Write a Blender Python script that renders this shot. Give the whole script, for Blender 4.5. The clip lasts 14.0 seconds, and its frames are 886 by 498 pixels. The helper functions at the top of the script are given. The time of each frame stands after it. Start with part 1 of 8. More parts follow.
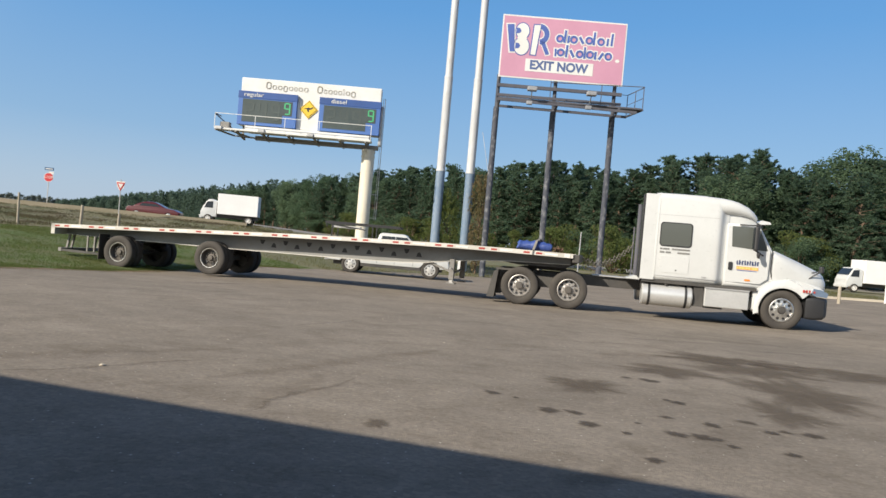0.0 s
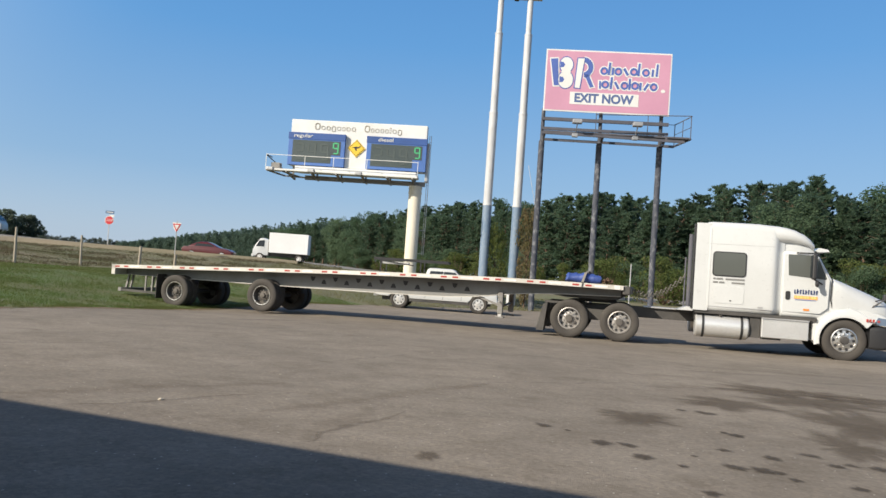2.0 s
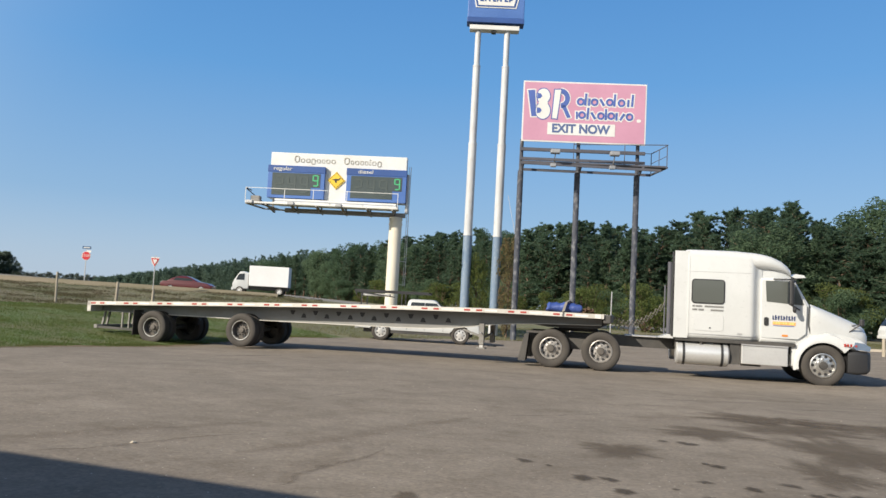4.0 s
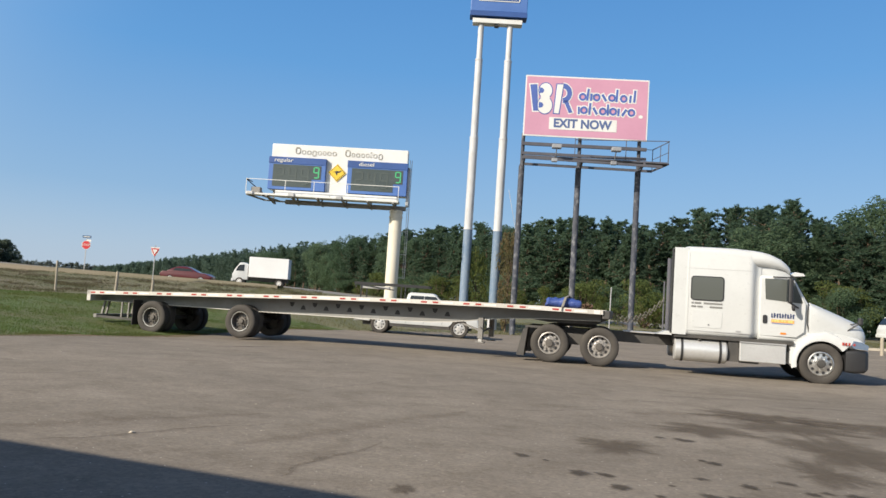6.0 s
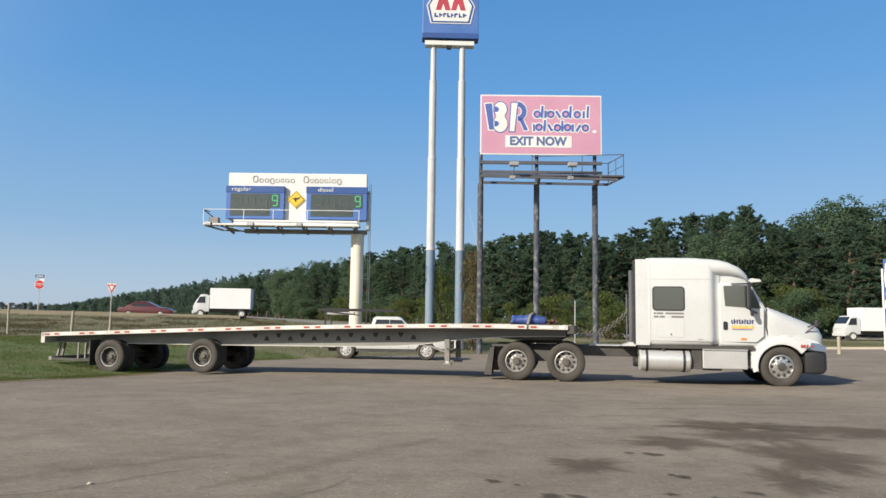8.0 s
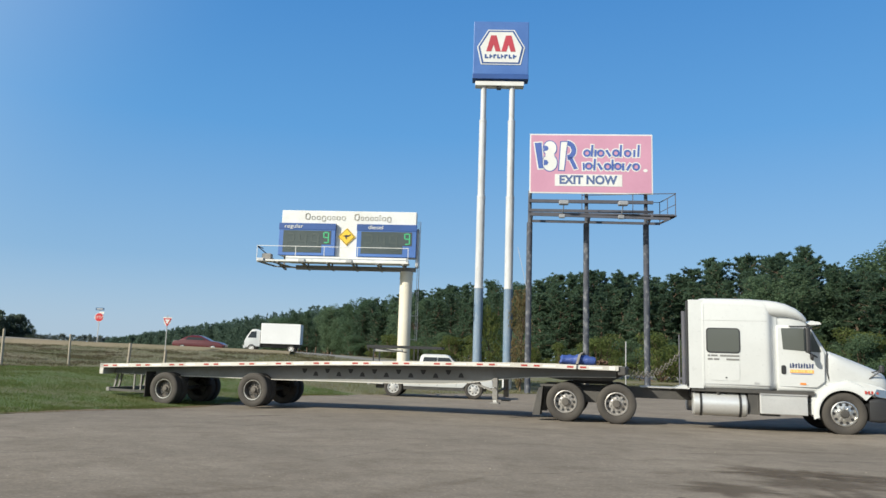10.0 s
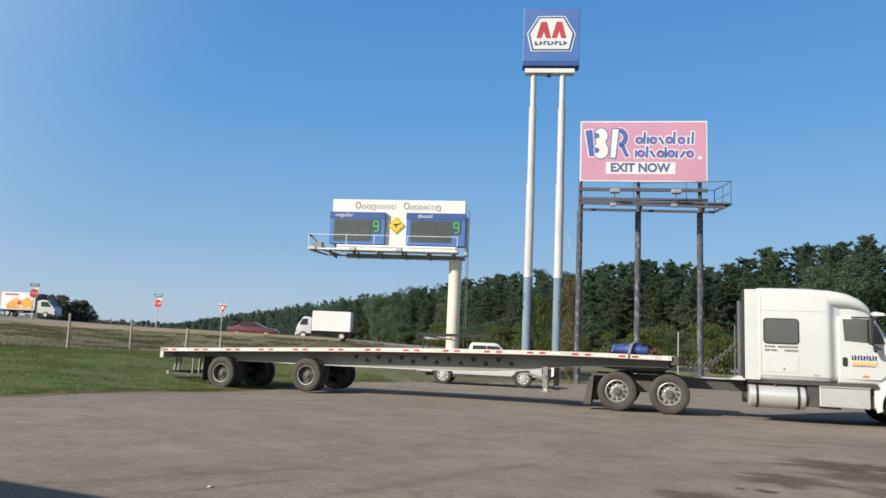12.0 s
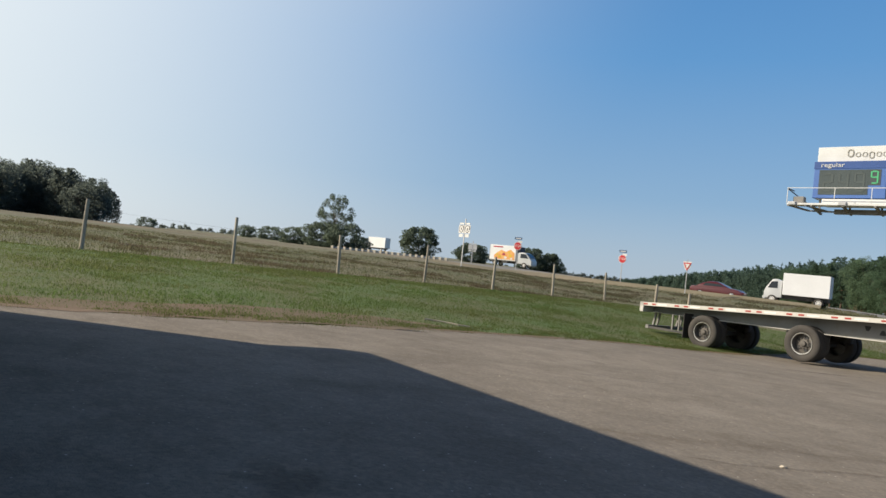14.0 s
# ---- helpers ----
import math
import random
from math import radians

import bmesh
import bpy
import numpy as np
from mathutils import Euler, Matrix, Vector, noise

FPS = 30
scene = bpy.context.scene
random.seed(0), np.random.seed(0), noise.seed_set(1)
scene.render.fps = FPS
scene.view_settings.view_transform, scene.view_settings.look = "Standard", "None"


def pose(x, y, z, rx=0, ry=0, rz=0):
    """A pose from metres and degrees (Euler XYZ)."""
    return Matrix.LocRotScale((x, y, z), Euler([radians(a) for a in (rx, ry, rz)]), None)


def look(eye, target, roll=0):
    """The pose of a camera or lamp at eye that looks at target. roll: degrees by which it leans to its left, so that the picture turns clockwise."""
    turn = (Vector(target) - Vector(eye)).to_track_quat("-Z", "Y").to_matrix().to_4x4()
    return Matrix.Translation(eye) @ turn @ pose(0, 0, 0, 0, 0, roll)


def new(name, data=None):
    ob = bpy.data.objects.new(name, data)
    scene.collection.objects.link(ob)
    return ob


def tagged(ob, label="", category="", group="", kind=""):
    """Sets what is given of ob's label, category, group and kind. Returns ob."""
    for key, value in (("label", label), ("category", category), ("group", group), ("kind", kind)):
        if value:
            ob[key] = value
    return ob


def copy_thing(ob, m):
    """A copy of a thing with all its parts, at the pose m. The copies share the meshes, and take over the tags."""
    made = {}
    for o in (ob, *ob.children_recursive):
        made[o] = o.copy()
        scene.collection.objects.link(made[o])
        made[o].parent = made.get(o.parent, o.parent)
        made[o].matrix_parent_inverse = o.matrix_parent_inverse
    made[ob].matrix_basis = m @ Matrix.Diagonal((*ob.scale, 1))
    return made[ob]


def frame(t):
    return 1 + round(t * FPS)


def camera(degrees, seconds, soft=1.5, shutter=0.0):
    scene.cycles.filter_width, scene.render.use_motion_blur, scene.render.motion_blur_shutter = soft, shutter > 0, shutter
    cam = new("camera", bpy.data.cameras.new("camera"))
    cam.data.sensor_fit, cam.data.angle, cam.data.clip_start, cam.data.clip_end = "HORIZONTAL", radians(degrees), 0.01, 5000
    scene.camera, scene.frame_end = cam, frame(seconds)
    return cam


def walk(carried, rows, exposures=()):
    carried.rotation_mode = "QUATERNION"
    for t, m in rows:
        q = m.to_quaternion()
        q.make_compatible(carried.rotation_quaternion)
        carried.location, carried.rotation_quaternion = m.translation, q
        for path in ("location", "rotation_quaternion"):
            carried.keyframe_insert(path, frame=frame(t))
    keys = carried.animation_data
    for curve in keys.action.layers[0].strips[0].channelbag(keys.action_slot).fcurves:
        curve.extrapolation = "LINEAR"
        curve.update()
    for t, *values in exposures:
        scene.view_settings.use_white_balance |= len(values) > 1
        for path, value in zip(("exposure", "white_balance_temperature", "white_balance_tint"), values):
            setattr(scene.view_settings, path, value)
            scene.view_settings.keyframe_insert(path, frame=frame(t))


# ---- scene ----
cam = camera(63.28, 14.0, 1.5)
PATH = [
    (0, -0.012, 0.047, 1.131, -7.85, -0.54, -5.00),
    (0.5, 0.008, 0.057, 1.110, -7.88, 1.32, -4.92),
    (1, -0.028, 0.035, 1.122, -9.70, 2.84, -5.48),
    (1.5, -0.010, 0.010, 1.122, -8.40, 3.27, -5.29),
    (2, -0.014, 0.002, 1.110, -4.02, 1.94, -4.03),
    (2.5, 0.008, 0.015, 1.094, -4.13, 5.25, -4.41),
    (3, 0.020, 0.026, 1.126, -5.06, 3.94, -2.85),
    (5.5, 0.025, 0.003, 1.157, -6.09, 5.32, -3.61),
    (6, 0.023, 0.011, 1.157, -5.49, 3.91, -3.81),
    (6.5, 0.030, 0.017, 1.185, -5.43, 4.89, -2.84),
    (7, 0.034, 0.029, 1.179, -5.47, 4.82, -1.78),
    (7.5, 0.026, 0.004, 1.170, -5.40, 4.54, -1.11),
    (8, 0.048, 0.025, 1.221, -8.18, 5.62, -0.81),
    (10.5, 0.031, -0.035, 1.186, -2.77, 8.67, -2.13),
    (11, 0.037, -0.048, 1.157, -1.30, 8.67, -2.48),
    (11.5, -0.009, -0.087, 1.107, -0.70, 7.94, -3.03),
    (12, -0.032, -0.069, 1.163, -0.64, 7.56, -2.49),
    (12.5, -0.016, -0.040, 1.131, -1.36, 5.89, -2.54),
    (13, -0.298, 0.08, 1.107, 7.63, 1.65, -4.45),
    (13.5, -0.628, 0.305, 1.098, 19.98, -1.22, -4.37),
    (14, -1.055, 0.44, 1.054, 34.31, 1.54, -6.10),
]
walk(cam, [(t, pose(x, y, z, 90 + pitch, roll, yaw)) for t, x, y, z, yaw, pitch, roll in PATH],
     [(0, 0.41, 6600, 10), (8, 0.41, 6600, 10), (10.5, 0.38, 6250, 4), (11, 0.38, 6200, 3), (11.5, 0.38, 6400, 7), (12, 0.38, 6500, 9), (12.5, 0.38, 6600, 10), (13.5, 0.39, 6800, 11), (14, 0.27, 6800, 10)])

# ---- light: a clear morning, the sun low on the west-south-west of the lot ----
SUN_ELEVATION, SUN_AZIMUTH = 30.0, 238.0  # azimuth clockwise from +y
world = bpy.data.worlds.new("sky")
scene.world = world
world.use_nodes = True
wn = world.node_tree
sky = wn.nodes.new("ShaderNodeTexSky")
sky.sky_type, sky.sun_disc = "NISHITA", False
sky.sun_elevation, sky.sun_rotation = radians(SUN_ELEVATION), radians(SUN_AZIMUTH)
sky.air_density, sky.dust_density, sky.ozone_density = 1.0, 1.6, 2.5
wn.nodes["Background"].inputs["Strength"].default_value = 0.132
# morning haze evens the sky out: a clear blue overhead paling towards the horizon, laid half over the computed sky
clear = wn.nodes.new("ShaderNodeHueSaturation")
clear.inputs["Saturation"].default_value = 0.95
wn.links.new(sky.outputs[0], clear.inputs["Color"])
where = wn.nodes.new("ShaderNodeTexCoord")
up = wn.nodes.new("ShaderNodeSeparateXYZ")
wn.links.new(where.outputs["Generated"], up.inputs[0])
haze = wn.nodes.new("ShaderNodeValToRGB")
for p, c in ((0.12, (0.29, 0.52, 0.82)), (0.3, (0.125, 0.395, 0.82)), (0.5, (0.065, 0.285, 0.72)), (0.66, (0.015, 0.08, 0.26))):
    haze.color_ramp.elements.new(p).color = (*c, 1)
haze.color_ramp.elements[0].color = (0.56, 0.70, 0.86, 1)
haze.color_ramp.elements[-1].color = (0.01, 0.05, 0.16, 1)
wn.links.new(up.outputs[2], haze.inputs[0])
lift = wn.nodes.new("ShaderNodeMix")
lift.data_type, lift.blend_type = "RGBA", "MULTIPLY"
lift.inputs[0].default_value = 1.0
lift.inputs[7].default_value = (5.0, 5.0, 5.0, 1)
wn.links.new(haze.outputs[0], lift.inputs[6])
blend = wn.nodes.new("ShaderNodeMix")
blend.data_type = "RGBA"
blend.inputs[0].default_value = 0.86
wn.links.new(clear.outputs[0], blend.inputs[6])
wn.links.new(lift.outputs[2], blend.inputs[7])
# bright milky air low down on the sun's side
SUN_WAY = (math.sin(radians(SUN_AZIMUTH)) * math.cos(radians(SUN_ELEVATION)), math.cos(radians(SUN_AZIMUTH)) * math.cos(radians(SUN_ELEVATION)), math.sin(radians(SUN_ELEVATION)))
toward = wn.nodes.new("ShaderNodeVectorMath")
toward.operation = "DOT_PRODUCT"
toward.inputs[1].default_value = SUN_WAY
wn.links.new(where.outputs["Generated"], toward.inputs[0])
milky = wn.nodes.new("ShaderNodeMapRange")
milky.interpolation_type = "SMOOTHSTEP"
milky.inputs[1].default_value, milky.inputs[2].default_value, milky.inputs[3].default_value, milky.inputs[4].default_value = -0.06, 0.95, 0.0, 0.97
wn.links.new(toward.outputs["Value"], milky.inputs[0])
bright = wn.nodes.new("ShaderNodeMix")
bright.data_type = "RGBA"
bright.inputs[7].default_value = (5.9, 6.3, 6.4, 1)
low = wn.nodes.new("ShaderNodeMapRange")
low.interpolation_type = "SMOOTHSTEP"
low.inputs[1].default_value, low.inputs[2].default_value, low.inputs[3].default_value, low.inputs[4].default_value = 0.4, 0.72, 1.0, 0.12
wn.links.new(up.outputs[2], low.inputs[0])
veil = wn.nodes.new("ShaderNodeMath")
veil.operation = "MULTIPLY"
wn.links.new(milky.outputs[0], veil.inputs[0])
wn.links.new(low.outputs[0], veil.inputs[1])
wn.links.new(veil.outputs[0], bright.inputs[0])
wn.links.new(blend.outputs[2], bright.inputs[6])
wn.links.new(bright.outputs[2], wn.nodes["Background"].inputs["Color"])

to_sun = Vector((math.sin(radians(SUN_AZIMUTH)) * math.cos(radians(SUN_ELEVATION)),
                 math.cos(radians(SUN_AZIMUTH)) * math.cos(radians(SUN_ELEVATION)),
                 math.sin(radians(SUN_ELEVATION))))
sun_data = bpy.data.lights.new("sun", "SUN")
sun_data.energy, sun_data.angle, sun_data.color = 4.8, radians(0.6), (1.0, 0.915, 0.78)
sun = new("sun", sun_data)
sun.matrix_world = look(to_sun * 60, (0, 0, 0))


# ---- materials ----
def ramp(nodes, stops):
    r = nodes.new("ShaderNodeValToRGB")
    while len(r.color_ramp.elements) < len(stops):
        r.color_ramp.elements.new(0.5)
    for el, (p, c) in zip(r.color_ramp.elements, stops):
        el.position, el.color = p, (*c, 1)
    return r


def material(name, base, second=None, rough=0.6, metal=0.0, coarse=0.8, fine=14.0, amount=0.5, bump=0.15, bump_scale=30.0,
             bump_size=0.01, third=None, random_tint=0.0, island_tint=0.0, coat=0.0, stretch=(1, 1, 1)):
    """A painted, worn or natural surface: two scales of noise in colour, roughness and relief, in object metres."""
    m = bpy.data.materials.new(name)
    m.use_nodes = True
    t = m.node_tree
    n, l = t.nodes, t.links
    b = n["Principled BSDF"]
    co = n.new("ShaderNodeTexCoord")
    mp = n.new("ShaderNodeMapping")
    mp.inputs["Scale"].default_value = stretch
    l.new(co.outputs["Object"], mp.inputs["Vector"])
    second = second or tuple(c * 0.82 for c in base)
    big = n.new("ShaderNodeTexNoise")
    big.inputs["Scale"].default_value, big.inputs["Detail"].default_value = coarse, 5
    small = n.new("ShaderNodeTexNoise")
    small.inputs["Scale"].default_value, small.inputs["Detail"].default_value = fine, 4
    for x in (big, small):
        l.new(mp.outputs[0], x.inputs["Vector"])
    r1 = ramp(n, [(0.35, second), (0.65, base)])
    l.new(big.outputs["Fac"], r1.inputs[0])
    mix = n.new("ShaderNodeMix")
    mix.data_type = "RGBA"
    mix.inputs[7].default_value = (*(third or tuple(c * 0.7 for c in base)), 1)
    r2 = ramp(n, [(0.5, (0, 0, 0)), (0.75, (amount, amount, amount))])
    l.new(small.outputs["Fac"], r2.inputs[0])
    l.new(r2.outputs[0], mix.inputs[0])
    l.new(r1.outputs[0], mix.inputs[6])
    out = mix.outputs[2]
    if random_tint or island_tint:
        hsv = n.new("ShaderNodeHueSaturation")
        mr = n.new("ShaderNodeMapRange")
        k = random_tint or island_tint
        mr.inputs[3].default_value, mr.inputs[4].default_value = 1 - k, 1 + k
        if random_tint:
            l.new(n.new("ShaderNodeObjectInfo").outputs["Random"], mr.inputs[0])
        else:
            l.new(n.new("ShaderNodeNewGeometry").outputs["Random Per Island"], mr.inputs[0])
        l.new(mr.outputs[0], hsv.inputs["Value"])
        l.new(out, hsv.inputs["Color"])
        out = hsv.outputs[0]
    l.new(out, b.inputs["Base Color"])
    mr2 = n.new("ShaderNodeMapRange")
    mr2.inputs[3].default_value, mr2.inputs[4].default_value = max(rough - 0.1, 0.02), min(rough + 0.12, 1)
    l.new(small.outputs["Fac"], mr2.inputs[0])
    l.new(mr2.outputs[0], b.inputs["Roughness"])
    b.inputs["Metallic"].default_value = metal
    b.inputs["Coat Weight"].default_value = coat
    if bump:
        bp = n.new("ShaderNodeBump")
        bn = n.new("ShaderNodeTexNoise")
        bn.inputs["Scale"].default_value, bn.inputs["Detail"].default_value = bump_scale, 6
        l.new(mp.outputs[0], bn.inputs["Vector"])
        bp.inputs["Strength"].default_value, bp.inputs["Distance"].default_value = bump, bump_size
        l.new(bn.outputs["Fac"], bp.inputs["Height"])
        l.new(bp.outputs[0], b.inputs["Normal"])
    return m


def leafy(name, a, b_, c, trans=0.65, tree=0.0):
    """Foliage: three greens by clump, light passing through."""
    m = material(name, a, b_, rough=0.65, coarse=0.35, fine=3.0, amount=0.6, third=c, bump=0, island_tint=0.2)
    t = m.node_tree
    p = t.nodes["Principled BSDF"]
    p.inputs["Specular IOR Level"].default_value = 0.1
    if tree:
        # each tree has its own shade of green
        src = p.inputs["Base Color"].links[0].from_socket
        info = t.nodes.new("ShaderNodeObjectInfo")
        shade = t.nodes.new("ShaderNodeHueSaturation")
        for socket, low, high in (("Value", 1 - tree * 0.8, 1 + tree * 1.2), ("Hue", 0.515, 0.485)):
            mr = t.nodes.new("ShaderNodeMapRange")
            mr.inputs[3].default_value, mr.inputs[4].default_value = low, high
            t.links.new(info.outputs["Random"], mr.inputs[0])
            t.links.new(mr.outputs[0], shade.inputs[socket])
        t.links.new(src, shade.inputs["Color"])
        t.links.new(shade.outputs[0], p.inputs["Base Color"])
    tr = t.nodes.new("ShaderNodeBsdfTranslucent")
    t.links.new(p.inputs["Base Color"].links[0].from_socket, tr.inputs["Color"])
    mx = t.nodes.new("ShaderNodeMixShader")
    mx.inputs[0].default_value = trans
    t.links.new(p.outputs[0], mx.inputs[1])
    t.links.new(tr.outputs[0], mx.inputs[2])
    t.links.new(mx.outputs[0], t.nodes["Material Output"].inputs["Surface"])
    return m


def glass(name, tint=(0.02, 0.025, 0.03), rough=0.05):
    m = bpy.data.materials.new(name)
    m.use_nodes = True
    b = m.node_tree.nodes["Principled BSDF"]
    b.inputs["Base Color"].default_value = (*tint, 1)
    b.inputs["Roughness"].default_value = rough
    b.inputs["IOR"].default_value = 1.5
    return m


def glow(name, color, strength):
    m = bpy.data.materials.new(name)
    m.use_nodes = True
    b = m.node_tree.nodes["Principled BSDF"]
    b.inputs["Base Color"].default_value = (*color, 1)
    b.inputs["Emission Color"].default_value = (*color, 1)
    b.inputs["Emission Strength"].default_value = strength
    return m


def asphalt_material():
    m = material("asphalt", (0.258, 0.224, 0.185), (0.216, 0.188, 0.156), rough=0.95, coarse=0.3, fine=38.0, amount=0.55,
                 third=(0.155, 0.135, 0.113), bump=0.5, bump_scale=95.0, bump_size=0.01)
    t = m.node_tree
    n, l = t.nodes, t.links
    b = n["Principled BSDF"]
    link = b.inputs["Base Color"].links[0].from_socket
    co = n.new("ShaderNodeTexCoord")
    # old oil, worn tracks and drips as a soft large-scale darkening
    st = n.new("ShaderNodeTexNoise")
    st.inputs["Scale"].default_value, st.inputs["Detail"].default_value = 0.95, 10
    st.inputs["Roughness"].default_value = 0.62
    mp = n.new("ShaderNodeMapping")
    mp.inputs["Rotation"].default_value = (0, 0, radians(20))
    mp.inputs["Scale"].default_value = (1, 1.15, 1)
    l.new(co.outputs["Object"], mp.inputs["Vector"])
    l.new(mp.outputs[0], st.inputs["Vector"])
    r = ramp(n, [(0.34, (1.04, 1.04, 1.04)), (0.52, (0.98, 0.975, 0.97)), (0.64, (0.91, 0.905, 0.9)), (0.76, (0.82, 0.81, 0.8))])
    l.new(st.outputs["Fac"], r.inputs[0])
    mul = n.new("ShaderNodeMix")
    mul.data_type, mul.blend_type = "RGBA", "MULTIPLY"
    mul.inputs[0].default_value = 1.0
    l.new(link, mul.inputs[6])
    l.new(r.outputs[0], mul.inputs[7])
    b.inputs["Specular IOR Level"].default_value = 0.12
    # sandy grain: pale and dark chips showing where the binder has worn away
    sand = n.new("ShaderNodeTexVoronoi")
    sand.inputs["Scale"].default_value = 34.0
    l.new(co.outputs["Object"], sand.inputs["Vector"])
    chips = ramp(n, [(0.1, (0.8, 0.8, 0.8)), (0.45, (0.98, 0.98, 0.98)), (0.75, (1.05, 1.05, 1.04)), (0.97, (1.3, 1.28, 1.24))])
    chip_value = n.new("ShaderNodeSeparateColor")
    l.new(sand.outputs["Color"], chip_value.inputs[0])
    l.new(chip_value.outputs[0], chips.inputs[0])
    grain = n.new("ShaderNodeMix")
    grain.data_type, grain.blend_type = "RGBA", "MULTIPLY"
    grain.inputs[0].default_value = 0.45
    l.new(mul.outputs[2], grain.inputs[6])
    l.new(chips.outputs[0], grain.inputs[7])
    mul = grain
    # scuffs and worn patches a hand to an arm wide
    for scale, detail, rough, lo, hi, turn in ((3.4, 6, 0.6, 0.91, 1.05, 0), (1.3, 6, 0.62, 0.88, 1.06, 24)):
        scuff = n.new("ShaderNodeTexNoise")
        scuff.inputs["Scale"].default_value, scuff.inputs["Detail"].default_value, scuff.inputs["Roughness"].default_value = scale, detail, rough
        scuff.inputs["Distortion"].default_value = 0.6
        lay = n.new("ShaderNodeMapping")
        lay.inputs["Rotation"].default_value = (0, 0, radians(turn))
        lay.inputs["Scale"].default_value = (0.9, 1.1, 1)
        l.new(co.outputs["Object"], lay.inputs["Vector"])
        l.new(lay.outputs[0], scuff.inputs["Vector"])
        tone = ramp(n, [(0.36, (hi, hi, hi)), (0.5, (1, 1, 1)), (0.66, (lo, lo * 0.99, lo * 0.975))])
        l.new(scuff.outputs["Fac"], tone.inputs[0])
        worn = n.new("ShaderNodeMix")
        worn.data_type, worn.blend_type = "RGBA", "MULTIPLY"
        worn.inputs[0].default_value = 1.0
        l.new(mul.outputs[2], worn.inputs[6])
        l.new(tone.outputs[0], worn.inputs[7])
        mul = worn
    # pale grit
    g = n.new("ShaderNodeTexVoronoi")
    g.inputs["Scale"].default_value = 9.0
    l.new(co.outputs["Object"], g.inputs["Vector"])
    gr = ramp(n, [(0.045, (1, 1, 1)), (0.075, (0, 0, 0))])
    l.new(g.outputs["Distance"], gr.inputs[0])
    mx = n.new("ShaderNodeMix")
    mx.data_type = "RGBA"
    mx.inputs[7].default_value = (0.52, 0.49, 0.44, 1)
    l.new(gr.outputs[0], mx.inputs[0])
    l.new(mul.outputs[2], mx.inputs[6])
    l.new(mx.outputs[2], b.inputs["Base Color"])
    return m


ASPHALT = asphalt_material()


def stain_material(name, base, strength, rough, grain=5.0, soft=0.55):
    """Oil soaked into the asphalt: full in the middle, broken and soft towards its rim."""
    m = material(name, base, tuple(c * 1.2 for c in base), rough=rough, coarse=1.2, fine=30, bump=0.4, bump_scale=70)
    n, l = m.node_tree.nodes, m.node_tree.links
    n["Principled BSDF"].inputs["Specular IOR Level"].default_value = 0.1
    at = n.new("ShaderNodeAttribute")
    at.attribute_name = "core"
    no = n.new("ShaderNodeTexNoise")
    no.inputs["Scale"].default_value, no.inputs["Detail"].default_value = grain, 7
    co = n.new("ShaderNodeTexCoord")
    l.new(co.outputs["Object"], no.inputs["Vector"])
    add = n.new("ShaderNodeMath")
    l.new(at.outputs["Fac"], add.inputs[0])
    l.new(no.outputs["Fac"], add.inputs[1])
    mr = n.new("ShaderNodeMapRange")
    mr.interpolation_type = "SMOOTHSTEP"
    mr.inputs[1].default_value, mr.inputs[2].default_value, mr.inputs[4].default_value = soft, 1.25, strength
    l.new(add.outputs[0], mr.inputs[0])
    tr = n.new("ShaderNodeBsdfTransparent")
    mx = n.new("ShaderNodeMixShader")
    l.new(mr.outputs[0], mx.inputs[0])
    l.new(tr.outputs[0], mx.inputs[1])
    l.new(n["Principled BSDF"].outputs[0], mx.inputs[2])
    l.new(mx.outputs[0], n["Material Output"].inputs["Surface"])
    return m


OIL = stain_material("oil_stain", (0.075, 0.062, 0.05), 0.62, 0.75)
SEAM = stain_material("crack_dirt", (0.12, 0.1, 0.08), 0.24, 0.85)
SMEAR = stain_material("trodden_smear", (0.15, 0.118, 0.085), 0.14, 0.9, 2.4, 0.7)
DAMP = stain_material("damp_stain", (0.115, 0.092, 0.07), 0.5, 0.9, 3.0, 0.5)
LAWN = material("lawn", (0.1, 0.15, 0.042), (0.135, 0.132, 0.055), rough=0.9, coarse=0.45, fine=2.2, amount=0.6, third=(0.065, 0.115, 0.024),
                bump=0.8, bump_scale=18, bump_size=0.06)
FIELD = material("dry_field", (0.19, 0.166, 0.102), (0.135, 0.142, 0.072), rough=0.95, coarse=0.22, fine=0.8, amount=0.8, third=(0.1, 0.08, 0.053),
                 bump=0.8, bump_scale=8, bump_size=0.1)
DIRT = material("bare_dirt", (0.185, 0.123, 0.077), (0.14, 0.106, 0.059), rough=0.95, coarse=0.8, fine=12, bump=0.6, bump_scale=20, bump_size=0.03)
BLADE = leafy("grass_blades", (0.108, 0.172, 0.046), (0.14, 0.16, 0.055), (0.09, 0.142, 0.037))
STRAW = leafy("dry_grass_blades", (0.165, 0.15, 0.087), (0.125, 0.14, 0.064), (0.128, 0.106, 0.068))
DRY_BLADE = leafy("drying_grass_blades", (0.155, 0.165, 0.062), (0.13, 0.155, 0.052), (0.165, 0.145, 0.07))
WEED = leafy("brown_weeds", (0.128, 0.096, 0.064), (0.105, 0.104, 0.055), (0.14, 0.1, 0.069))
GRAVEL = material("dry_gravel", (0.25, 0.205, 0.138), (0.19, 0.165, 0.1), rough=0.95, coarse=0.25, fine=5, amount=0.5, third=(0.16, 0.145, 0.078), bump=0.5)
ROADWAY = material("road_asphalt", (0.24, 0.23, 0.215), rough=0.9, coarse=0.2, fine=8)
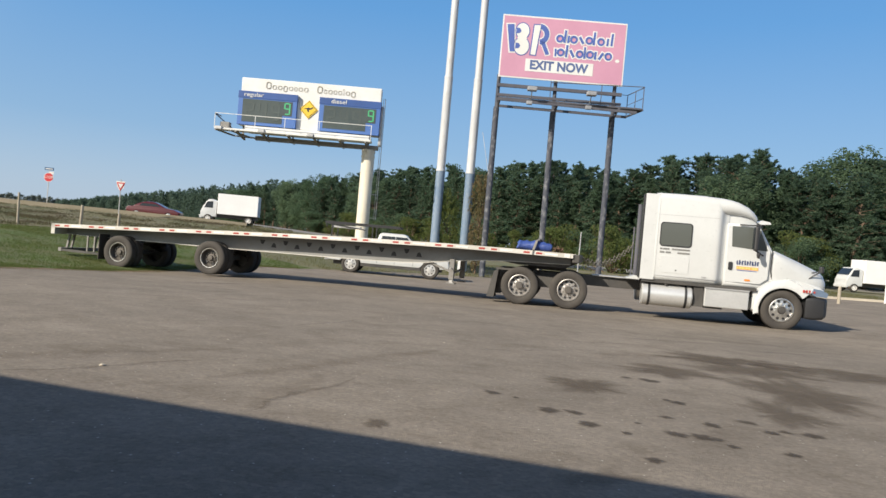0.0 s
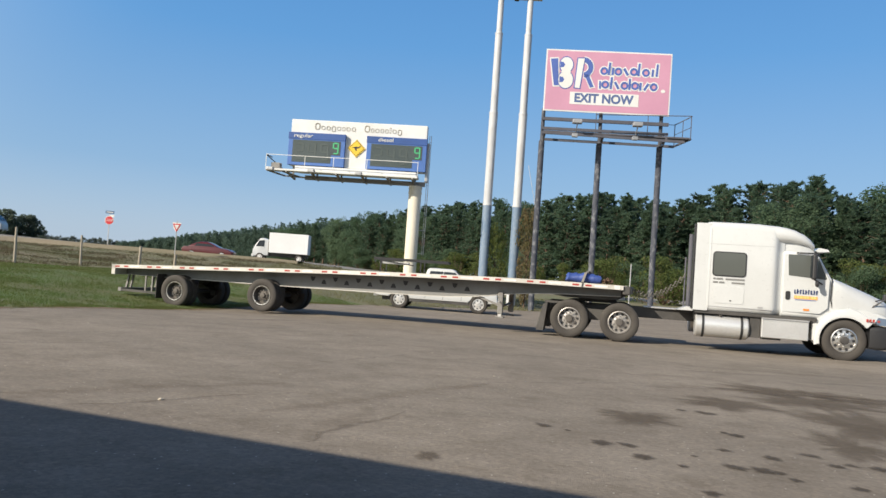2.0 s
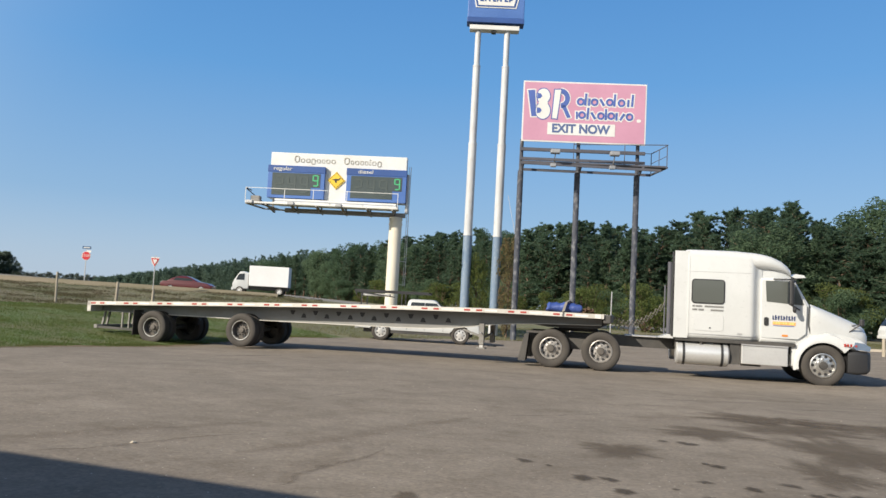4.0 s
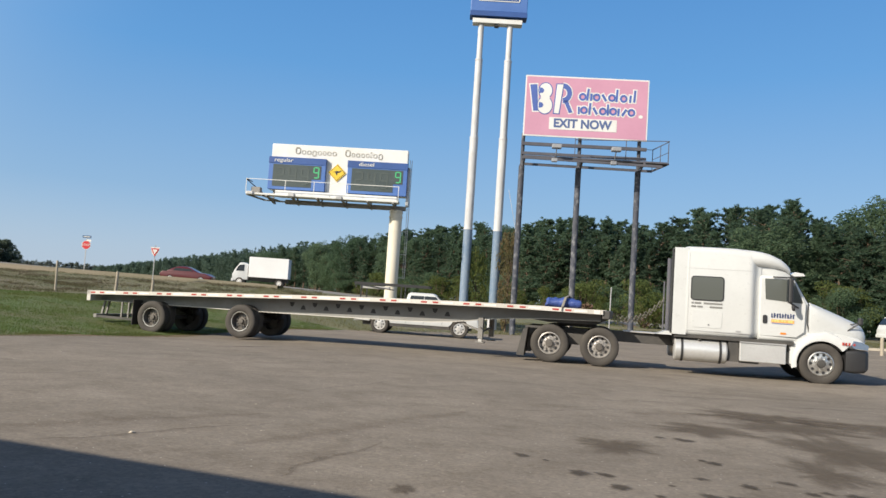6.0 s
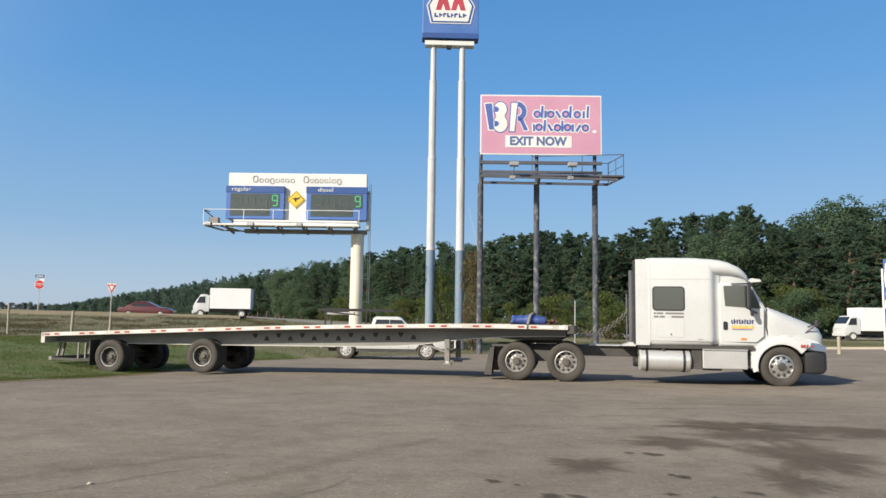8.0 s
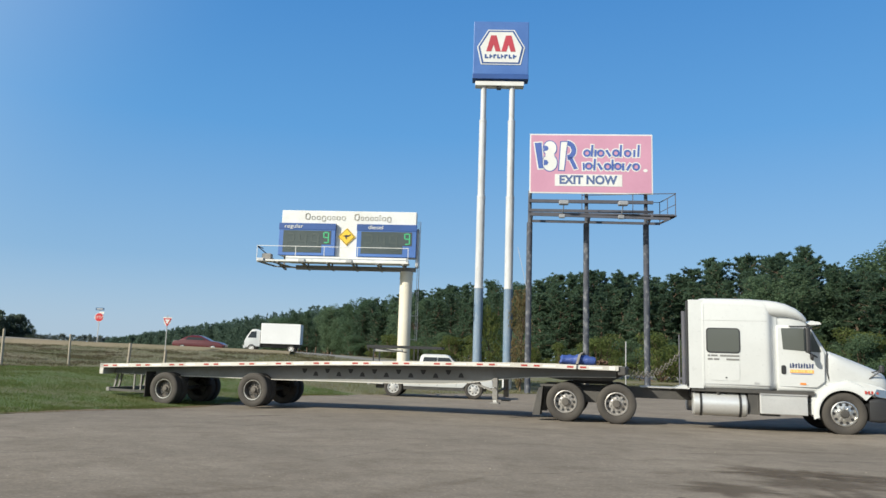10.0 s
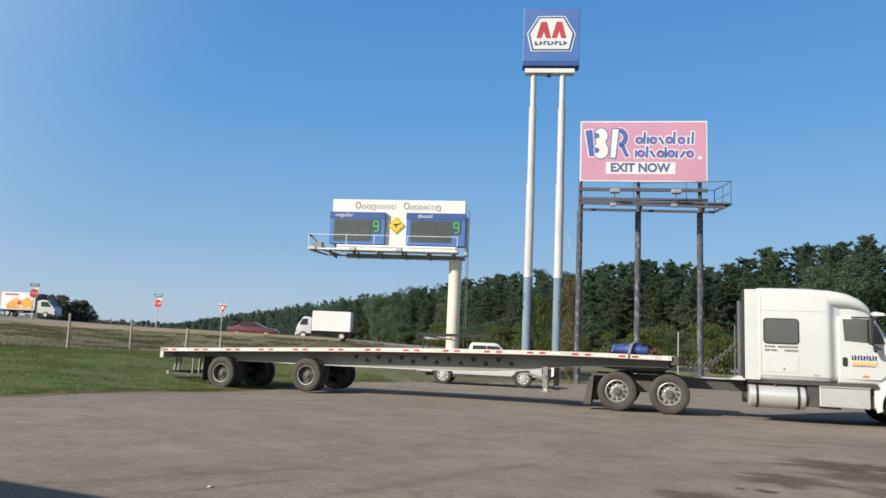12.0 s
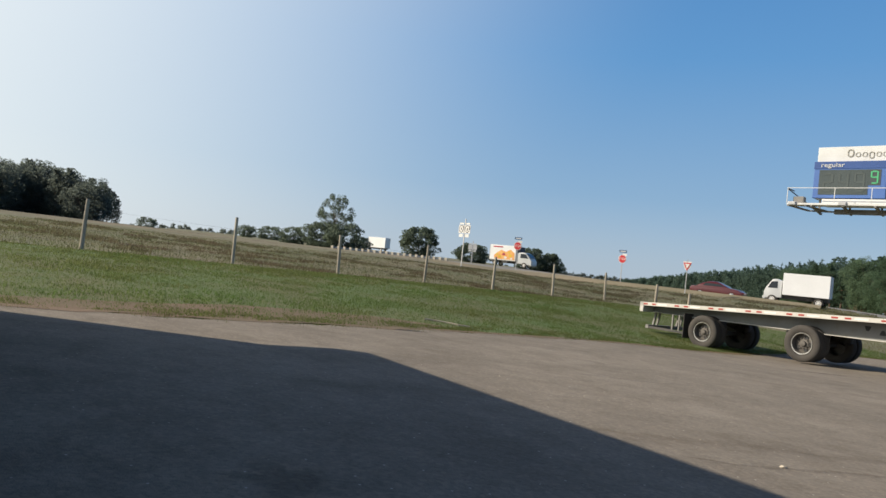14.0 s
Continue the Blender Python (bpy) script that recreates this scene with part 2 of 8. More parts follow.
CONCRETE = material("concrete", (0.5, 0.45, 0.36), (0.42, 0.37, 0.3), rough=0.9, coarse=0.7, fine=20)
BOX_WHITE = material("white_box_panel", (0.8, 0.8, 0.79), (0.75, 0.75, 0.74), rough=0.45, coarse=0.7, fine=6, amount=0.12, bump=0.03, bump_scale=3)
WHITE = material("white_truck_paint", (0.575, 0.585, 0.58), (0.54, 0.55, 0.545), rough=0.3, coarse=0.9, fine=9, amount=0.12, bump=0.03, bump_scale=4, coat=0.4)
SIGN_WHITE = material("sign_white", (0.7, 0.7, 0.685), (0.63, 0.625, 0.6), rough=0.5, coarse=0.8, fine=8, amount=0.2, bump=0.04)
POLE_WHITE = material("pole_white", (0.54, 0.55, 0.565), (0.44, 0.45, 0.47), rough=0.55, coarse=1.3, fine=6, amount=0.7, third=(0.4, 0.39, 0.37), stretch=(1, 1, 0.35))
POLE_BLUE = material("pole_faded_blue", (0.13, 0.195, 0.285), (0.175, 0.235, 0.315), rough=0.6, coarse=1.4, fine=10, amount=0.6, third=(0.28, 0.32, 0.37), stretch=(1, 1, 0.4))
POLE_CREAM = material("pole_cream", (0.72, 0.67, 0.56), (0.64, 0.59, 0.48), rough=0.6, coarse=0.7, fine=9, amount=0.3, stretch=(1, 1, 0.35))
WEATHERED_POST = material("peeling_grey_post", (0.062, 0.068, 0.088), (0.042, 0.047, 0.062), rough=0.75, coarse=1.6, fine=4.5, amount=0.85, third=(0.23, 0.235, 0.245), stretch=(1, 1, 0.6))
STEEL_DARK = material("dark_steel", (0.068, 0.07, 0.088), (0.09, 0.092, 0.112), rough=0.7, metal=0.0, coarse=1.0, fine=12, amount=0.4, third=(0.13, 0.11, 0.1), stretch=(1, 1, 0.3))
STEEL_GREY = material("galvanised_steel", (0.5, 0.5, 0.5), (0.4, 0.4, 0.4), rough=0.5, metal=0.5, coarse=1.5, fine=14)
ALU = material("aluminium", (0.72, 0.71, 0.69), (0.6, 0.59, 0.57), rough=0.3, metal=0.9, coarse=1.2, fine=16, amount=0.3, bump=0.05)
TANK = material("polished_tank", (0.74, 0.74, 0.73), (0.66, 0.66, 0.65), rough=0.34, metal=0.55, coarse=1.2, fine=16, amount=0.25, bump=0.05)
ALU_DULL = material("dull_aluminium", (0.56, 0.55, 0.53), (0.46, 0.45, 0.43), rough=0.55, metal=0.55, coarse=0.8, fine=14, amount=0.4, bump=0.08)
FLOOD_GREY = material("weathered_floodlight", (0.3, 0.31, 0.33), (0.22, 0.23, 0.25), rough=0.6, coarse=2, fine=14, amount=0.4)
LEG_STEEL = material("dull_leg_steel", (0.2, 0.195, 0.185), (0.26, 0.25, 0.235), rough=0.7, metal=0.1, coarse=1.5, fine=14, amount=0.4, third=(0.16, 0.12, 0.09))
BEAM = material("trailer_beam_grey", (0.25, 0.252, 0.248), (0.2, 0.2, 0.195), rough=0.65, metal=0.2, coarse=0.7, fine=10, amount=0.45, third=(0.22, 0.2, 0.17))
CHASSIS = material("chassis_black", (0.045, 0.043, 0.041), (0.075, 0.07, 0.064), rough=0.6, coarse=1.4, fine=16, amount=0.4, third=(0.1, 0.09, 0.08))
RUBBER = material("tyre_rubber", (0.045, 0.04, 0.036), (0.065, 0.058, 0.05), rough=0.85, coarse=2.0, fine=25, amount=0.4, third=(0.085, 0.075, 0.066), bump=0.25, bump_scale=60)
BRIGHT_RIM = material("bright_alloy_rim", (0.66, 0.65, 0.63), rough=0.3, metal=0.35, coarse=3, fine=20, amount=0.3, bump=0)
DRIVE_RIM = material("brake_dusted_alloy_rim", (0.44, 0.42, 0.4), (0.3, 0.28, 0.26), rough=0.45, metal=0.5, coarse=4, fine=20, amount=0.5, third=(0.16, 0.14, 0.12), bump=0)
RIM_STEEL = material("dusty_steel_rim", (0.16, 0.145, 0.13), (0.11, 0.1, 0.09), rough=0.55, metal=0.5, coarse=3, fine=20)
PLANK = material("weathered_deck_plank", (0.3, 0.23, 0.16), (0.22, 0.17, 0.12), rough=0.9, coarse=0.9, fine=12, stretch=(0.2, 2, 1), random_tint=0.15)
WOOD_POST = material("weathered_post", (0.42, 0.37, 0.29), (0.31, 0.27, 0.215), rough=0.95, coarse=2.0, fine=22, stretch=(1, 1, 0.25), bump=0.5)
PINK = material("billboard_pink", (0.54, 0.275, 0.38), (0.5, 0.25, 0.35), rough=0.55, coarse=0.5, fine=5, amount=0.12, bump=0.05)
CAPTION_BLUE = material("caption_slate_blue", (0.09, 0.135, 0.29), rough=0.6, coarse=0.7, fine=6, amount=0.15, bump=0)
LOGO_BLUE = material("logo_blue", (0.075, 0.13, 0.4), rough=0.55, coarse=0.7, fine=6, amount=0.15, bump=0)
SIGN_BLUE = material("sign_blue", (0.055, 0.135, 0.38), (0.07, 0.16, 0.42), rough=0.5, coarse=0.6, fine=6, amount=0.15, bump=0)
SIGN_BLUE_DARK = material("sign_blue_dark", (0.03, 0.085, 0.28), rough=0.5, coarse=0.6, fine=6, amount=0.15, bump=0)
NAVY = material("navy_print", (0.03, 0.045, 0.13), rough=0.5, coarse=0.7, fine=6, amount=0.15, bump=0)
PALE_YELLOW = material("pale_yellow_print", (0.8, 0.6, 0.2), rough=0.5, coarse=0.7, fine=6, amount=0.15, bump=0)
LOGO_RED = material("logo_red", (0.46, 0.05, 0.075), rough=0.5, coarse=0.7, fine=6, amount=0.15, bump=0)
LOGO_GREY = material("faded_lettering", (0.5, 0.48, 0.42), rough=0.6, coarse=0.7, fine=6, amount=0.3, bump=0)
BLACK = material("black_plastic", (0.03, 0.03, 0.032), rough=0.5, coarse=2, fine=20, amount=0.3)
SCREEN = material("display_face", (0.05, 0.068, 0.07), (0.065, 0.083, 0.083), rough=0.35, coarse=0.9, fine=10, bump=0)
DIM_SEGMENT = material("unlit_segment", (0.07, 0.092, 0.09), rough=0.5, bump=0)
GREEN_SEGMENT = glow("lit_green_segment", (0.06, 0.38, 0.17), 0.08)
YELLOW = material("sign_yellow", (0.75, 0.5, 0.04), rough=0.5, coarse=0.8, fine=7, amount=0.2, bump=0)
RED_TAPE = material("red_reflector", (0.4, 0.05, 0.04), rough=0.4, coarse=2, fine=20, bump=0)
WHITE_TAPE = material("white_reflector", (0.78, 0.76, 0.72), rough=0.4, coarse=2, fine=20, bump=0)
RAIL = material("deck_side_rail", (0.6, 0.58, 0.54), (0.48, 0.46, 0.42), rough=0.5, metal=0.2, coarse=1.0, fine=12, amount=0.4, third=(0.45, 0.4, 0.33))
TARP = material("blue_tarpaulin", (0.03, 0.062, 0.23), (0.04, 0.08, 0.28), rough=0.55, coarse=2.5, fine=14, bump=0.6, bump_scale=6, bump_size=0.05)
RUST = material("rusty_chain", (0.16, 0.095, 0.06), (0.1, 0.065, 0.045), rough=0.85, metal=0.2, coarse=6, fine=40)
STRAP = material("grey_strap", (0.2, 0.185, 0.165), rough=0.8, coarse=3, fine=30)
RED_PAINT = material("dark_red_car_paint", (0.1, 0.014, 0.017), rough=0.3, coarse=1, fine=9, amount=0.2, bump=0, coat=0.6)
STOP_RED = material("stop_sign_red", (0.58, 0.03, 0.04), rough=0.4, coarse=2, fine=12, amount=0.2, bump=0)
STREET_BLUE = material("street_plate", (0.03, 0.09, 0.2), rough=0.45, coarse=2, fine=12, bump=0)
ORANGE = material("orange_print", (0.8, 0.45, 0.14), (0.74, 0.32, 0.09), rough=0.45, coarse=1.2, fine=3, amount=0.5, third=(0.7, 0.08, 0.03), bump=0)
AMBER = material("amber_lens", (0.75, 0.25, 0.05), rough=0.25, bump=0)
LAMP_CLEAR = material("headlamp_lens", (0.2, 0.27, 0.38), rough=0.12, metal=0.3, bump=0)
WINDOW = glass("dark_glass")
# opaque grey stands in for reflections and the view through the side windows
CAB_GLASS = glass("tinted_side_glass", (0.1, 0.108, 0.1), 0.1)
BARK = material("pine_bark", (0.16, 0.11, 0.075), (0.1, 0.07, 0.05), rough=0.95, coarse=2, fine=14, stretch=(1, 1, 0.2), bump=0.6)
# pine, broadleaf and roadside greens below are paled to stand in for haze
PINE = leafy("pine_needles", (0.128, 0.195, 0.126), (0.11, 0.174, 0.114), (0.15, 0.215, 0.13), trans=0.72, tree=0.16)
PINE_MID = leafy("distant_pine_needles", (0.118, 0.172, 0.13), (0.1, 0.15, 0.116), (0.135, 0.19, 0.14), tree=0.2)
HAZED_FAR = leafy("far_foliage", (0.16, 0.187, 0.162), (0.138, 0.163, 0.14), (0.18, 0.205, 0.168), trans=0.75)
LEAF = leafy("broad_leaves", (0.132, 0.195, 0.115), (0.112, 0.172, 0.102), (0.15, 0.21, 0.12), tree=0.18)
ROADSIDE_LEAF = leafy("roadside_leaves", (0.155, 0.19, 0.14), (0.13, 0.165, 0.12), (0.175, 0.205, 0.15), trans=0.75)
BRIGHT_LEAF = leafy("sunlit_shrub_leaves", (0.165, 0.2, 0.07), (0.125, 0.165, 0.055), (0.21, 0.21, 0.085))
VINE = leafy("browning_vine_leaves", (0.3, 0.225, 0.125), (0.22, 0.2, 0.1), (0.36, 0.25, 0.14), trans=0.75)
POLE_SHRUB = leafy("yellowing_shrub_leaves", (0.22, 0.25, 0.085), (0.18, 0.22, 0.075), (0.28, 0.26, 0.11), trans=0.75)
LATE_GRASS = leafy("late_summer_grass_blades", (0.2, 0.188, 0.076), (0.165, 0.172, 0.064), (0.215, 0.178, 0.088))
BRICK_WALL = material("painted_block_wall", (0.15, 0.105, 0.08), (0.12, 0.085, 0.066), rough=0.9, coarse=0.6, fine=10)


# ---- building blocks ----
def part(name, bm, mat, parent, label="", smooth=False):
    """Links a bmesh as one mesh object under a thing or a part."""
    me = bpy.data.meshes.new(name)
    bmesh.ops.recalc_face_normals(bm, faces=bm.faces)
    bm.to_mesh(me)
    bm.free()
    me.materials.append(mat)
    if smooth:
        me.polygons.foreach_set("use_smooth", [True] * len(me.polygons))
        try:
            me.set_sharp_from_angle(angle=radians(38))
        except AttributeError:
            pass
    ob = new(name, me)
    ob.parent = parent
    if label:
        tagged(ob, label)
    return ob


def again(name, source, parent, m, label=""):
    """One more part on the mesh of an earlier one."""
    ob = new(name, source.data)
    ob.parent = parent
    ob.matrix_basis = m
    if label:
        tagged(ob, label)
    return ob


def thing(name, m, label, category, group="", kind=""):
    ob = new(name)
    ob.empty_display_size = 0.2
    ob.matrix_basis = m
    return tagged(ob, label, category, group, kind)


def bm_new():
    return bmesh.new()


def box(bm, x0, x1, y0, y1, z0, z1, bevel=0.0, m=None):
    v = [bm.verts.new((x, y, z)) for z in (z0, z1) for y in (y0, y1) for x in (x0, x1)]
    f = [bm.faces.new([v[i] for i in q]) for q in ((0, 2, 3, 1), (4, 5, 7, 6), (0, 1, 5, 4), (1, 3, 7, 5), (3, 2, 6, 7), (2, 0, 4, 6))]
    if m is not None:
        bmesh.ops.transform(bm, matrix=m, verts=v)
    if bevel:
        ed = {e for q in f for e in q.edges}
        bmesh.ops.bevel(bm, geom=list(ed), offset=bevel, segments=2, affect="EDGES", profile=0.5)
    return bm


def beam(bm, a, b, w, h=None):
    """A square bar from a to b."""
    a, b = Vector(a), Vector(b)
    h = h or w
    d = b - a
    q = d.to_track_quat("X", "Z").to_matrix().to_4x4()
    box(bm, 0, d.length, -w / 2, w / 2, -h / 2, h / 2, m=Matrix.Translation(a) @ q)
    return bm


def rod(bm, a, b, r0, r1=None, n=12, caps=True):
    a, b = Vector(a), Vector(b)
    r1 = r0 if r1 is None else r1
    d = b - a
    q = d.to_track_quat("Z", "X").to_matrix().to_4x4()
    m = Matrix.Translation(a) @ q
    ring = [[bm.verts.new(m @ Vector((r * math.cos(2 * math.pi * i / n), r * math.sin(2 * math.pi * i / n), z))) for i in range(n)]
            for r, z in ((r0, 0), (r1, d.length))]
    for i in range(n):
        bm.faces.new((ring[0][i], ring[0][(i + 1) % n], ring[1][(i + 1) % n], ring[1][i]))
    if caps:
        bm.faces.new(ring[0][::-1])
        bm.faces.new(ring[1])
    return bm


def lathe(bm, profile, n=32, m=None, close=False):
    """Turns (radius, along y) pairs round the y axis."""
    rings = []
    for r, y in profile:
        rings.append([bm.verts.new((r * math.cos(2 * math.pi * i / n), y, r * math.sin(2 * math.pi * i / n))) for i in range(n)])
    pairs = list(zip(rings, rings[1:])) + ([(rings[-1], rings[0])] if close else [])
    for a, b in pairs:
        for i in range(n):
            bm.faces.new((a[i], a[(i + 1) % n], b[(i + 1) % n], b[i]))
    if not close:
        bm.faces.new(rings[0])
        bm.faces.new(rings[-1][::-1])
    if m is not None:
        bmesh.ops.transform(bm, matrix=m, verts=[v for r in rings for v in r])
    return bm


def plate(bm, pts, y0, y1, m=None, bevel=0.0):
    """A flat piece with outline pts (x, z), from y0 to y1."""
    a = [bm.verts.new((x, y0, z)) for x, z in pts]
    b = [bm.verts.new((x, y1, z)) for x, z in pts]
    k = len(pts)
    faces = [bm.faces.new(a), bm.faces.new(b[::-1])]
    faces += [bm.faces.new((a[i], b[i], b[(i + 1) % k], a[(i + 1) % k])) for i in range(k)]
    if bevel:
        bmesh.ops.bevel(bm, geom=[e for e in faces[0].edges], offset=bevel, segments=2, affect="EDGES", profile=0.5)
    if m is not None:
        bmesh.ops.transform(bm, matrix=m, verts=bm.verts)
    return bm


def rounded(x0, x1, z0, z1, r, n=5):
    pts = []
    for cx, cz, a0 in ((x1 - r, z1 - r, 0), (x0 + r, z1 - r, 90), (x0 + r, z0 + r, 180), (x1 - r, z0 + r, 270)):
        pts += [(cx + r * math.cos(radians(a0 + 90 * i / n)), cz + r * math.sin(radians(a0 + 90 * i / n))) for i in range(n + 1)]
    return pts


def loft(bm, sections, y_mid, n=6):
    """Joins rounded cross-sections (x, bottom, top, half width, corner radius) into one skin."""
    rings = []
    for x, z0, z1, w, r in sections:
        r = min(r, w * 0.98, (z1 - z0) * 0.49)
        rings.append([bm.verts.new((x, y_mid + p, q)) for p, q in rounded(-w, w, z0, z1, r, n)])
    for a, b in zip(rings, rings[1:]):
        for i in range(len(a)):
            bm.faces.new((a[i], a[(i + 1) % len(a)], b[(i + 1) % len(a)], b[i]))
    bm.faces.new(rings[0])
    bm.faces.new(rings[-1][::-1])
    return bm


def lettering(body, size, depth=0.01, bold=0.0):
    """A mesh of the words in the built-in font, standing in x and z and facing -y, centred on its origin."""
    cu = bpy.data.curves.new("words", "FONT")
    cu.body, cu.size, cu.extrude, cu.align_x, cu.align_y = body, size, depth, "CENTER", "CENTER"
    cu.offset = bold
    ob = bpy.data.objects.new("words", cu)
    scene.collection.objects.link(ob)
    me = bpy.data.meshes.new_from_object(ob.evaluated_get(bpy.context.evaluated_depsgraph_get()))
    scene.collection.objects.unlink(ob)
    bpy.data.objects.remove(ob)
    me.transform(Matrix.Rotation(radians(90), 4, "X"))
    return me


def words(name, body, size, mat, parent, m, wide=1.0, depth=0.01, bold=0.0):
    me = lettering(body, size, depth, bold)
    me.materials.append(mat)
    ob = new(name, me)
    ob.parent = parent
    ob.matrix_basis = m @ Matrix.Diagonal((wide, 1, 1, 1))
    return ob


def smooth01(t):
    t = min(max(t, 0.0), 1.0)
    return t * t * (3 - 2 * t)


def interp(x, xs, ys):
    return float(np.interp(x, xs, ys))


# ---- the lie of the land ----
def crest(b):
    """Height of the embankment's brow, by bearing from the lot's middle, in degrees."""
    return interp(b, (-180, -75, -30, -20, -8, -3, 6, 20, 60, 180), (1.65, 1.65, 1.65, 1.45, 1.25, 0.9, 0.0, -0.35, -0.2, 0.5))


def lot_left(y):
    return interp(y, (-40, 2, 4.9, 8.1, 12.4, 18.5, 20.2, 31.4, 35.3, 48), (-13, -11.9, -11.0, -9.8, -8.9, -7.1, -6.35, -3.4, -0.8, 12))


def ground_z(x, y):
    z = -0.006 * x - 0.018 * min(max(y, -30), 46) + 0.024 * min(max(x - 10, 0), 40)
    z -= 0.16 * math.exp(-((x + 7) ** 2 + (y - 23.3) ** 2) / 24.0)
    z -= 0.1 * math.exp(-((x - 2) ** 2 + (y - 35) ** 2) / 60.0)
    back = interp(x, (-8, -4, 0, 5, 12, 22, 30, 42, 62, 90), (30, 32, 36.5, 42, 49, 51, 49.5, 46, 38, 26))
    out = max(lot_left(min(y, 40)) - x, (y - back) * 1.3, x - 66, -38 - y)
    if out > 0:
        b = math.degrees(math.atan2(x, y))
        s = interp(out, (0, 1.5, 9.5, 20, 42), (0, 0.05, 0.34, 0.52, 1.0))
        z = z * (1 - s) + crest(b) * s
        # beyond the brow the road climbs away to a bridge
        far = smooth01((b + 62) / 8) * smooth01((-19 - b) / 14)
        z += far * 0.0175 * min(max(math.hypot(x, y) - 70, 0), 190)
        z -= 0.34 * math.exp(-((x + 17.4) ** 2 / 60.0 + (y - 70.5) ** 2 / 22.0))
    return z


def on_ground(x, y, turn=0.0, lift=0.0):
    return pose(x, y, ground_z(x, y) + lift, 0, 0, turn)


def sheet(name, rings, mat, label, category):
    """A skin through rings of points that close round."""
    n = len(rings[0])
    verts = [p for r in rings for p in r]
    faces = [(k * n + i, k * n + (i + 1) % n, (k + 1) * n + (i + 1) % n, (k + 1) * n + i) for k in range(len(rings) - 1) for i in range(n)]
    verts.append(tuple(sum(p[i] for p in rings[0]) / n for i in range(3)))
    faces += [((i + 1) % n, i, len(verts) - 1) for i in range(n)]
    me = bpy.data.meshes.new(name)
    me.from_pydata(verts, [], faces)
    me.polygons.foreach_set("use_smooth", [True] * len(me.polygons))
    me.materials.append(mat)
    return tagged(new(name, me), label, category, kind="structure")


GRID_TURN = [radians(a * 1.0) for a in range(360)]
radii = [0.4 * 1.09 ** k for k in range(104)] + [3600]
sheet("ground", [[(r * math.sin(a), r * math.cos(a), ground_z(r * math.sin(a), r * math.cos(a)) - 0.05) for a in GRID_TURN] for r in radii], FIELD,
      "dry brown field of rough grass rising to an embankment", "field")

LOT = [(-13, -35), (-11.9, 2), (-11.0, 4.9), (-10.05, 6.7), (-9.8, 8.1), (-9.4, 9.7), (-8.9, 12.4), (-7.95, 15.8), (-7.1, 18.5), (-6.3, 20.3), (-4.6, 27),
       (-3.4, 31.4), (-0.9, 35.7), (4.2, 41.5), (12, 47), (22, 49), (30, 47.5), (42, 44), (62, 36), (62, -35)]


def star(poly, cx, cy, ang):
    """Distance from the centre to the outline in a direction."""
    dx, dy, best = math.cos(ang), math.sin(ang), 0
    for (ax, ay), (bx, by) in zip(poly, poly[1:] + poly[:1]):
        ex, ey = bx - ax, by - ay
        det = dx * -ey + ex * dy
        if abs(det) > 1e-9:
            k = ((ax - cx) * -ey + ex * (ay - cy)) / det
            s = (dx * (ay - cy) - dy * (ax - cx)) / det
            if k > 0 and 0 <= s <= 1:
                best = max(best, k)
    return best


def patch(name, poly, centre, mat, label, category, lift, wobble=0.12, steps=360, rings=26, seed=0.0):
    cx, cy = centre
    out = []
    edge = [star(poly, cx, cy, 2 * math.pi * i / steps) for i in range(steps)]
    for k in range(1, rings + 1):
        f, ring = (k / rings) ** 0.8, []
        for i in range(steps):
            a = 2 * math.pi * i / steps
            r = edge[i] * f
            if k == rings:
                px, py = cx + r * math.cos(a), cy + r * math.sin(a)
                r += wobble * (noise.noise(Vector((px * 0.9, py * 0.9, seed))) + 0.6 * noise.noise(Vector((px * 3.1, py * 3.1, seed + 4))))
            x, y = cx + r * math.cos(a), cy + r * math.sin(a)
            ring.append((x, y, ground_z(x, y) + lift))
        out.append(ring)
    return sheet(name, out, mat, label, category)


patch("pavement", LOT, (4.0, 12.0), ASPHALT, "worn grey-brown asphalt lot with oil stains", "parking lot", 0.0, 0.25, 1080, 60)

# ---- the unseen store behind, whose roof edge shades the lot ----
def store():
    s = thing("store_building", pose(-12.2, 4.03, 0, 0, 0, -23.1), "unseen low brick store building, deep eave added to block sky light", "building")
    # dark wall and deep eave are added to hold back sky and bounced light
    part("wall", box(bm_new(), 0.59, 46, -14, 0, -0.6, 2.74), BRICK_WALL, s)
    part("roof", box(bm_new(), 0.57, 46.02, -14.1, 0.87, 2.74, 3.0, 0.02), STEEL_DARK, s, "dark flat roof, its unseen eave added to block sky light")
    for k in range(4):
        w = part("window", box(bm_new(), 8 + 9 * k, 13 + 9 * k, 0.0, 0.05, 0.6, 2.4), WINDOW, s)
        for x in (7.92, 13.0):
            part("window_frame", box(bm_new(), x + 9 * k, x + 0.08 + 9 * k, 0.0, 0.08, 0.52, 2.48), ALU_DULL, w)


store()


# ---- signs on tall poles ----
def tube_pole(bm, x, y, steps, n=20):
    """A stepped steel pole: (z0, z1, radius) pieces with short tapered sleeves between."""
    for k, (z0, z1, r) in enumerate(steps):
        rod(bm, (x, y, z0), (x, y, z1), r, r, n)
        if k + 1 < len(steps):
            rod(bm, (x, y, z1), (x, y, z1 + 0.18), r, steps[k + 1][2], n)
    return bm


def oval(cx, cz, rx, rz, n=20):
    return [(cx + rx * math.cos(2 * math.pi * i / n), cz + rz * math.sin(2 * math.pi * i / n)) for i in range(n)]


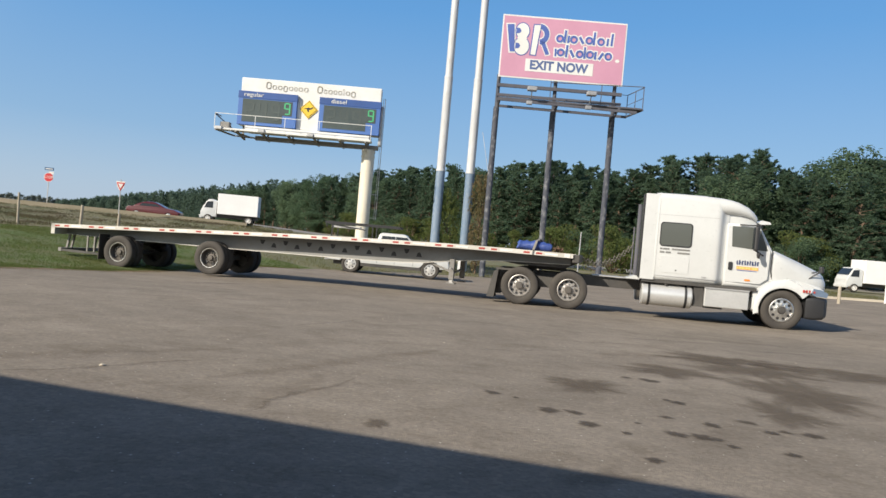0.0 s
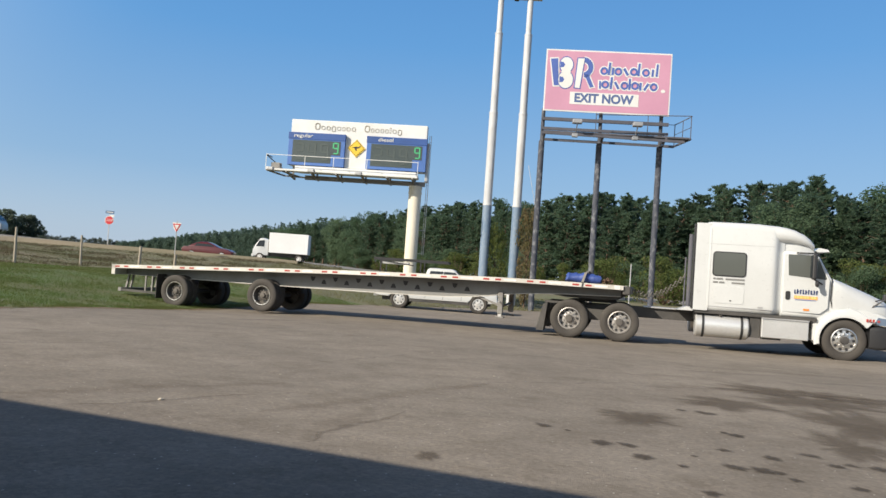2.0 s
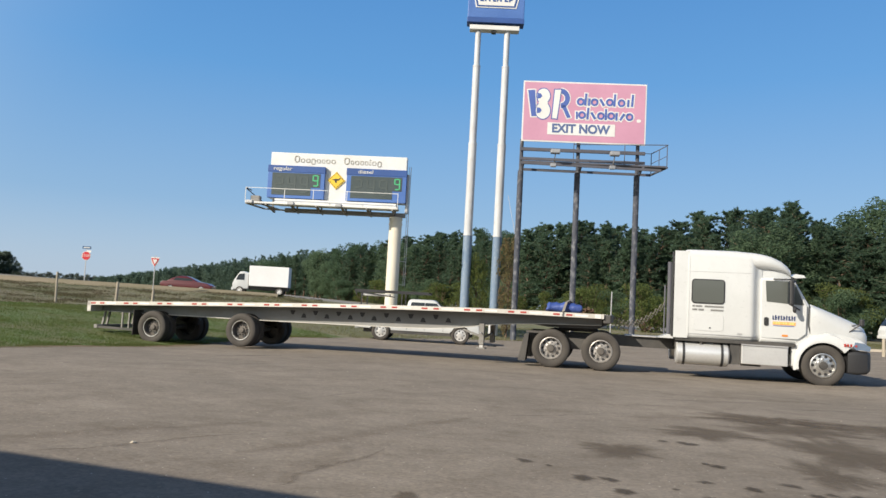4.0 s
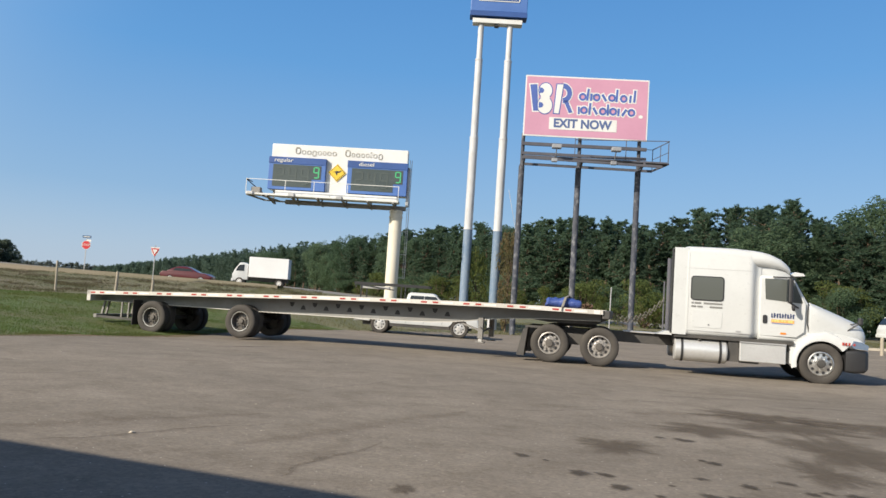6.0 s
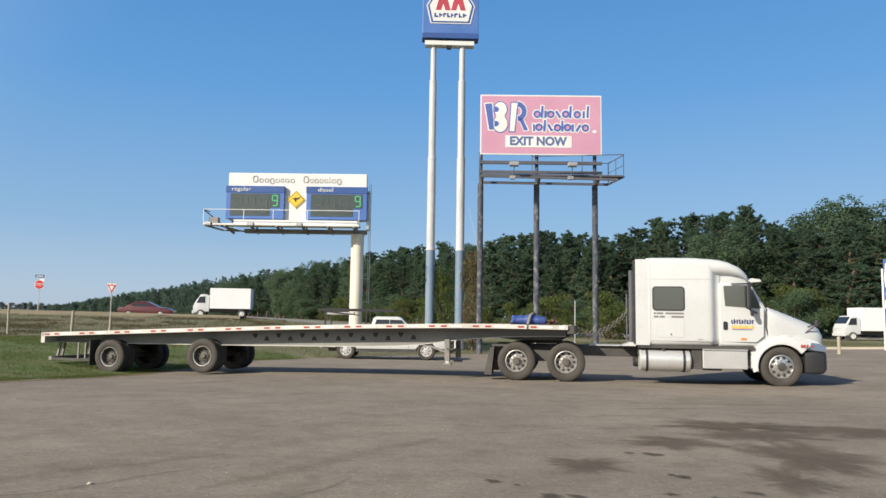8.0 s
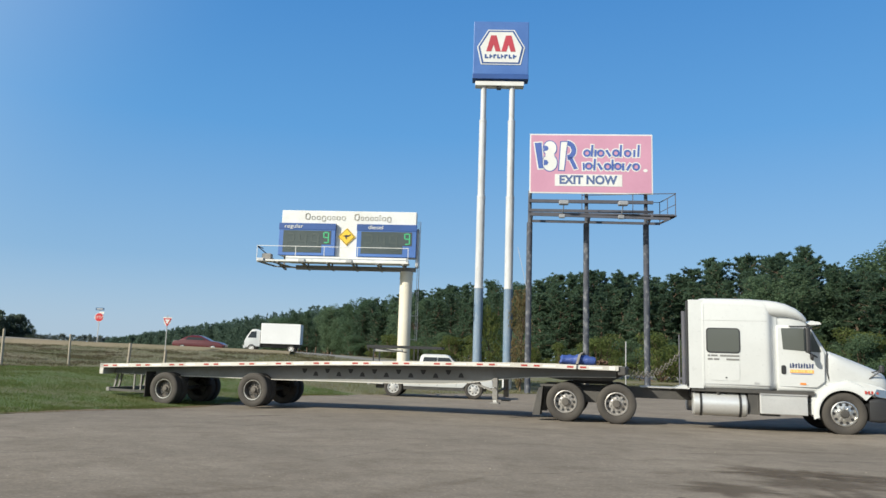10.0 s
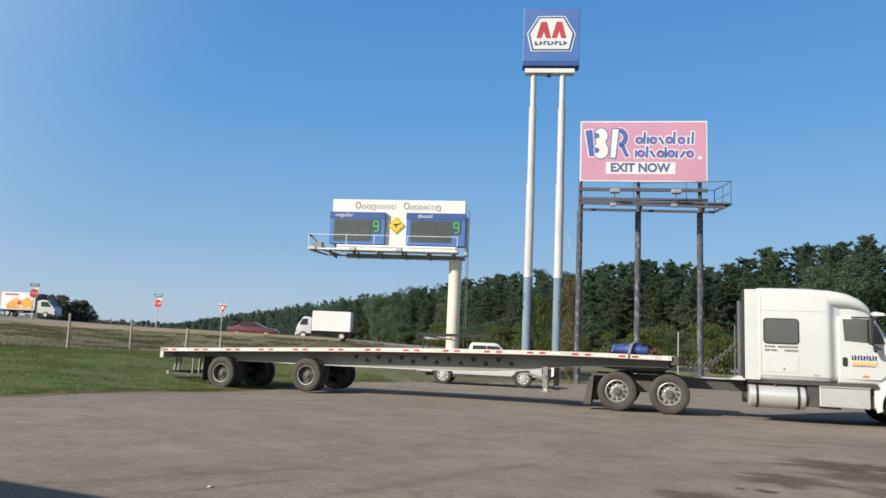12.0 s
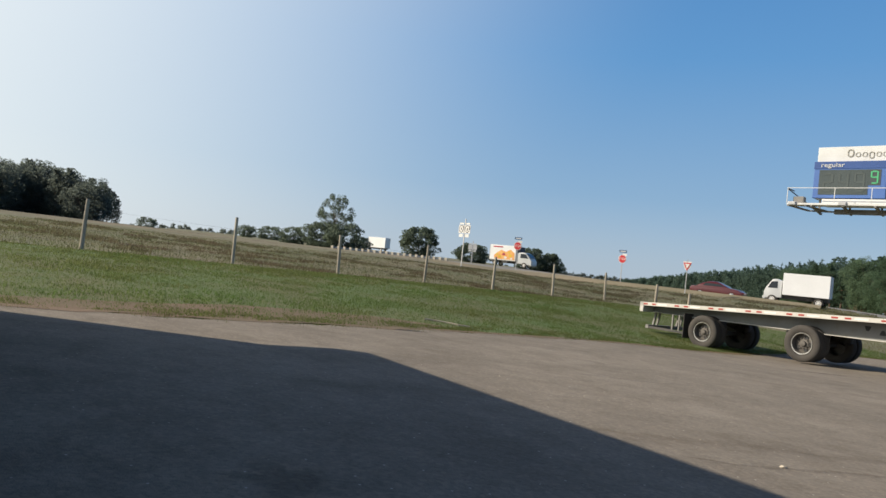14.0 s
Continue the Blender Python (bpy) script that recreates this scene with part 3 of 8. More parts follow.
def arc_band(cx, cz, rx, rz, inner, a0, a1, y0, y1, grow=0.0, n=20):
    """A flat band bent along part of an oval; inner is its inside edge as a share of the radius."""
    bm = bm_new()
    rows = []
    for i in range(n + 1):
        a = radians(a0 + (a1 - a0) * i / n)
        c, d = math.cos(a), math.sin(a)
        o = ((rx + grow) * c, (rz + grow) * d)
        k = ((rx * inner - grow) * c, (rz * inner - grow) * d)
        rows.append([bm.verts.new((cx + p[0], yy, cz + p[1])) for yy in (y0, y1) for p in (o, k)])
    for a, b in zip(rows, rows[1:]):
        for i, j in ((0, 1), (1, 3), (3, 2), (2, 0)):
            bm.faces.new((a[i], a[j], b[j], b[i]))
    if a1 - a0 < 359:
        for r in (rows[0], rows[-1]):
            bm.faces.new((r[0], r[1], r[3], r[2]))
    return bm


def seven_segments(parent, x, z, w, h, on, lit, dim, y):
    t = w * 0.2
    seg = {"a": (t, w - t, h - t, h), "d": (t, w - t, 0, t), "g": (t, w - t, h / 2 - t / 2, h / 2 + t / 2),
           "f": (0, t, h / 2, h - t / 2), "b": (w - t, w, h / 2, h - t / 2), "e": (0, t, t / 2, h / 2), "c": (w - t, w, t / 2, h / 2)}
    for k, (x0, x1, z0, z1) in seg.items():
        if k in on:
            part("segment", box(bm_new(), x + x0, x + x1, y - 0.02, y, z + z0, z + z1), lit if lit else dim, parent)


def fuel_price_sign():
    s = thing("fuel_price_sign", pose(-7.54, 48.49, 0, 0, 0, -8.6),
              "white and blue fuel price sign on a cream pole", "sign")
    g = ground_z(1.2, 47) - 0.3
    part("cabinet", box(bm_new(), 0.12, 9.26, 0.0, 0.6, 7.6, 10.72, 0.03), SIGN_WHITE, s)
    for x0, x1 in ((0.06, 3.88), (5.34, 9.32)):
        p = part("price_panel", box(bm_new(), x0, x1, -0.26, 0.02, 7.62, 9.78, 0.02), SIGN_BLUE, s, "blue price panel with a dark display")
        part("header_strip", box(bm_new(), x0 - 0.02, x1 + 0.02, -0.285, -0.02, 9.36, 9.8, 0.015), SIGN_BLUE_DARK, p)
        sx0, sx1 = x0 + 0.3, x1 - 0.28
        part("display", box(bm_new(), sx0, sx1 - 0.62, -0.275, -0.02, 7.82, 9.3), SCREEN, p)
        part("display_end", box(bm_new(), sx1 - 0.62, sx1, -0.274, -0.02, 8.38, 9.3), SCREEN, p)
        for k, shape in enumerate(("abged", "fgbc", "abfgcd")):
            seven_segments(p, sx0 + 0.22 + 0.83 * k, 8.0, 0.56, 1.12, shape, None, DIM_SEGMENT, -0.272)
        seven_segments(p, sx1 - 0.52, 8.46, 0.4, 0.76, "abfgcd", GREEN_SEGMENT, DIM_SEGMENT, -0.272)
    words("fuel_word", "regular", 0.36, SIGN_WHITE, s, pose(1.05, -0.3, 9.58), 1.25)
    words("fuel_word", "diesel", 0.36, SIGN_WHITE, s, pose(6.6, -0.3, 9.58), 1.25)
    d = part("diamond_panel", plate(bm_new(), [(4.62, 8.36), (5.22, 8.96), (4.62, 9.56), (4.02, 8.96)], -0.06, 0.01), YELLOW, s, "yellow diamond warning panel")
    part("diamond_border", plate(bm_new(), [(4.62, 8.42), (5.16, 8.96), (4.62, 9.5), (4.08, 8.96)], -0.066, -0.05), BLACK, d)
    part("diamond_face", plate(bm_new(), [(4.62, 8.46), (5.12, 8.96), (4.62, 9.46), (4.12, 8.96)], -0.072, -0.05), YELLOW, d)
    part("dark_mark", plate(bm_new(), [(4.3, 9.0), (4.5, 8.97), (4.58, 8.8), (4.66, 8.8), (4.64, 8.94), (4.8, 8.98), (4.92, 9.1), (4.88, 9.14), (4.74, 9.06), (4.6, 9.09), (4.46, 9.04)], -0.08, -0.05), BLACK, d)
    # the trade name across the top, as plain faded shapes
    xs = 1.72
    for wide, tall in ((0.34, .46), (0.27, .28), (0.27, .28), (0.27, .4), (0.27, .28), (0.2, .28), (0.27, .28), (0.27, .28), (0, 0), (0.36, .46),
                       (0.2, .28), (0.27, .28), (0.22, .28), (0.22, .28), (0.1, .4), (0.27, .28), (0.27, .4)):
        if wide:
            z0 = 10.08 if tall != .4 or wide < .2 else 9.98
            ring = bm_new()
            pts = rounded(xs, xs + wide, z0, z0 + tall, min(wide, tall) * 0.4, 3)
            inner = [(xs + wide / 2 + (x - xs - wide / 2) * 0.66, z0 + tall / 2 + (z - z0 - tall / 2) * 0.74) for x, z in pts]
            a = [ring.verts.new((x, -0.02, z)) for x, z in pts]
            b = [ring.verts.new((x, -0.02, z)) for x, z in inner]
            for i in range(len(pts)):
                ring.faces.new((a[i], a[(i + 1) % len(pts)], b[(i + 1) % len(pts)], b[i]))
            bmesh.ops.solidify(ring, geom=ring.faces[:], thickness=0.02)
            part("shape", ring, LOGO_GREY, s)
        xs += wide + 0.085 if wide else 0.5
    # lower white band, catwalk and its rails
    part("lower_band", box(bm_new(), 0.62, 8.75, -0.3, 0.9, 7.2, 7.56, 0.03), SIGN_WHITE, s)
    c = part("catwalk", box(bm_new(), -1.08, 8.95, -1.1, -0.3, 7.08, 7.2, 0.015), SIGN_WHITE, s, "white catwalk floor")
    for k in range(6):
        part("outrigger", beam(beam(bm_new(), (0.3 + 1.66 * k, -1.1, 7.05), (0.3 + 1.66 * k, 1.0, 6.8), 0.12), (0.3 + 1.66 * k, 0.55, 6.8), (0.3 + 1.66 * k, 0.55, 7.6), 0.1), LEG_STEEL, s)
    part("under_beam", beam(bm_new(), (1.2, 0.4, 6.88), (9.3, 0.4, 6.88), 0.3, 0.28), LEG_STEEL, s)
    for x in (-0.75, 0.2):
        part("end_frame", beam(beam(bm_new(), (x - 0.25, -1.05, 7.06), (x + 0.55, 0.3, 6.9), 0.16, 0.08), (x + 0.55, 0.3, 6.9), (1.3, 0.4, 6.86), 0.12, 0.08), LEG_STEEL, s)
    for x in (-1.08, 1.5, 3.4, 5.6, 8.92):
        part("rail_post", beam(bm_new(), (x, -1.08, 7.2), (x, -1.08, 8.1), 0.035), SIGN_WHITE, c)
    part("handrail", beam(bm_new(), (-1.1, -1.08, 8.1), (8.95, -1.08, 8.1), 0.035), SIGN_WHITE, c)
    part("end_rail", beam(beam(bm_new(), (-1.08, -1.08, 8.08), (-1.08, 0.1, 8.08), 0.05), (-1.08, -1.08, 8.05), (-0.1, 0.0, 7.2), 0.05), STEEL_DARK, c)
    for x in (-0.6, 2.1, 5.2):
        lamp = part("flood_lamp", box(bm_new(), x - 0.22, x + 0.22, -1.75, -1.35, 6.98, 7.2, 0.04), STEEL_GREY, s)
        part("lamp_arm", beam(bm_new(), (x, -1.4, 7.08), (x, -0.9, 7.12), 0.06), STEEL_GREY, lamp)
    part("service_box", box(bm_new(), -0.82, -0.2, -0.85, -0.4, 7.2, 7.62, 0.05), LEG_STEEL, c, "dark brown service box on the catwalk")
    part("side_box", box(bm_new(), 9.28, 9.46, 0.1, 0.55, 7.0, 9.6, 0.02), STEEL_GREY, s)
    part("pole", tube_pole(bm_new(), 8.67, 0.5, [(g, 6.75, 0.42)], 28), POLE_CREAM, s, "cream painted steel pole", True)
    for z in (6.3, 6.62):
        part("pole_collar", lathe(bm_new(), [(0.425, -0.05), (0.455, -0.05), (0.455, 0.05), (0.425, 0.05)], 28, pose(8.67, 0.5, z, 90), close=True), POLE_CREAM, s, "", True)
    lad = part("ladder", rod(rod(bm_new(), (9.37, 0.62, 2.2), (9.37, 0.62, 10.2), 0.016), (9.48, 0.7, 2.2), (9.48, 0.7, 10.2), 0.022), ALU_DULL, s, "pale narrow access ladder")
    rung = part("rung", rod(bm_new(), (9.37, 0.62, 2.4), (9.48, 0.7, 2.4), 0.01, n=6), ALU_DULL, lad)
    for k in range(1, 24):
        again("rung", rung, lad, pose(0, 0, 0.32 * k))
    for k in range(3):
        part("stand_off", rod(bm_new(), (9.05, 0.55, 2.3 + 1.55 * k), (9.48, 0.68, 2.3 + 1.55 * k), 0.02, n=8), ALU_DULL, lad)
    return s


fuel_price_sign()


def billboard():
    s = thing("billboard", pose(8.94, 45.7, 0, 0, 0, -8.79), "pink roadside billboard on three dark steel posts with a catwalk", "billboard")
    part("backing", box(bm_new(), 0.02, 7.93, 0.02, 0.2, 12.12, 16.08), STEEL_GREY, s)
    part("border", box(bm_new(), -0.02, 7.97, -0.03, 0.03, 12.08, 16.12, 0.01), SIGN_WHITE, s)
    part("poster", box(bm_new(), 0.06, 7.89, -0.04, 0.0, 12.17, 16.03), PINK, s, "pink printed poster face")
    y = -0.042
    # trade mark and trade name as plain blue and white shapes
    def lined(pts_out, pts_in, rim, fill):
        part("shape_outline", plate(bm_new(), pts_out, y - 0.008, y + 0.004), rim, s)
        part("shape", plate(bm_new(), pts_in, y - 0.016, y + 0.004), fill, s)

    lined([(0.2, 15.55), (0.8, 15.6), (0.95, 13.68), (0.5, 13.66)], [(0.28, 15.48), (0.74, 15.52), (0.88, 13.76), (0.57, 13.74)], SIGN_WHITE, LOGO_BLUE)
    for cz, rx, rz in ((15.12, 0.42, 0.5), (14.15, 0.47, 0.56)):
        lined(oval(1.3, cz, rx + 0.06, rz + 0.06), oval(1.3, cz, rx, rz), LOGO_BLUE, SIGN_WHITE)
    part("shape", plate(bm_new(), oval(1.3, 14.66, 0.3, 0.2), y - 0.018, y), SIGN_WHITE, s)
    for cz in (15.12, 14.15):
        part("shape", plate(bm_new(), [(0.9, cz - 0.2), (1.12, cz - 0.16), (1.22, cz), (1.12, cz + 0.16), (0.9, cz + 0.2)], y - 0.02, y), LOGO_BLUE, s)
    lined([(1.97, 15.62), (2.5, 15.66), (2.28, 13.58), (1.84, 13.6)], [(2.03, 15.56), (2.43, 15.58), (2.22, 13.64), (1.91, 13.66)], LOGO_BLUE, SIGN_WHITE)
    part("shape_outline", arc_band(2.4, 15.0, 0.62, 0.66, 0.5, -88, 88, y - 0.008, y + 0.004, 0.06), SIGN_WHITE, s)
    part("shape", arc_band(2.4, 15.0, 0.62, 0.66, 0.5, -85, 85, y - 0.016, y + 0.004), LOGO_BLUE, s)
    lined([(2.4, 14.62), (2.8, 14.6), (3.22, 13.72), (2.86, 13.62)], [(2.47, 14.56), (2.76, 14.54), (3.12, 13.76), (2.88, 13.7)], SIGN_WHITE, LOGO_BLUE)
    # two rows of rings, stems and slanted bars
    def stroke(pts, rim=0.07):
        (x0, z0), (x1, z1), w = pts
        d = Vector((x1 - x0, z1 - z0)).normalized()
        n = Vector((-d.y, d.x))
        for e, mat, dy in ((rim, SIGN_WHITE, 0.008), (0.0, LOGO_BLUE, 0.016)):
            a, b2 = Vector((x0, z0)) - d * e, Vector((x1, z1)) + d * e
            k = n * (w / 2 + e)
            part("shape" if e == 0 else "shape_outline", plate(bm_new(), [tuple(a - k), tuple(b2 - k), tuple(b2 + k), tuple(a + k)], y - dy, y + 0.004), mat, s)

    def ring(cx, cz, rx, rz):
        part("shape_outline", arc_band(cx, cz, rx + 0.07, rz + 0.07, 0.4, 0, 360, y - 0.008, y + 0.004), SIGN_WHITE, s)
        part("shape", arc_band(cx, cz, rx, rz, 0.5, 0, 360, y - 0.016, y + 0.004), LOGO_BLUE, s)

    for cx, cz in ((3.72, 14.82), (4.62, 14.82), (5.6, 14.84), (6.36, 14.82), (3.84, 13.94), (5.06, 13.92), (5.72, 13.94), (6.9, 13.92)):
        ring(cx, cz, 0.25, 0.26)
    for q in (((4.02, 14.58), (4.08, 15.38), 0.14), ((4.26, 14.58), (4.28, 15.06), 0.14), ((4.98, 15.04), (5.24, 14.6), 0.16), ((5.9, 14.58), (5.94, 15.4), 0.14), ((6.78, 14.58), (6.8, 15.06), 0.14), ((7.04, 14.6), (7.08, 15.4), 0.14),
              ((3.52, 13.66), (3.5, 14.16), 0.12), ((4.2, 13.66), (4.24, 14.44), 0.14), ((4.44, 14.14), (4.7, 13.7), 0.16), ((5.38, 13.66), (5.38, 14.4), 0.13), ((6.06, 13.66), (6.08, 14.16), 0.14), ((6.3, 13.68), (6.56, 14.12), 0.16)):
        stroke(q)
    part("shape", plate(bm_new(), oval(7.5, 13.68, 0.14, 0.11), y - 0.01, y), SIGN_WHITE, s)
    p = part("caption_panel", box(bm_new(), 1.64, 6.0, y - 0.012, y, 12.58, 13.38), SIGN_WHITE, s, "white caption panel")
    words("caption", "EXIT NOW", 0.78, CAPTION_BLUE, p, pose(3.78, y - 0.014, 12.98), 0.96, bold=0.03)
    g = ground_z(12, 45) - 0.4
    for x in (0.05, 3.74, 7.57):
        part("post", tube_pole(bm_new(), x, 0.35, [(g, 10.1, 0.19), (10.1, 12.3, 0.12)], 14), WEATHERED_POST, s, "", True)
    for z, w in ((11.58, 0.16), (10.95, 0.14)):
        part("cross_beam", beam(bm_new(), (-0.05, 0.1, z), (8.0, 0.1, z), w, w * 1.3), STEEL_DARK, s)
    c = part("catwalk", box(bm_new(), 0.05, 9.1, -1.0, -0.25, 10.5, 10.6), STEEL_DARK, s, "dark steel catwalk")
    part("front_beam", beam(bm_new(), (0.0, -1.0, 10.45), (8.8, -1.0, 10.3), 0.1, 0.16), STEEL_DARK, c)
    for x in (0.16, 3.85, 7.68):
        part("outrigger", beam(beam(bm_new(), (x, 0.3, 10.4), (x, -1.05, 10.45), 0.12), (x, 0.2, 10.1), (x, -0.9, 10.45), 0.07), STEEL_DARK, c)
    part("handrail", beam(bm_new(), (3.3, -1.0, 11.75), (9.2, -1.0, 11.95), 0.045), STEEL_DARK, c)
    for x in (3.3, 6.5, 9.15):
        part("rail_post", beam(bm_new(), (x, -1.0, 10.5), (x, -1.0, 11.85), 0.045), STEEL_DARK, c)
    for z, w in ((11.92, 0.045), (11.25, 0.03), (10.5, 0.1)):
        part("end_rail", beam(bm_new(), (9.17, -1.0, z), (8.65, 1.2, z - 0.08), w), STEEL_DARK, c)
    part("rail_post", beam(bm_new(), (8.91, 0.1, 10.45), (8.91, 0.1, 11.88), 0.04), STEEL_DARK, c)
    part("rail_post", beam(bm_new(), (8.65, 1.2, 10.4), (8.65, 1.2, 11.84), 0.045), STEEL_DARK, c)
    part("back_rail", beam(bm_new(), (0.0, 1.2, 11.75), (8.65, 1.2, 11.84), 0.035), STEEL_DARK, c)
    part("back_beam", beam(bm_new(), (0.0, 1.2, 10.45), (8.65, 1.2, 10.4), 0.1, 0.16), STEEL_DARK, c)
    for x in (2.1, 5.8):
        lamp = part("flood_lamp", box(bm_new(), x - 0.3, x + 0.3, -1.75, -1.3, 11.0, 11.26, 0.05), FLOOD_GREY, s)
        part("lamp_arm", beam(bm_new(), (x, -1.5, 10.95), (x, -0.9, 10.5), 0.06), STEEL_GREY, lamp)
        part("ballast", box(bm_new(), x - 0.26, x + 0.1, -1.4, -1.12, 10.2, 10.42, 0.03), FLOOD_GREY, lamp)
    part("stay_wire", rod(bm_new(), (-0.7, 0.3, 8.5), (0.1, 0.3, 5.0), 0.015, n=5), STEEL_GREY, s)


billboard()


def brand_sign():
    s = thing("petrol_brand_sign", pose(5.31, 48.86, 0, 0, 0, -6.57), "tall blue petrol brand sign on two stepped white poles", "sign")
    part("cabinet", box(bm_new(), 0.0, 3.97, 0.0, 0.9, 21.38, 25.4, 0.04), SIGN_BLUE, s, "blue sign cabinet")
    part("base_strip", box(bm_new(), -0.02, 3.99, -0.03, 0.93, 21.04, 21.38, 0.02), SIGN_BLUE_DARK, s)
    part("mounting_beam", box(bm_new(), 0.2, 3.68, 0.1, 0.8, 20.58, 20.9, 0.02), SIGN_WHITE, s)
    part("junction", box(bm_new(), 1.75, 2.05, 0.2, 0.6, 20.42, 20.6), BLACK, s)

    def hexagon(k):
        cx, cz = 1.98, 23.42
        pts = [(-1.72, 0.0), (-0.95, 1.32), (0.95, 1.32), (1.72, 0.0), (1.42, -1.32), (-1.42, -1.32)]
        return [(cx + a * k, cz + b * k) for a, b in pts]
    b = part("badge", plate(bm_new(), hexagon(1.0), -0.03, 0.01), SIGN_WHITE, s, "white six-sided badge")
    part("badge_line", plate(bm_new(), hexagon(0.95), -0.04, 0.0), SIGN_BLUE_DARK, b)
    part("badge_face", plate(bm_new(), hexagon(0.87), -0.05, 0.0), SIGN_WHITE, b)
    for x0 in (0.92, 2.0):
        part("shape", plate(bm_new(), [(x0, 23.08), (x0 + 0.32, 24.3), (x0 + 0.72, 24.3), (x0 + 1.04, 23.08), (x0 + 0.68, 23.08), (x0 + 0.52, 23.6), (x0 + 0.36, 23.08)], -0.065, 0.0), LOGO_RED, b, "red peak")
    for k, (x, wide) in enumerate(((0.82, 0.3), (1.16, 0.24), (1.44, 0.24), (1.72, 0.24), (1.99, 0.2), (2.23, 0.26), (2.54, 0.26), (2.84, 0.28))):
        part("bar", plate(bm_new(), rounded(x, x + wide * 0.42, 22.55, 22.86, 0.04, 3), -0.065, 0.0), SIGN_BLUE_DARK, b)
        part("bar", plate(bm_new(), rounded(x + wide * 0.36, x + wide * 0.92, (22.55, 22.66, 22.74)[k % 3], (22.66, 22.77, 22.86)[k % 3], 0.03, 3), -0.067, 0.0), SIGN_BLUE_DARK, b)
    g = ground_z(6, 48) - 0.4
    for x, kind in ((0.82, "pole"), (2.86, "pole")):
        part(kind, tube_pole(bm_new(), x, 0.45, [(g, 6.05, 0.31)], 22), POLE_BLUE, s, "faded blue lower pole", True)
        part(kind, tube_pole(bm_new(), x, 0.45, [(6.05, 12.4, 0.29), (12.55, 17.95, 0.255), (18.1, 20.6, 0.2)], 22), POLE_WHITE, s, "white painted upper pole", True)
        for z, r in ((6.05, 0.325), (12.45, 0.305), (18.0, 0.27)):
            part("weld_collar", rod(bm_new(), (x, 0.45, z - 0.06), (x, 0.45, z + 0.06), r, r, 22), POLE_WHITE, s, "", True)
        part("base_patch", tube_pole(bm_new(), x, 0.45, [(g + 0.3, 0.95, 0.318)], 22), POLE_WHITE, s, "peeling white base paint", True)


brand_sign()


# ---- wheels ----
def tyre_mesh(r, w, rim_r):
    k = w / 2
    return lathe(bm_new(), [(rim_r, -k * 0.62), (rim_r + 0.04, -k * 0.88), (r * 0.8, -k), (r * 0.93, -k * 0.93), (r * 0.985, -k * 0.78), (r, -k * 0.7),
                            (r, -k * 0.36), (r - 0.014, -k * 0.34), (r - 0.014, -k * 0.3), (r, -k * 0.28), (r, k * 0.28), (r - 0.014, k * 0.3),
                            (r - 0.014, k * 0.34), (r, k * 0.36), (r, k * 0.7), (r * 0.985, k * 0.78), (r * 0.93, k * 0.93), (r * 0.8, k), (rim_r + 0.04, k * 0.88), (rim_r, k * 0.62)], 40, close=True)


def rim_disc(r, face_y, depth, holes, hole_r, hole_ring, dish):
    """A wheel disc facing -y with round hand holes cut as dark recessed cups."""
    bm = bm_new()
    lathe(bm, [(r, face_y + depth), (r, face_y), (r - 0.022, face_y - 0.008), (r - 0.035, face_y + 0.012), (r - 0.05, face_y + dish), (hole_ring - hole_r - 0.03, face_y + dish - 0.02),
               (0.13, face_y + dish - 0.03), (0.12, face_y + dish - 0.05), (0.001, face_y + dish - 0.055)], 40)
    return bm


def cups(r_ring, n, r, y, a0=0.0):
    bm = bm_new()
    for i in range(n):
        a = a0 + 2 * math.pi * i / n
        x, z = r_ring * math.cos(a), r_ring * math.sin(a)
        rod(bm, (x, y - 0.006, z), (x, y + 0.02, z), r, r, 10)
    return bm


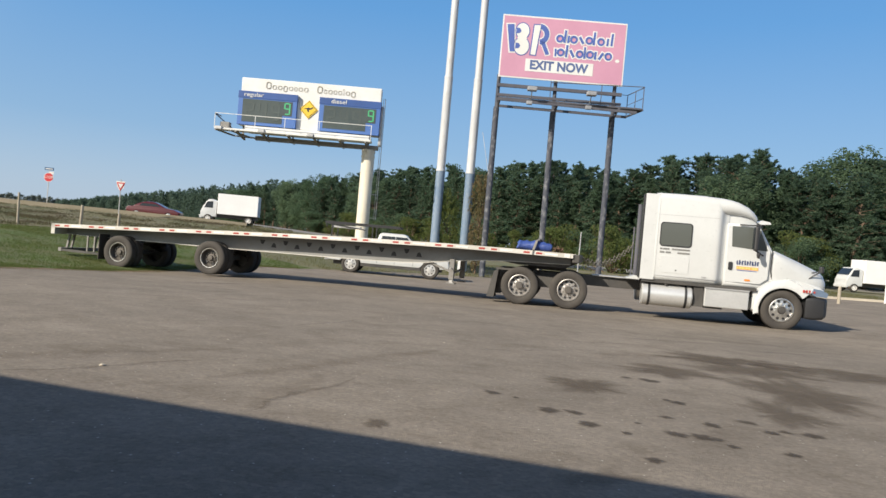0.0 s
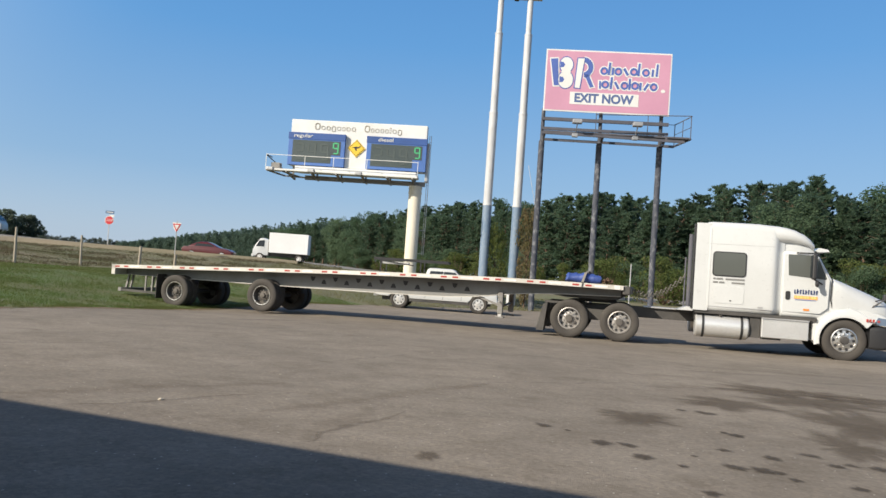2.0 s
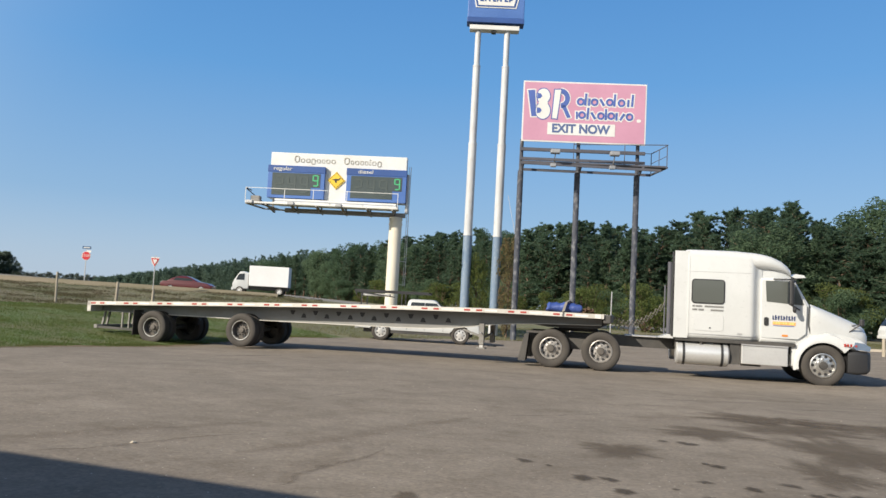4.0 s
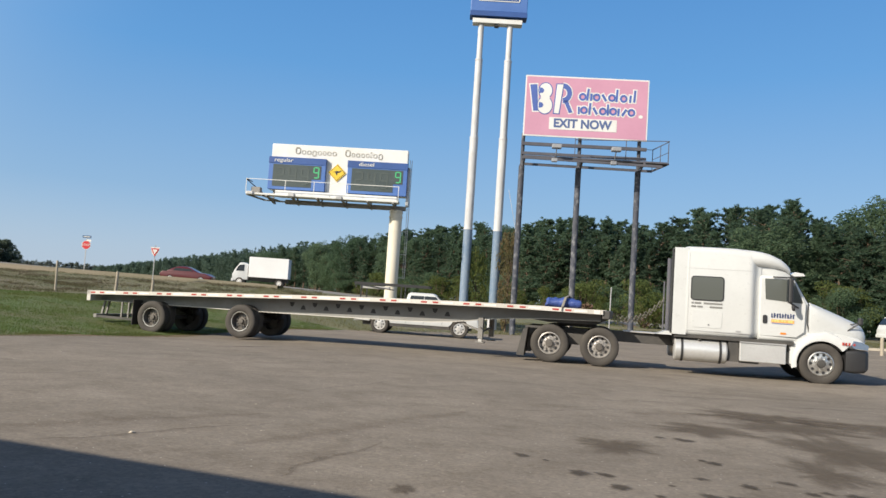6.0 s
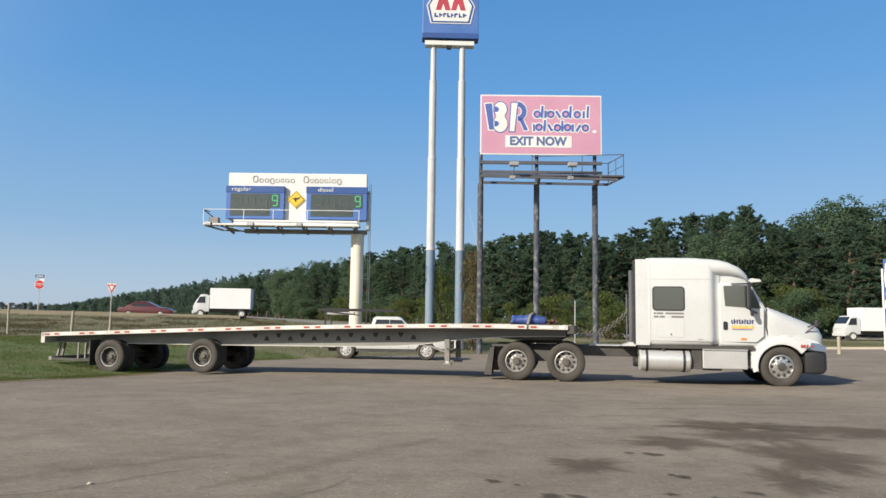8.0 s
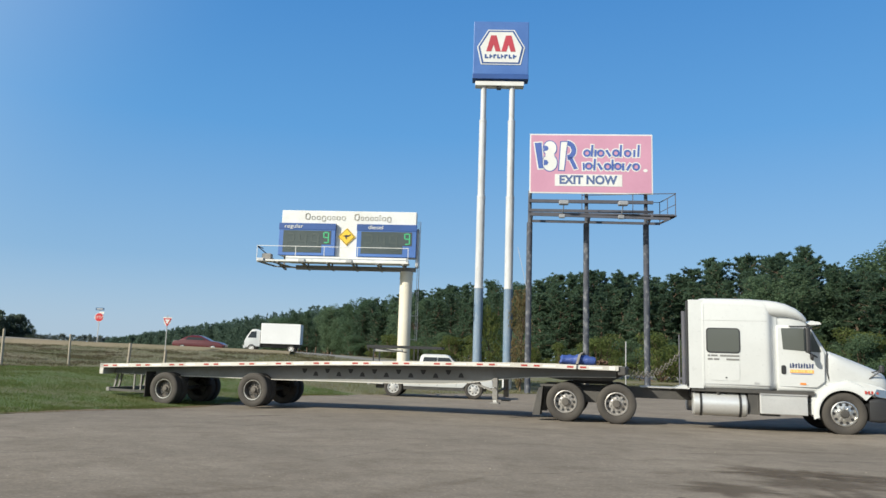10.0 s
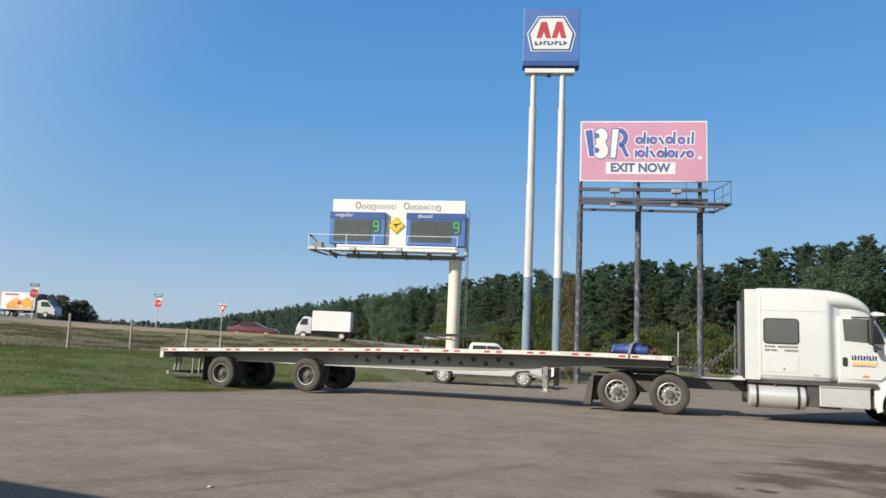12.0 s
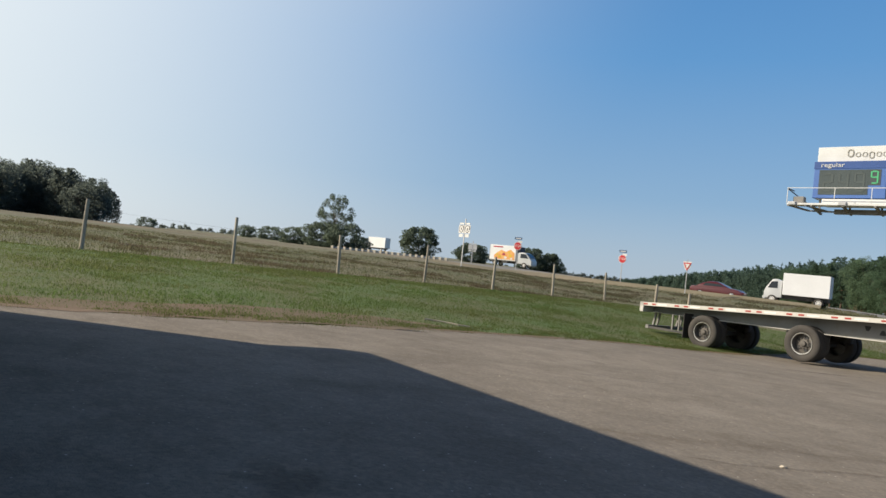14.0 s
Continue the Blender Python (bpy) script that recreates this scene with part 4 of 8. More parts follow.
def wheel(parent, name, x, y, z, r, w, face, rim_mat, dual=False, alu=True):
    """A road wheel whose outer face lies at y, looking towards -y (face -1) or +y (face 1)."""
    key = (r, w, face, rim_mat.name, dual, alu)
    turn = Matrix.Identity(4) if face < 0 else Matrix.Rotation(math.pi, 4, "Z")
    m = pose(x, y, z) @ turn
    if key in WHEELS:
        src = WHEELS[key]
        tops = {}
        for o, p in src:
            ob = new(o.name.split(".")[0], o.data)
            if ob.name.split(".")[0] in ("hand_holes", "lug_nuts"):
                tagged(ob, "ring of small wheel fittings", kind="stuff")
            ob.parent = parent if p is None else tops[p]
            ob.matrix_basis = m if p is None else Matrix.Identity(4)
            tops[o] = ob
        return
    made = []
    rr = r * 0.58
    t = part("tyre", tyre_mesh(r, w, rr), RUBBER, parent, "dusty black tyre", True)
    t.data.transform(Matrix.Translation((0, w / 2, 0)))
    t.matrix_basis = m
    made.append((t, None))

    def sub(n, bm, mat, label="", sm=True):
        o = part(n, bm, mat, t, label, sm)
        if n in ("hand_holes", "lug_nuts"):
            tagged(o, label or "ring of small wheel fittings", kind="stuff")
        made.append((o, t))
    if dual:
        b = tyre_mesh(r, w, rr)
        bmesh.ops.translate(b, vec=(0, w * 1.7, 0), verts=b.verts)
        sub("inner_tyre", b, RUBBER)
    dish = 0.05 if not dual else 0.11
    if alu:
        sub("rim", rim_disc(rr + 0.005, 0.03, 0.2, 10, 0.03, rr * 0.72, dish), rim_mat, "bright wheel rim")
        sub("hand_holes", cups(rr * 0.76, 10, 0.038, 0.03 + dish - 0.012), BLACK, "", False)
        sub("lug_nuts", cups(0.165, 10, 0.018, 0.03 + dish - 0.045, 0.3), rim_mat, "", False)
        sub("hub", lathe(bm_new(), [(0.1, 0.06 + dish), (0.1, -0.01 + dish - 0.06), (0.085, -0.035 + dish - 0.06), (0.001, -0.04 + dish - 0.06)], 20), RIM_STEEL if dual else CHASSIS)
    else:
        sub("rim", rim_disc(rr + 0.005, 0.03, 0.2, 5, 0.05, rr * 0.66, 0.15), rim_mat, "dusty steel rim")
        sub("rim_lip", lathe(bm_new(), [(rr + 0.008, 0.035), (rr + 0.002, 0.022), (rr - 0.018, 0.024), (rr - 0.022, 0.06), (rr + 0.004, 0.06)], 32, close=True), ALU, "worn bright rim lip")
        sub("hand_holes", cups(rr * 0.64, 5, 0.05, 0.155), BLACK, "", False)
        sub("hub", lathe(bm_new(), [(0.08, 0.2), (0.08, 0.1), (0.065, 0.08), (0.001, 0.075)], 20), RIM_STEEL)
        sub("lug_nuts", cups(0.145, 10, 0.016, 0.125, 0.3), RIM_STEEL, "", False)
    WHEELS[key] = made


WHEELS = {}


# ---- flatbed trailer ----
def deck(s):
    return interp(s, (0, 2, 5, 7.7, 10.3, 12.9, 14.4, 16.2), (1.275, 1.36, 1.49, 1.60, 1.68, 1.735, 1.745, 1.735))


def belly(s):
    return interp(s, (0, 1.0, 4.0, 6.3, 8.6, 10.4, 11.3, 12.0, 12.8, 13.6, 14.5, 16.1), (0.99, 0.98, 1.0, 1.01, 1.035, 1.06, 1.09, 1.15, 1.27, 1.36, 1.41, 1.45))


def flatbed_trailer():
    t = thing("flatbed_trailer", pose(-9.06, 24.0, -0.62, 0, 0, -20.36), "empty grey flatbed trailer with reflective tape on its rails", "trailer")
    L, W = 16.08, 2.55
    n = 34
    for y0, y1, face in ((0.0, 0.055, -1), (W - 0.055, W, 1)):
        bm = bm_new()
        rows = []
        for k in range(n + 1):
            s = L * k / n
            z = deck(s)
            rows.append([bm.verts.new((s, y, zz)) for y, zz in ((y0, z), (y1, z), (y1, z - 0.115), (y0, z - 0.115))])
        for a, b in zip(rows, rows[1:]):
            for i in range(4):
                bm.faces.new((a[i], b[i], b[(i + 1) % 4], a[(i + 1) % 4]))
        bm.faces.new(rows[0])
        bm.faces.new(rows[-1][::-1])
        rail = part("side_rail", bm, RAIL, t, "white weathered aluminium side rail")
        # conspicuity tape: short red and white strips in pairs
        s = 0.12
        k = 0
        while s < L - 0.5:
            for j, mat in enumerate((RED_TAPE, RED_TAPE, WHITE_TAPE)):
                s0, s1 = s + (0.0, 0.34, 0.58)[j], s + (0.17, 0.5, 0.92)[j]
                if s1 > L - 0.1:
                    continue
                bm = bm_new()
                ya = y0 - 0.004 if face < 0 else y1
                z0, z1 = deck(s0) - 0.06, deck(s1) - 0.06
                v = [bm.verts.new(p) for p in ((s0, ya, z0 - 0.024), (s1, ya, z1 - 0.024), (s1, ya, z1 + 0.024), (s0, ya, z0 + 0.024))]
                w = [bm.verts.new((q.co.x, ya + 0.004, q.co.z)) for q in v]
                bm.faces.new(v)
                bm.faces.new(w[::-1])
                for i in range(4):
                    bm.faces.new((v[i], w[i], w[(i + 1) % 4], v[(i + 1) % 4]))
                part("reflector_strip", bm, mat, rail)
            s += 1.22
            k += 1
    # deck boards along the length
    deck_frame = part("deck_underside", plate(bm_new(), [(0.05 + (L - 0.1) * k / n, deck(0.05 + (L - 0.1) * k / n) - 0.05) for k in range(n + 1)] +
                                              [(L - 0.05 - (L - 0.1) * k / n, deck(L - 0.05 - (L - 0.1) * k / n) - 0.1) for k in range(n + 1)], 0.06, W - 0.06), BEAM, t)
    for j in range(12):
        y0 = 0.065 + j * 0.2018
        bm = bm_new()
        rows = []
        for k in range(n + 1):
            s = 0.05 + (L - 0.1) * k / n
            z = deck(s)
            rows.append([bm.verts.new((s, y, zz)) for y, zz in ((y0, z - 0.012), (y0 + 0.196, z - 0.012), (y0 + 0.196, z - 0.05), (y0, z - 0.05))])
        for a, b in zip(rows, rows[1:]):
            for i in range(4):
                bm.faces.new((a[i], b[i], b[(i + 1) % 4], a[(i + 1) % 4]))
        bm.faces.new(rows[0])
        bm.faces.new(rows[-1][::-1])
        part("plank", bm, PLANK, deck_frame)
    # two fabricated main beams with lightening holes
    hole_s = []
    s, up = 6.9, True
    for k in range(14):
        hole_s.append((6.9 + 0.373 * k, k % 2 == 0))
    for yb in (0.55, W - 0.55):
        bm = bm_new()
        xs = [L * 0.9953 * k / 64 for k in range(65)]
        a = [[bm.verts.new((x, yb + d, z)) for d in (-0.008, 0.008)] for x, z in [(x, deck(x) - 0.1) for x in xs]]
        b = [[bm.verts.new((x, yb + d, z)) for d in (-0.008, 0.008)] for x, z in [(x, belly(x)) for x in xs]]
        for i in range(64):
            for q in ((a[i][0], a[i + 1][0], b[i + 1][0], b[i][0]), (a[i][1], b[i][1], b[i + 1][1], a[i + 1][1]),
                      (a[i][0], a[i][1], a[i + 1][1], a[i + 1][0]), (b[i][0], b[i + 1][0], b[i + 1][1], b[i][1])):
                bm.faces.new(q)
        bm.faces.new((a[0][0], b[0][0], b[0][1], a[0][1]))
        bm.faces.new((a[-1][0], a[-1][1], b[-1][1], b[-1][0]))
        web = part("main_beam", bm, BEAM, t, "grey fabricated main beam with holes")
        fl = bm_new()
        for x0, x1 in zip(xs, xs[1:]):
            z0, z1 = belly(x0), belly(x1)
            v = [fl.verts.new(p) for p in ((x0, yb - 0.09, z0), (x1, yb - 0.09, z1), (x1, yb + 0.09, z1), (x0, yb + 0.09, z0))]
            w = [fl.verts.new((q.co.x, q.co.y, q.co.z - 0.018)) for q in v]
            fl.faces.new(v)
            fl.faces.new(w[::-1])
            fl.faces.new((v[0], w[0], w[1], v[1]))
            fl.faces.new((v[3], v[2], w[2], w[3]))
        part("bottom_flange", fl, RAIL, web)
        for x, up in hole_s:
            z = (deck(x) - 0.1) * 0.62 + belly(x) * 0.38 if up else (deck(x) - 0.1) * 0.42 + belly(x) * 0.58
            k = 0.12 if up else -0.12
            cut = bm_new()
            plate(cut, [(x - 0.085, z + k * 0.5), (x + 0.085, z + k * 0.5), (x + 0.045, z - k * 0.4), (x, z - k * 0.62), (x - 0.045, z - k * 0.4)][::1 if up else -1],
                  yb - 0.011, yb + 0.011)
            part("lightening_hole", cut, BLACK, web)
    # cross members
    first = None
    for k in range(27):
        s = 0.3 + 0.595 * k
        if first is None:
            first = part("cross_member", box(bm_new(), -0.03, 0.03, 0.57, W - 0.57, -0.2, -0.1), CHASSIS, t)
            first.matrix_basis = pose(s, 0, deck(s))
        else:
            again("cross_member", first, t, pose(s, 0, deck(s)))
    # rear end: bolster, lamps, underrun guard
    part("rear_bolster", box(bm_new(), -0.02, 0.12, 0.0, W, 0.96, 1.28, 0.01), RAIL, t, "pale rear bolster")
    guard = part("underrun_bar", box(bm_new(), 0.08, 0.2, 0.25, W - 0.25, 0.42, 0.54, 0.01), LEG_STEEL, t, "rear underrun guard")
    for y in (0.55, 0.75, W - 0.75, W - 0.55):
        part("guard_post", beam(bm_new(), (0.25, y, 1.0), (0.14, y, 0.5), 0.06), LEG_STEEL, guard)
    part("side_guard", beam(bm_new(), (0.14, 0.3, 0.47), (1.64, 0.3, 0.45), 0.07, 0.07), CHASSIS, guard)
    for s in (1.1, 1.35):
        part("guard_post", beam(bm_new(), (s, 0.3, 0.98), (s, 0.3, 0.46), 0.045), LEG_STEEL, guard)
    for y in (0.08, W - 0.68):
        part("mud_flap", box(bm_new(), 1.66, 1.68, y, y + 0.6, 0.3, 1.08), RUBBER, t, "black mud flap")
    for y in (0.4, 0.6, W - 0.6, W - 0.4):
        part("tail_lamp", box(bm_new(), -0.035, -0.02, y - 0.06, y + 0.06, 1.06, 1.16), RED_TAPE, t)
    # spread axles and wheels
    for s, zc in ((2.354, 0.585), (5.454, 0.68)):
        ax = part("axle", rod(bm_new(), (s, 0.3, zc), (s, W - 0.3, zc), 0.075, n=16), CHASSIS, t)
        for y in (0.62, W - 0.62):
            part("trailing_arm", beam(bm_new(), (s - 0.65, y, belly(s) - 0.18), (s + 0.3, y, zc - 0.05), 0.1, 0.14), CHASSIS, ax)
            part("hanger", box(bm_new(), s - 0.72, s - 0.58, y - 0.06, y + 0.06, belly(s) - 0.28, belly(s)), CHASSIS, ax)
            part("air_bag", lathe(bm_new(), [(0.09, 0), (0.13, 0.06), (0.11, 0.12), (0.13, 0.19), (0.09, 0.26)], 16, pose(s + 0.35, y, zc + 0.05, 90)), BLACK, ax, "", True)
        wheel(t, "wheel", s, 0.06, zc, 0.5, 0.27, -1, RIM_STEEL, True, False)
        wheel(t, "wheel", s, W - 0.06, zc, 0.5, 0.27, 1, RIM_STEEL, True, False)
    # landing gear; its darkened steel stands in for shade under the deck
    lg = part("landing_leg", box(bm_new(), 12.68, 12.82, 0.42, 0.56, 0.72, 1.32, 0.01), LEG_STEEL, t, "grey landing leg")
    part("inner_leg", box(bm_new(), 12.7, 12.8, 0.44, 0.54, 0.64, 0.9), ALU_DULL, lg)
    part("foot", box(bm_new(), 12.63, 12.87, 0.38, 0.6, 0.6, 0.64, 0.01), LEG_STEEL, lg)
    lg2 = part("landing_leg", box(bm_new(), 12.68, 12.82, W - 0.56, W - 0.42, 0.72, 1.32, 0.01), LEG_STEEL, t, "grey landing leg")
    part("foot", box(bm_new(), 12.63, 12.87, W - 0.6, W - 0.38, 0.6, 0.64, 0.01), LEG_STEEL, lg2)
    part("leg_brace", beam(beam(bm_new(), (12.7, 0.5, 0.95), (12.05, 0.55, 1.16), 0.05), (12.75, 0.5, 0.9), (12.75, W - 0.5, 1.0), 0.05), LEG_STEEL, lg)
    part("crank", rod(bm_new(), (12.75, 0.42, 1.05), (12.75, 0.25, 1.05), 0.015, n=6), STEEL_GREY, lg)
    part("front_bolster", box(bm_new(), 16.06, 16.26, 0.05, W - 0.05, 1.5, 1.73, 0.03), CHASSIS, t, "dark front bolster")
    part("upper_coupler", plate(bm_new(), [(13.9, 1.4), (14.6, 1.32), (15.9, 1.34), (16.2, 1.5), (16.2, 1.62), (13.9, 1.62)], 0.6, W - 0.6), CHASSIS, t)
    part("lamp_plate", box(bm_new(), 15.85, 16.0, -0.012, 0.002, deck(16) - 0.11, deck(16) - 0.005), WHITE_TAPE, t, "white marker plate")
    return t


flatbed_trailer()


# ---- road tractor ----
def window_plate(x0, x1, z0, z1, r, y0, y1):
    return plate(bm_new(), rounded(x0, x1, z0, z1, r), y0, y1)


def road_tractor():
    t = thing("road_tractor", pose(4.81, 19.14, -0.37, 0, 0, -18.08), "white sleeper cab road tractor with aluminium tanks and wheels", "truck")
    Y = 1.25
    body = part("sleeper", loft(bm_new(), [(3.4, 1.0, 3.27, 1.17, 0.1), (3.43, 1.0, 3.3, 1.2, 0.13), (3.5, 0.99, 3.315, 1.21, 0.14), (4.0, 0.99, 3.32, 1.21, 0.16),
                                           (4.66, 0.99, 3.315, 1.21, 0.18), (4.86, 0.99, 3.298, 1.21, 0.2), (4.97, 0.99, 3.29, 1.21, 0.2), (5.03, 0.99, 3.28, 1.206, 0.2), (5.07, 0.99, 3.275, 1.192, 0.2), (5.11, 1.0, 3.265, 1.165, 0.2),
                                           (5.15, 1.0, 3.255, 1.125, 0.2), (5.19, 1.0, 3.25, 1.085, 0.2), (5.24, 1.0, 3.24, 1.06, 0.2), (5.3, 1.02, 3.2, 1.05, 0.25)], Y), WHITE, t, "white sleeper body", True)
    part("roof_fairing", loft(bm_new(), [(4.84, 2.84, 3.302, 1.203, 0.2), (5.1, 2.86, 3.285, 1.203, 0.2), (5.3, 2.87, 3.255, 1.195, 0.18), (5.5, 2.865, 3.205, 1.175, 0.16), (5.75, 2.83, 3.09, 1.13, 0.12), (5.9, 2.78, 2.97, 1.08, 0.09),
                                         (6.0, 2.72, 2.86, 1.0, 0.06)], Y), WHITE, t, "white curved roof fairing", True)
    part("roof_cove", loft(bm_new(), [(5.15, 2.5, 3.0, 1.03, 0.05), (5.6, 2.5, 2.98, 1.02, 0.05), (5.9, 2.5, 2.84, 0.98, 0.05), (6.02, 2.5, 2.76, 0.92, 0.05)], Y), WHITE, t, "white recess under the roof fairing", True)
    cab = part("cab", loft(bm_new(), [(5.25, 1.0, 2.64, 0.8, 0.1), (5.265, 1.0, 2.64, 1.05, 0.1), (5.28, 1.0, 2.65, 1.1, 0.1), (5.3, 1.0, 2.66, 1.11, 0.1), (6.0, 1.0, 2.655, 1.08, 0.1), (6.1, 1.0, 2.6, 1.07, 0.09),
                                      (6.42, 1.02, 2.03, 1.05, 0.08), (6.55, 1.05, 1.95, 1.03, 0.08)], Y), WHITE, t, "white cab shell", True)
    # windscreen lies on the slope between roof and bonnet
    ws = bm_new()
    v = [ws.verts.new(p) for p in ((6.13, Y - 0.94, 2.565), (6.13, Y + 0.94, 2.565), (6.43, Y + 0.96, 2.035), (6.43, Y - 0.96, 2.035))]
    w = [ws.verts.new((q.co.x + 0.012, q.co.y, q.co.z + 0.008)) for q in v]
    ws.faces.new(v)
    ws.faces.new(w[::-1])
    for i in range(4):
        ws.faces.new((v[i], w[i], w[(i + 1) % 4], v[(i + 1) % 4]))
    part("windscreen", ws, WINDOW, cab, "dark windscreen")
    for side in (-1, 1):
        y = Y + side * 1.066
        part("door_seam", beam(beam(bm_new(), (6.43, y, 2.02), (6.415, y, 1.5), 0.02), (6.415, y, 1.5), (6.47, Y + side * 1.05, 1.28), 0.02), BLACK, cab, "dark seam behind the bonnet")
    part("sun_visor", plate(bm_new(), [(6.02, 2.72), (6.12, 2.79), (6.32, 2.76), (6.36, 2.7), (6.1, 2.68)], 0.28, 2.22), WHITE, t, "white sun visor")
    # bonnet and wings
    part("bonnet", loft(bm_new(), [(6.46, 1.06, 1.99, 1.075, 0.16), (6.5, 1.06, 2.03, 1.085, 0.2), (6.7, 1.07, 1.965, 1.075, 0.26), (6.9, 1.08, 1.89, 1.055, 0.3), (7.1, 1.06, 1.815, 1.03, 0.32), (7.3, 1.02, 1.735, 1.0, 0.33),
                                   (7.5, 0.96, 1.655, 0.96, 0.33), (7.68, 0.93, 1.58, 0.9, 0.3), (7.79, 0.93, 1.5, 0.84, 0.25), (7.85, 0.95, 1.38, 0.76, 0.18), (7.88, 0.98, 1.26, 0.64, 0.12)], Y), WHITE, t, "white sloping bonnet", True)
    part("grille", plate(bm_new(), [(-0.5, 0.98), (0.5, 0.98), (0.46, 1.4), (-0.46, 1.4)], -0.02, 0.02, pose(7.88, Y, 0, 0, 0, 90)), ALU, t, "chrome grille")
    for side, y0, y1 in ((-1, 0.04, 0.5), (1, 2.0, 2.46)):
        arch = bm_new()
        R0, R1, cx, cz = 0.585, 0.72, 6.75, 0.5
        rows = []
        for k in range(21):
            a = radians(190 - 152 * k / 20)
            px, pz = math.cos(a), math.sin(a)
            R = R1 + (0.07 if k > 13 else 0.03) * smooth01((k - 8) / 8)
            zt = cz + R * pz + (0.03 if k > 9 else 0)
            ys = (y0, y1) if side < 0 else (y1, y0)
            inn = 0.03 if side < 0 else -0.03
            rows.append([arch.verts.new(p) for p in ((cx + R0 * px, ys[0] + inn * 0.2, cz + R0 * pz), (cx + (R0 + 0.05) * px, ys[0], cz + (R0 + 0.05) * pz),
                                                     (cx + R * px * 0.98, ys[0] + inn * 1.2, zt - 0.02), (cx + R * px * 0.96, ys[0] + inn * 4.5, zt + 0.02), (cx + R * px * 0.95, ys[1], zt + 0.05), (cx + R0 * px, ys[1], cz + R0 * pz))])
        for a, b in zip(rows, rows[1:]):
            for i in range(6):
                arch.faces.new((a[i], b[i], b[(i + 1) % 6], a[(i + 1) % 6]))
        arch.faces.new(rows[0])
        arch.faces.new(rows[-1][::-1])
        wing = part("wing", arch, WHITE, t, "white wheel arch", True)
        ya, yb = (0.09, 0.5) if side < 0 else (2.0, 2.41)
        part("wing_panel", plate(bm_new(), [(6.02, 0.45), (6.18, 0.45), (6.2, 0.8), (6.34, 1.0), (6.6, 1.16), (7.0, 1.16), (7.3, 1.02), (7.44, 0.93), (7.72, 0.95), (7.75, 1.1), (7.6, 1.2), (7.2, 1.28), (6.7, 1.3), (6.4, 1.25), (6.3, 1.1), (6.02, 0.96)],
                                 ya + (0.06 if side < 0 else 0.04), yb - (0.04 if side < 0 else 0.06), bevel=0.05 if side < 0 else 0), WHITE, wing, "", True)
        lamp = part("headlamp", plate(bm_new(), [(7.42, 1.0), (7.5, 0.95), (7.8, 0.93), (7.82, 1.04), (7.66, 1.12), (7.48, 1.14)], (0.1 if side < 0 else 2.3), (0.3 if side < 0 else 2.4)), LAMP_CLEAR, t, "clear headlamp")
        part("indicator", plate(bm_new(), [(7.45, 1.04), (7.5, 1.01), (7.52, 1.06), (7.49, 1.08)], (0.092 if side < 0 else 2.39), (0.11 if side < 0 else 2.408)), RED_TAPE, lamp)
    for side in (-1, 1):
        yy = (lambda d: Y + side * d)
        mirror_arm = part("bonnet_mirror", rod(rod(bm_new(), (7.28, yy(0.95), 1.3), (7.62, yy(1.02), 1.58), 0.018, n=8), (7.36, yy(0.8), 1.5), (7.62, yy(1.02), 1.6), 0.014, n=8), BLACK, t, "black bonnet mirror on two arms")
        part("mirror_head", box(bm_new(), 7.6, 7.7, yy(1.02) - 0.07, yy(1.02) + 0.07, 1.54, 1.72, 0.03), BLACK, mirror_arm)
    part("bumper", loft(bm_new(), [(7.3, 0.36, 0.88, 1.17, 0.06), (7.5, 0.34, 0.92, 1.2, 0.08), (7.75, 0.36, 0.92, 1.14, 0.1), (7.86, 0.42, 0.9, 1.0, 0.1), (7.9, 0.48, 0.86, 0.86, 0.1)], Y), BLACK, t, "dark plastic bumper", True)
    # side windows, door and panels on both sides
    for side in (-1, 1):
        ys = (lambda a, b: (Y - a, Y - b)) if side < 0 else (lambda a, b: (Y + b, Y + a))
        part("window_frame", window_plate(3.57, 4.39, 1.91, 2.55, 0.09, *ys(1.222, 1.19)), BLACK, body)
        part("sleeper_window", window_plate(3.6, 4.36, 1.94, 2.52, 0.07, *ys(1.229, 1.19)), CAB_GLASS, body, "dark sleeper window")
        part("locker_door", window_plate(3.62, 4.36, 1.22, 1.66, 0.07, *ys(1.219, 1.19)), WHITE, body, "white locker door")
        part("locker_latch", box(bm_new(), 4.02, 4.06, *ys(1.226, 1.2), 1.28, 1.31), BLACK, body)
        part("seam", box(bm_new(), 3.515, 3.523, *ys(1.2135, 1.19), 1.06, 3.14), STEEL_GREY, body)
        part("body_trim", box(bm_new(), 3.5, 5.06, *ys(1.214, 1.19), 1.12, 1.135), STEEL_GREY, body)
        part("upper_trim", box(bm_new(), 3.47, 5.04, *ys(1.213, 1.19), 2.735, 2.743), STEEL_GREY, body)
        part("lower_marker", box(bm_new(), 4.7, 4.82, *ys(1.217, 1.19), 1.16, 1.2), STEEL_GREY, body)
        d = part("door", plate(bm_new(), [(5.3, 1.13), (6.16, 1.13), (6.34, 1.28), (6.36, 1.98), (6.06, 2.58), (5.3, 2.6)], *ys(1.118, 1.06)), WHITE, cab, "white cab door")
        part("door_window", plate(bm_new(), [(5.41, 2.05), (6.1, 2.0), (6.27, 1.99), (6.29, 2.02), (6.09, 2.5), (6.0, 2.58), (5.39, 2.58), (5.38, 2.55)], *ys(1.126, 1.06)), CAB_GLASS, d, "dark door window")
        part("quarter_bar", beam(bm_new(), (5.97, Y + side * 1.124, 2.57), (6.04, Y + side * 1.124, 2.04), 0.028), BLACK, d)
